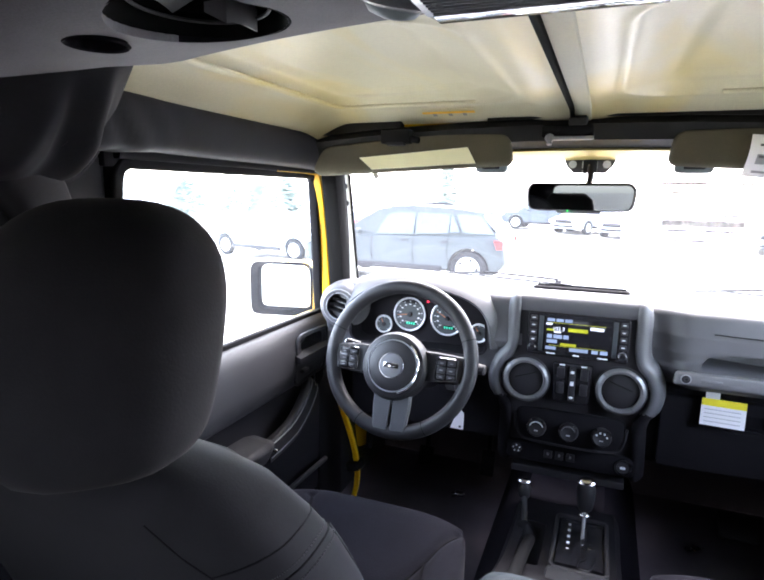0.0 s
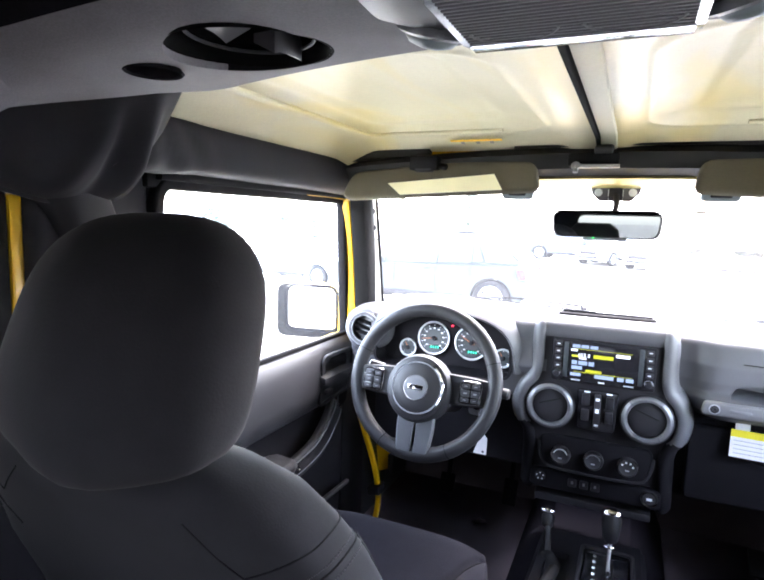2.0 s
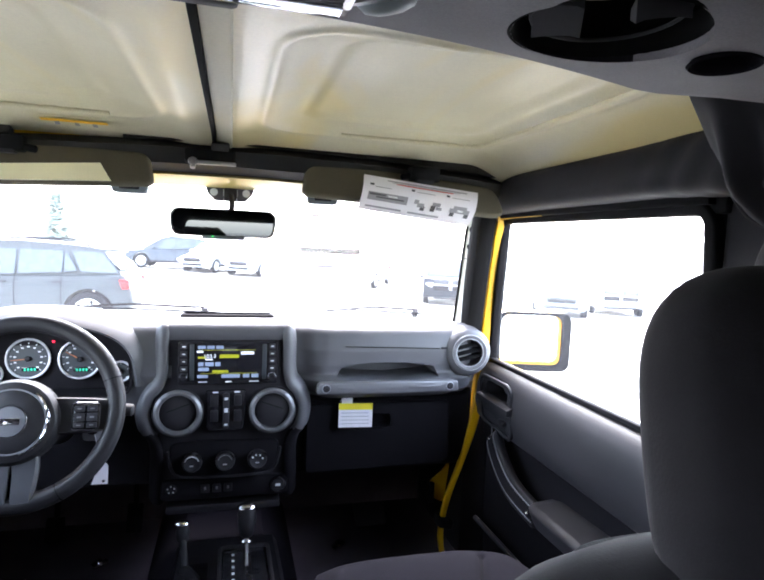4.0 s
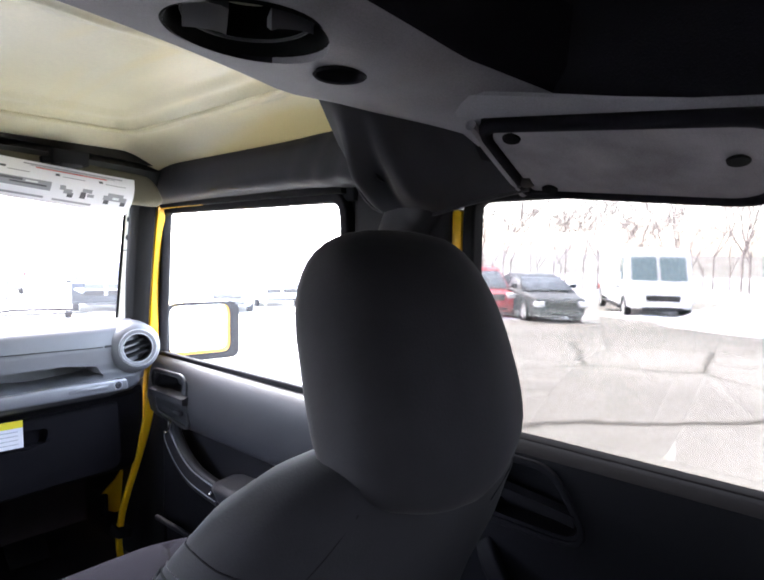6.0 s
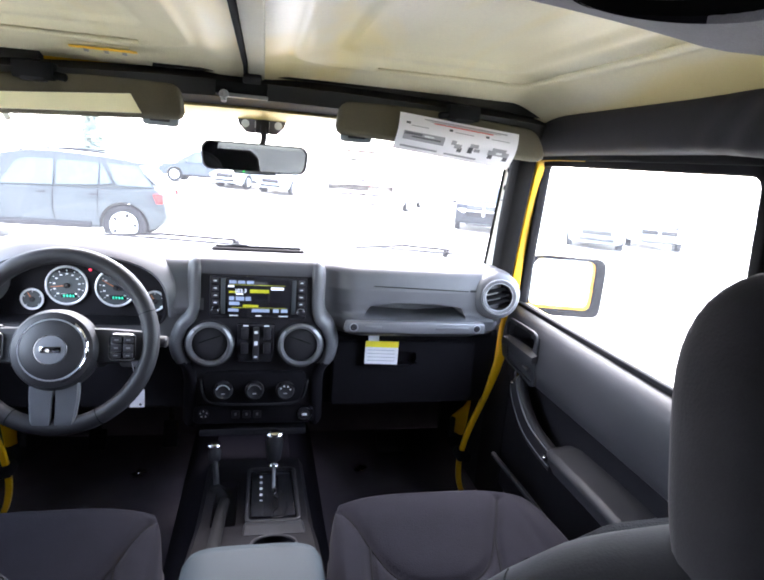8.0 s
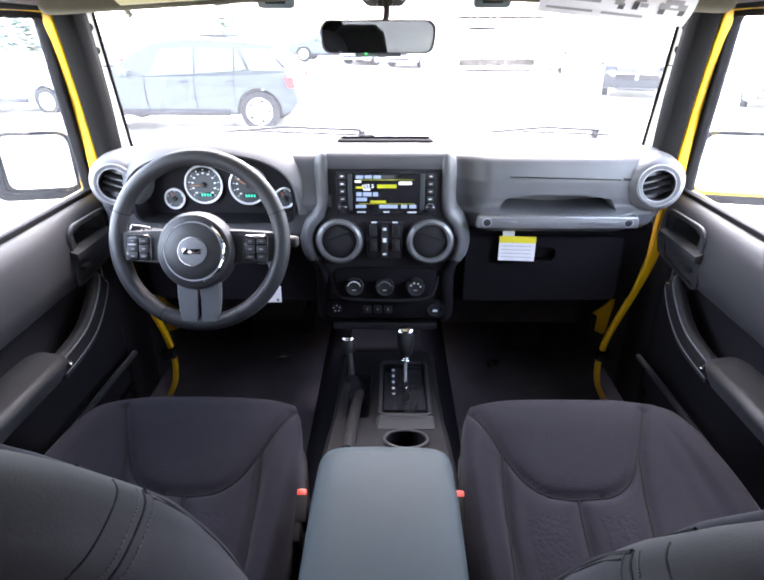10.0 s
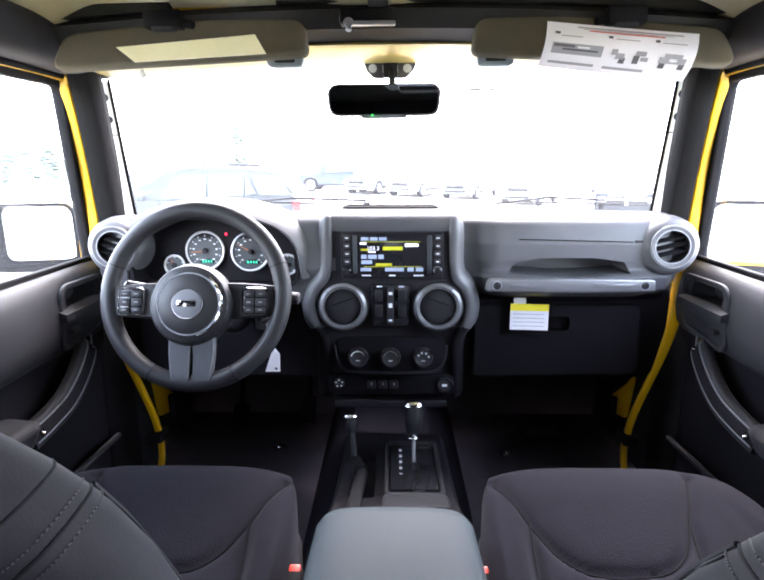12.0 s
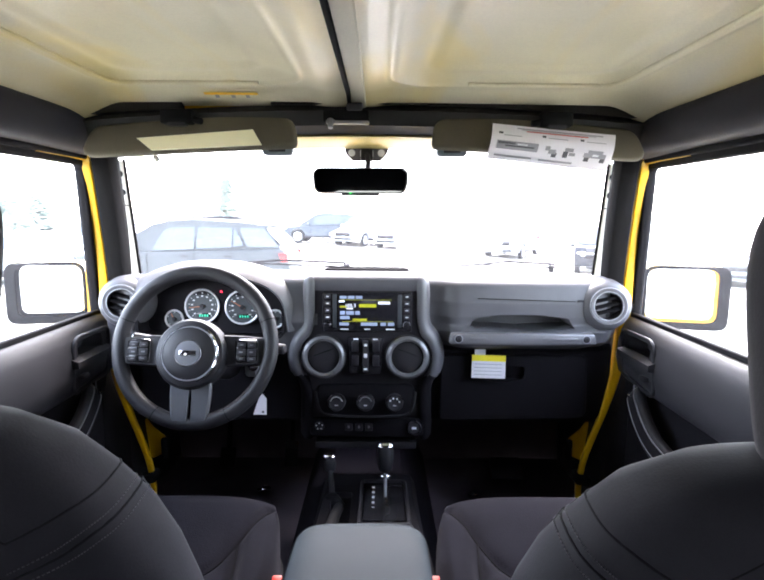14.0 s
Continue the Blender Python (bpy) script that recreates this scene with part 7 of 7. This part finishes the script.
        for sy in (-1, 1):
            for a, b in cuts:
                def yy(z):
                    return sy * (W / 2 - 0.055 - 0.20 * (z - 1.0) / (h - 1.0) + 0.004)
                zt, zb = h - 0.12, 1.06 if kind != "sedan" else 1.0
                lean = 0.22 if (b > L / 2 - 1.7) else 0.05
                quad = [(a, zb), (b, zb), (b - lean, zt - (0.05 if lean > 0.1 else 0)), (a + 0.10, zt)]
                if kind == "suv":
                    r0 = -L / 2
                    zt = h - 0.15
                    quad = {0: [(r0 + 0.25, 1.11), (r0 + 0.84, 1.12), (r0 + 0.90, 1.16), (r0 + 1.05, zt - 0.01), (r0 + 0.54, zt - 0.02)],
                            1: [(r0 + 0.95, 1.145), (r0 + 1.17, 1.115), (r0 + 1.17, zt - 0.015), (r0 + 1.13, zt - 0.05)],
                            2: [(r0 + 1.20, 1.11), (r0 + 1.92, 1.07), (r0 + 1.92, zt), (r0 + 1.20, zt - 0.01)],
                            3: [(r0 + 1.98, 1.065), (r0 + 2.86, 1.03), (r0 + 2.62, zt - 0.06), (r0 + 2.45, zt), (r0 + 1.98, zt)]}[cuts.index((a, b))]
                part("side_window", loft([[(px, yy(pz) * (0.97 if kind != "pickup" else 1) * (1 - 0.20 * step(L / 2 - 0.75, L / 2 + 0.05, abs(px)) ** 1.5 if kind != "pickup" else 1) + sy * d, pz) for px, pz in quad] for d in (-0.03, 0.006)]), CARGLASS, ob)
            if kind == "suv":
                for px in (-L / 2 + 1.18, -L / 2 + 1.95, -L / 2 + 2.92):
                    part("door_gap", tube([(px, sy * (W / 2 - 0.03), 1.04), (px + 0.01, sy * (W / 2 + 0.001), 0.85), (px + 0.01, sy * (W / 2 + 0.001), 0.60), (px - 0.02, sy * (W / 2 - 0.03), 0.42)], 0.007, 4), RUBBER, ob)
        (fx0, fz0), (fx1, fz1) = roof[-1], roof[-2]
        part("windscreen", loft([[(fx0 + d, sy * (W / 2 - 0.16), fz0 + 0.04) for sy in (-1, 1)] + [(fx1 + d + 0.02, sy * (W / 2 - 0.27), fz1 - 0.02) for sy in (1, -1)] for d in (0.0, 0.016)]), CARGLASS, ob)
        (bx0, bz0), (bx1, bz1) = (roof[1], roof[2]) if kind == "suv" else (roof[0], roof[1])
        part("rear_window", loft([[(bx0 - d, sy * (W / 2 - 0.2), bz0 + 0.08) for sy in (-1, 1)] + [(bx1 - d, sy * (W / 2 - 0.27), bz1 - 0.06) for sy in (1, -1)] for d in (0.0, 0.02)]), CARGLASS, ob)
        if kind == "suv":
            for sy in (-1, 1):
                part("roof_rack", tube([(-L / 2 + dx, sy * (W / 2 - 0.34), h + dz) for dx, dz in ((0.75, -0.09), (0.90, 0.015), (1.5, 0.045), (2.2, 0.045), (2.45, 0.02), (2.6, -0.03))], 0.016, 6), PLASTIC, ob)
    else:
        for sy in (-1, 1):
            part("side_window", box((L / 2 - 1.35, sy * W / 2, h - 0.73), (0.60, 0.02, 0.80), 0.02), VANGLASS, ob)
        for sy in (-1, 1):
            part("windscreen", box((L / 2 - 0.66, sy * 0.46, h - 0.73), (0.04, 0.80, 0.88), 0.03, rot=(0, -22, 0)), VANGLASS, ob)
    for a in wx:
        for sy in (-1, 1):
            w = part("wheel", lathe([(wr_ - 0.11, -0.1), (wr_ - 0.02, -0.1), (wr_, -0.07), (wr_, 0.07), (wr_ - 0.02, 0.1), (wr_ - 0.11, 0.1), (wr_ - 0.12, 0.05)], facing((a, sy * (W / 2 - 0.11), wr_), (0, sy, 0)), 28), TYRE, ob)
            hubm = facing((a, sy * (W / 2 - 0.045), wr_), (0, sy, 0))
            part("rim", lathe([(wr_ - 0.125, 0.0), (wr_ - 0.125, 0.03), (wr_ - 0.14, 0.032), (wr_ - 0.15, 0.012), (0.001, 0.012)], hubm, 24), RIMM, w)
            for q in range(5):
                part("spoke_gap", moved(box(((wr_ - 0.17) * math.cos(q * 1.2566), (wr_ - 0.17) * math.sin(q * 1.2566), 0.013), (0.10, 0.055, 0.004), 0.001, rot=(0, 0, 72 * q)), hubm), TYRE, w)
    for sy in (-1, 1):
        zl = {"suv": 0.92, "pickup": 0.95, "van": 0.8}.get(kind, 0.72)
        part("headlight", box((L / 2 - 0.10, sy * (W / 2 - 0.22), zl - 0.08), (0.22, 0.34, 0.16), 0.05, rot=(0, 12, sy * 18)), HEADL, ob)
        if kind == "suv":
            part("tail_light", loft([[(-L / 2 + dx, sy * (W / 2 - 0.25 + dy), z) for dx, dy in ((0.05 + (1.0 - z) * 0.1, 0.05), (0.05, 0.13), (0.13, 0.195), (0.22 - (1.0 - z) * 0.35, 0.212), (0.2, 0.05))] for z in (0.82, 0.86, 0.96, 0.99)]), TAIL, ob)
        else:
            part("tail_light", box((-L / 2 + 0.06, sy * (W / 2 - 0.10), zl + 0.02), (0.20, 0.16, 0.22), 0.03), TAIL, ob)
        part("door_mirror", box((L / 2 - 1.55, sy * (W / 2 + 0.08), 1.08), (0.12, 0.18, 0.13), 0.03), paint_, ob)
        for dx in ((0.25, 1.25) if kind in ("suv", "sedan") else (1.0,)):
            part("door_handle", box(((-L / 2 + (1.25 if dx < 1 else 2.15) if kind == "suv" else L / 2 - 1.9 - dx), sy * (W / 2 + 0.005), 0.93), (0.16, 0.03, 0.03), 0.01), PLASTIC if kind == "suv" else paint_, ob)
        part("lower_trim", box((0, sy * (W / 2 - 0.01), 0.36), (L - 2.6, 0.06, 0.12), 0.02), PLASTIC, ob)
    tall = kind == "pickup"
    gr = part("grille", box((L / 2 - 0.015, 0, 0.66 if kind == "sedan" else 0.88 if tall else 0.78), (0.06, W * (0.62 if tall else 0.5), 0.40 if tall else 0.2), 0.03), GLOSS, ob)
    if tall:
        part("crossbar", box((L / 2 + 0.012, 0, 0.88), (0.03, W * 0.60, 0.05), 0.01), RIMM, gr)
        part("crossbar", box((L / 2 + 0.012, 0, 0.88), (0.026, 0.10, 0.36), 0.01), RIMM, gr)
    part("bumper_slot", box((L / 2 - 0.02, 0, 0.42), (0.06, W * 0.6, 0.10), 0.02), GLOSS, ob)
    ob.matrix_world = pose(x, y, gz(x, y), 0, 0, yaw)
    return ob


GREY_BLUE = mat("car_paint_grey_blue", (0.058, 0.066, 0.067), 0.5, coat=0.0, spec=0.25, var=0.05, scale=3)
BLACKP = paint("black", (0.022, 0.024, 0.028))
WHITEP = paint("white", (0.36, 0.38, 0.40))
SILVERP = paint("silver", (0.16, 0.18, 0.20))
REDP = paint("red", (0.45, 0.015, 0.03))
BLUEP = paint("dark_blue", (0.03, 0.045, 0.08))
car("grey-blue compact SUV parked side-on with roof rack", -4.16, 11.25, 178, GREY_BLUE, 4.77, 1.84, 1.66, "suv")
car("dark SUV parked across the lot", -3.1, 31.5, 172, paint("slate", (0.05, 0.062, 0.072)), 4.6, 1.85, 1.70, "suv")
car("white hatchback parked in the far row", -0.9, 30.2, 242, WHITEP, 4.3, 1.78, 1.50, "sedan")
car("white saloon parked in the far row", 1.4, 29.6, 242, WHITEP, 4.6, 1.8, 1.46, "sedan")
car("pale silver saloon parked in the far row", 4.1, 29.0, 242, SILVERP, 4.6, 1.8, 1.46, "sedan")
car("white SUV parked in the far row", 6.8, 27.4, 242, WHITEP, 4.6, 1.84, 1.66, "suv")
car("black pickup truck seen head-on", 8.7, 20.6, 250, BLACKP, 5.7, 2.0, 1.78, "pickup")
car("white saloon parked beyond the driver's window", -10.5, 15.5, 170, WHITEP, 4.7, 1.8, 1.48, "sedan")
car("silver SUV parked beyond the driver's window", -12.5, 24.0, 165, SILVERP, 4.6, 1.84, 1.68, "suv")
car("white pickup truck parked beyond the passenger's window", 15.3, 19.4, 246, WHITEP, 5.7, 2.0, 1.9, "pickup")
car("silver saloon parked beyond the passenger's window", 11.6, 17.0, 240, SILVERP, 4.6, 1.8, 1.46, "sedan")
car("red SUV parked at the snow edge", 17.1, 9.5, 222, REDP, 4.5, 1.82, 1.68, "suv")
car("black saloon parked facing the lot beside the red SUV", 17.1, 7.3, 226, BLACKP, 4.5, 1.76, 1.44, "sedan")
car("white step van parked behind the snow bank", 22.4, 5.63, 210, paint("bright_white", (0.78, 0.79, 0.80)), 6.0, 2.1, 2.45, "van")
car("dark blue pickup truck in front of the garage", -52.0, 21.2, 300, BLUEP, 5.6, 2.0, 1.88, "pickup")
car("dark pickup truck by the workshop wall", -54.0, 37.0, 310, BLACKP, 5.6, 2.0, 1.88, "pickup")
car("pale small car beside the office door", -54.0, 27.0, 310, WHITEP, 3.9, 1.7, 1.5, "sedan")

# snow banks
def bank(x, y, a, b, h, seed, label):
    b_ = bmesh.new()
    n, k = 40, 10
    c = b_.verts.new((0, 0, h))
    rows = []
    for i in range(1, k + 1):
        r = i / k
        row = []
        for j in range(n):
            t = 2 * math.pi * j / n
            q = 1 + 0.25 * noise.noise(Vector((math.cos(t) * 2 + seed, math.sin(t) * 2, 0)))
            px, py = a * r * q * math.cos(t), b * r * q * math.sin(t)
            pz = h * (1 - r * r) ** 1.2 * (1 + 0.7 * noise.noise(Vector((px * 0.7 + seed, py * 0.7, 3)))) - 0.08 * r
            row.append(b_.verts.new((px, py, gz(x + px, y + py) - gz(x, y) + pz)))
        rows.append(row)
    for j in range(n):
        b_.faces.new((c, rows[0][j], rows[0][(j + 1) % n]))
        for r0, r1 in zip(rows, rows[1:]):
            b_.faces.new((r0[j], r1[j], r1[(j + 1) % n], r0[(j + 1) % n]))
    bmesh.ops.translate(b_, vec=(x, y, gz(x, y)), verts=b_.verts)
    solo("snow_bank", b_, SNOW, label, "snow", "stuff", at=(x, y, gz(x, y)), angle=80)


bank(20.0, 0.6, 5.0, 3.4, 0.8, 1, "white heap of ploughed snow at the lot's edge")
bank(21.5, 4.6, 4.5, 3.0, 0.12, 5, "low white snow strip round the step van")
bank(17.6, 8.6, 4.0, 4.5, 0.10, 9, "thin white snow patch under the parked cars")

bank(75.0, 22.0, 52.0, 60.0, 0.25, 3, "broad snow-covered field beyond the lot")

# service building
SIDING = mat("white_siding", (0.60, 0.62, 0.64), 0.6, var=0.05, scale=0.6)
OFFICE = mat("grey_block", (0.20, 0.21, 0.22), 0.8, var=0.08, scale=1.5)
bld = thing("service_building", (0, 0, 0), "long white metal workshop with a glazed garage door", "building")
BM = pose(-62.0, 28.0, gz(-62, 24) - 0.05, 0, 0, 62)
# local x runs along the front, local -y looks at the lot


def bpart(name, bm_, m, parent, label=""):
    return part(name, moved(bm_, BM), m, parent, label)


wall = cut(box((0, 4, 2.7), (60, 8, 5.4), 0.05), box((-8.3, 0, 1.75), (4.6, 1.0, 3.5), 0), box((-21.5, 0, 1.8), (4.0, 1.0, 3.6), 0))
bpart("wall", wall, SIDING, bld)
bpart("roof", box((0, 4, 5.5), (60.6, 8.6, 0.22), 0.04), OFFICE, bld)
for i in range(60):
    if not (-11 < -30 + i < -5):
        bpart("rib", box((-29.5 + i, -0.02, 2.7), (0.06, 0.06, 5.3), 0), SIDING, bld)
gd = bpart("garage_door", box((-8.3, 0.15, 1.75), (4.6, 0.06, 3.5), 0.01), SIDING, bld)
for i in range(5):
    for j in range(5):
        bpart("pane", box((-8.3 - 1.84 + i * 0.92, 0.10, 0.35 + j * 0.7), (0.80, 0.06, 0.58), 0.02), CARGLASS, gd)
bpart("garage_door", box((-21.5, 0.2, 1.8), (4.0, 0.06, 3.6), 0.01), OFFICE, bld)
of = bpart("office", box((-3.2, -1.1, 1.35), (5.2, 2.2, 2.7), 0.03), OFFICE, bld)
bpart("office_roof", box((-3.2, -1.2, 2.78), (5.6, 2.6, 0.16), 0.03), SIDING, bld)
dr = bpart("door", box((-3.6, -2.22, 1.05), (1.15, 0.06, 2.1), 0.02), SIDING, bld)
bpart("door_pane", box((-3.6, -2.26, 1.15), (0.75, 0.03, 1.6), 0.01), CARGLASS, dr)
bpart("gutter", box((8, -0.1, 3.6), (22, 0.12, 0.12), 0.02), OFFICE, bld)
for x in (4.5, 10.0):
    bpart("wall_lamp", box((x, -0.12, 2.3), (0.4, 0.25, 0.25), 0.04), INK, bld)
bl2 = thing("storage_building", (0, 0, 0), "lower white metal shed with a grey roller door", "building")
B2 = pose(-50.0, 5.0, gz(-50, 1) - 0.05, 0, 0, 62)
part("wall", moved(box((0, 4, 2.1), (16, 8, 4.2), 0.05), B2), SIDING, bl2)
part("roof", moved(box((0, 4, 4.27), (16.4, 8.4, 0.16), 0.03), B2), OFFICE, bl2)
part("roller_door", moved(box((2.0, -0.02, 1.7), (3.6, 0.08, 3.4), 0.01), B2), OFFICE, bl2)

# trees
# Bark and needles are paled: distant haze and glare set into the colours.
BARK = mat("bark", (0.36, 0.31, 0.29), 0.95, var=0.25, scale=3, bump=0.6, grain=20)
NEEDLES = mat("hazed_needles", (0.36, 0.43, 0.37), 0.9, var=0.3, scale=1.2)


def bare_tree(name, h, seed):
    rnd = random.Random(seed)
    segs = []

    def grow(p, d, ln, r, lvl):
        q = p + d * ln
        segs.append((p, q, r, r * 0.68))
        if lvl == 0:
            return
        for k in range(rnd.choice((2, 3, 3)) if lvl > 1 else 3):
            ax = Vector((rnd.uniform(-1, 1), rnd.uniform(-1, 1), rnd.uniform(-0.2, 0.6)))
            nd = (d * 0.9 + ax * 0.62).normalized()
            grow(p.lerp(q, rnd.uniform(0.6, 1.0)), nd, ln * rnd.uniform(0.6, 0.82), r * 0.62, lvl - 1)
    grow(Vector((0, 0, 0)), Vector((0, 0, 1)), h * 0.27, h * 0.0085, 6)
    b = bmesh.new()
    for p, q, r0, r1 in segs:
        d = (q - p).normalized()
        a = d.orthogonal().normalized()
        c = d.cross(a)
        n = 5 if r0 > 0.04 else 3
        ra = [b.verts.new(p + (a * math.cos(2 * math.pi * i / n) + c * math.sin(2 * math.pi * i / n)) * max(r0, 0.008)) for i in range(n)]
        rb = [b.verts.new(q + (a * math.cos(2 * math.pi * i / n) + c * math.sin(2 * math.pi * i / n)) * max(r1, 0.006)) for i in range(n)]
        for i in range(n):
            b.faces.new((ra[i], ra[(i + 1) % n], rb[(i + 1) % n], rb[i]))
    me = bpy.data.meshes.new(name)
    b.to_mesh(me)
    b.free()
    finish(me, BARK, 60)
    return me


bare = [bare_tree("bare_tree_limbs", 9.0, k) for k in range(4)]
rnd = random.Random(7)
for i in range(52):
    ang = radians(-10 + i * 1.1 + rnd.uniform(-0.8, 0.8))
    dist = rnd.uniform(48, 66)
    x, y = dist * math.cos(ang), dist * math.sin(ang)
    t = thing("bare_tree", (0, 0, 0), "leafless grey-brown winter tree", "tree", "bare trees")
    o = new("trunk_and_limbs", bare[i % 4])
    o.parent = t
    sc = rnd.uniform(1.0, 1.7)
    t.matrix_world = Matrix.Translation((x, y, gz(x, y) - 0.1)) @ pose(0, 0, 0, 0, 0, rnd.uniform(0, 360)) @ Matrix.Diagonal((sc, sc, sc, 1))


def conifer_mesh(seed, h):
    rnd = random.Random(seed)
    b = bmesh.new()
    for i in range(1700):
        z = h * (0.08 + 0.92 * rnd.random() ** 1.25)
        r = (h * 0.27 * (1 - z / h) ** 0.7 + 0.12) * rnd.uniform(0.35, 1.05)
        t = rnd.uniform(0, 2 * math.pi)
        c = Vector((r * math.cos(t), r * math.sin(t), z))
        out = Vector((math.cos(t), math.sin(t), -0.35)).normalized()
        sd = out.cross(Vector((0, 0, 1))).normalized()
        w, ln = rnd.uniform(0.16, 0.32), rnd.uniform(0.35, 0.75)
        p = [c - out * ln * 0.5, c + sd * w, c + out * ln * 0.6, c - sd * w]
        b.faces.new([b.verts.new(q + Vector((0, 0, rnd.uniform(-0.06, 0.06)))) for q in p])
    me = bpy.data.meshes.new("crown")
    b.to_mesh(me)
    b.free()
    finish(me, NEEDLES, 30)
    return me


trunk_b = lathe([(0.16, 0), (0.10, 3), (0.02, 7.4)], Matrix.Identity(4), 10)
trunk_me = bpy.data.meshes.new("trunk")
trunk_b.to_mesh(trunk_me)
trunk_b.free()
finish(trunk_me, BARK, 60)
crowns = [conifer_mesh(k, 7.8) for k in range(3)]
spots = [(-17.0, 62), (-58, 66), (-44, 60), (-47, 62), (-50, 58)] + [(-57 + i * 2.6 + rnd.uniform(-1, 1), 58 + rnd.uniform(-4, 8) - abs(i - 6) * 0.6) for i in range(10)]
for i, (x, y) in enumerate(spots):
    t = thing("conifer", (0, 0, 0), "conifer far across the lot, paled by haze in its colour", "tree", "conifers")
    for nm, me in (("trunk", trunk_me), ("crown", crowns[i % 3])):
        o = new(nm, me)
        o.parent = t
    sc = rnd.uniform(0.45, 0.8)
    wide = 1.2 if i < 5 else 2.1
    t.matrix_world = Matrix.Translation((x, y, gz(x, y) - 0.1)) @ pose(0, 0, 0, 0, 0, rnd.uniform(0, 360)) @ Matrix.Diagonal((sc * wide, sc * wide, sc, 1))


# running gear that carries the vehicle
for x in (-0.74, 0.74):
    for y in (1.45, -1.5):
        rw = thing("road_wheel", (x, y, gz(x, y)), "black tyre on a plain alloy rim under the vehicle", "wheel", "road wheels")
        cz = gz(x, y) + 0.40
        part("tyre", lathe([(0.25, -0.12), (0.38, -0.12), (0.40, -0.09), (0.40, 0.09), (0.38, 0.12), (0.25, 0.12), (0.24, 0.06)], facing((x, y, cz), (1, 0, 0)), 32), TYRE, rw)
        part("rim", lathe([(0.25, 0.02), (0.25, 0.10), (0.22, 0.10), (0.20, 0.04), (0.001, 0.05)], facing((x, y, cz), (1 if x > 0 else -1, 0, 0)), 28), RIMM, rw)
fr_ = thing("chassis", (0, 0, 0.34), "black steel chassis frame and axles under the cabin", "chassis")
for x in (-0.4, 0.4):
    part("rail", box((x, -0.1, 0.41), (0.07, 4.0, 0.12), 0.01), RUBBER, fr_)
for y in (1.45, -1.5):
    part("axle", cyl((-0.70, y, gz(0, y) + 0.40), (0.70, y, gz(0, y) + 0.40), 0.05, 16), RUBBER, fr_)
for s in (-1, 1):
    solo("fender", join(box((s * 0.72, 1.45, 0.86), (0.30, 1.05, 0.05), 0.02), box((s * 0.64, 1.40, 0.82), (0.04, 1.0, 0.40), 0.01)), PLASTIC, "black fender over the front wheel", "fender", at=(s * 0.72, 1.45, 0.65), group="fenders")
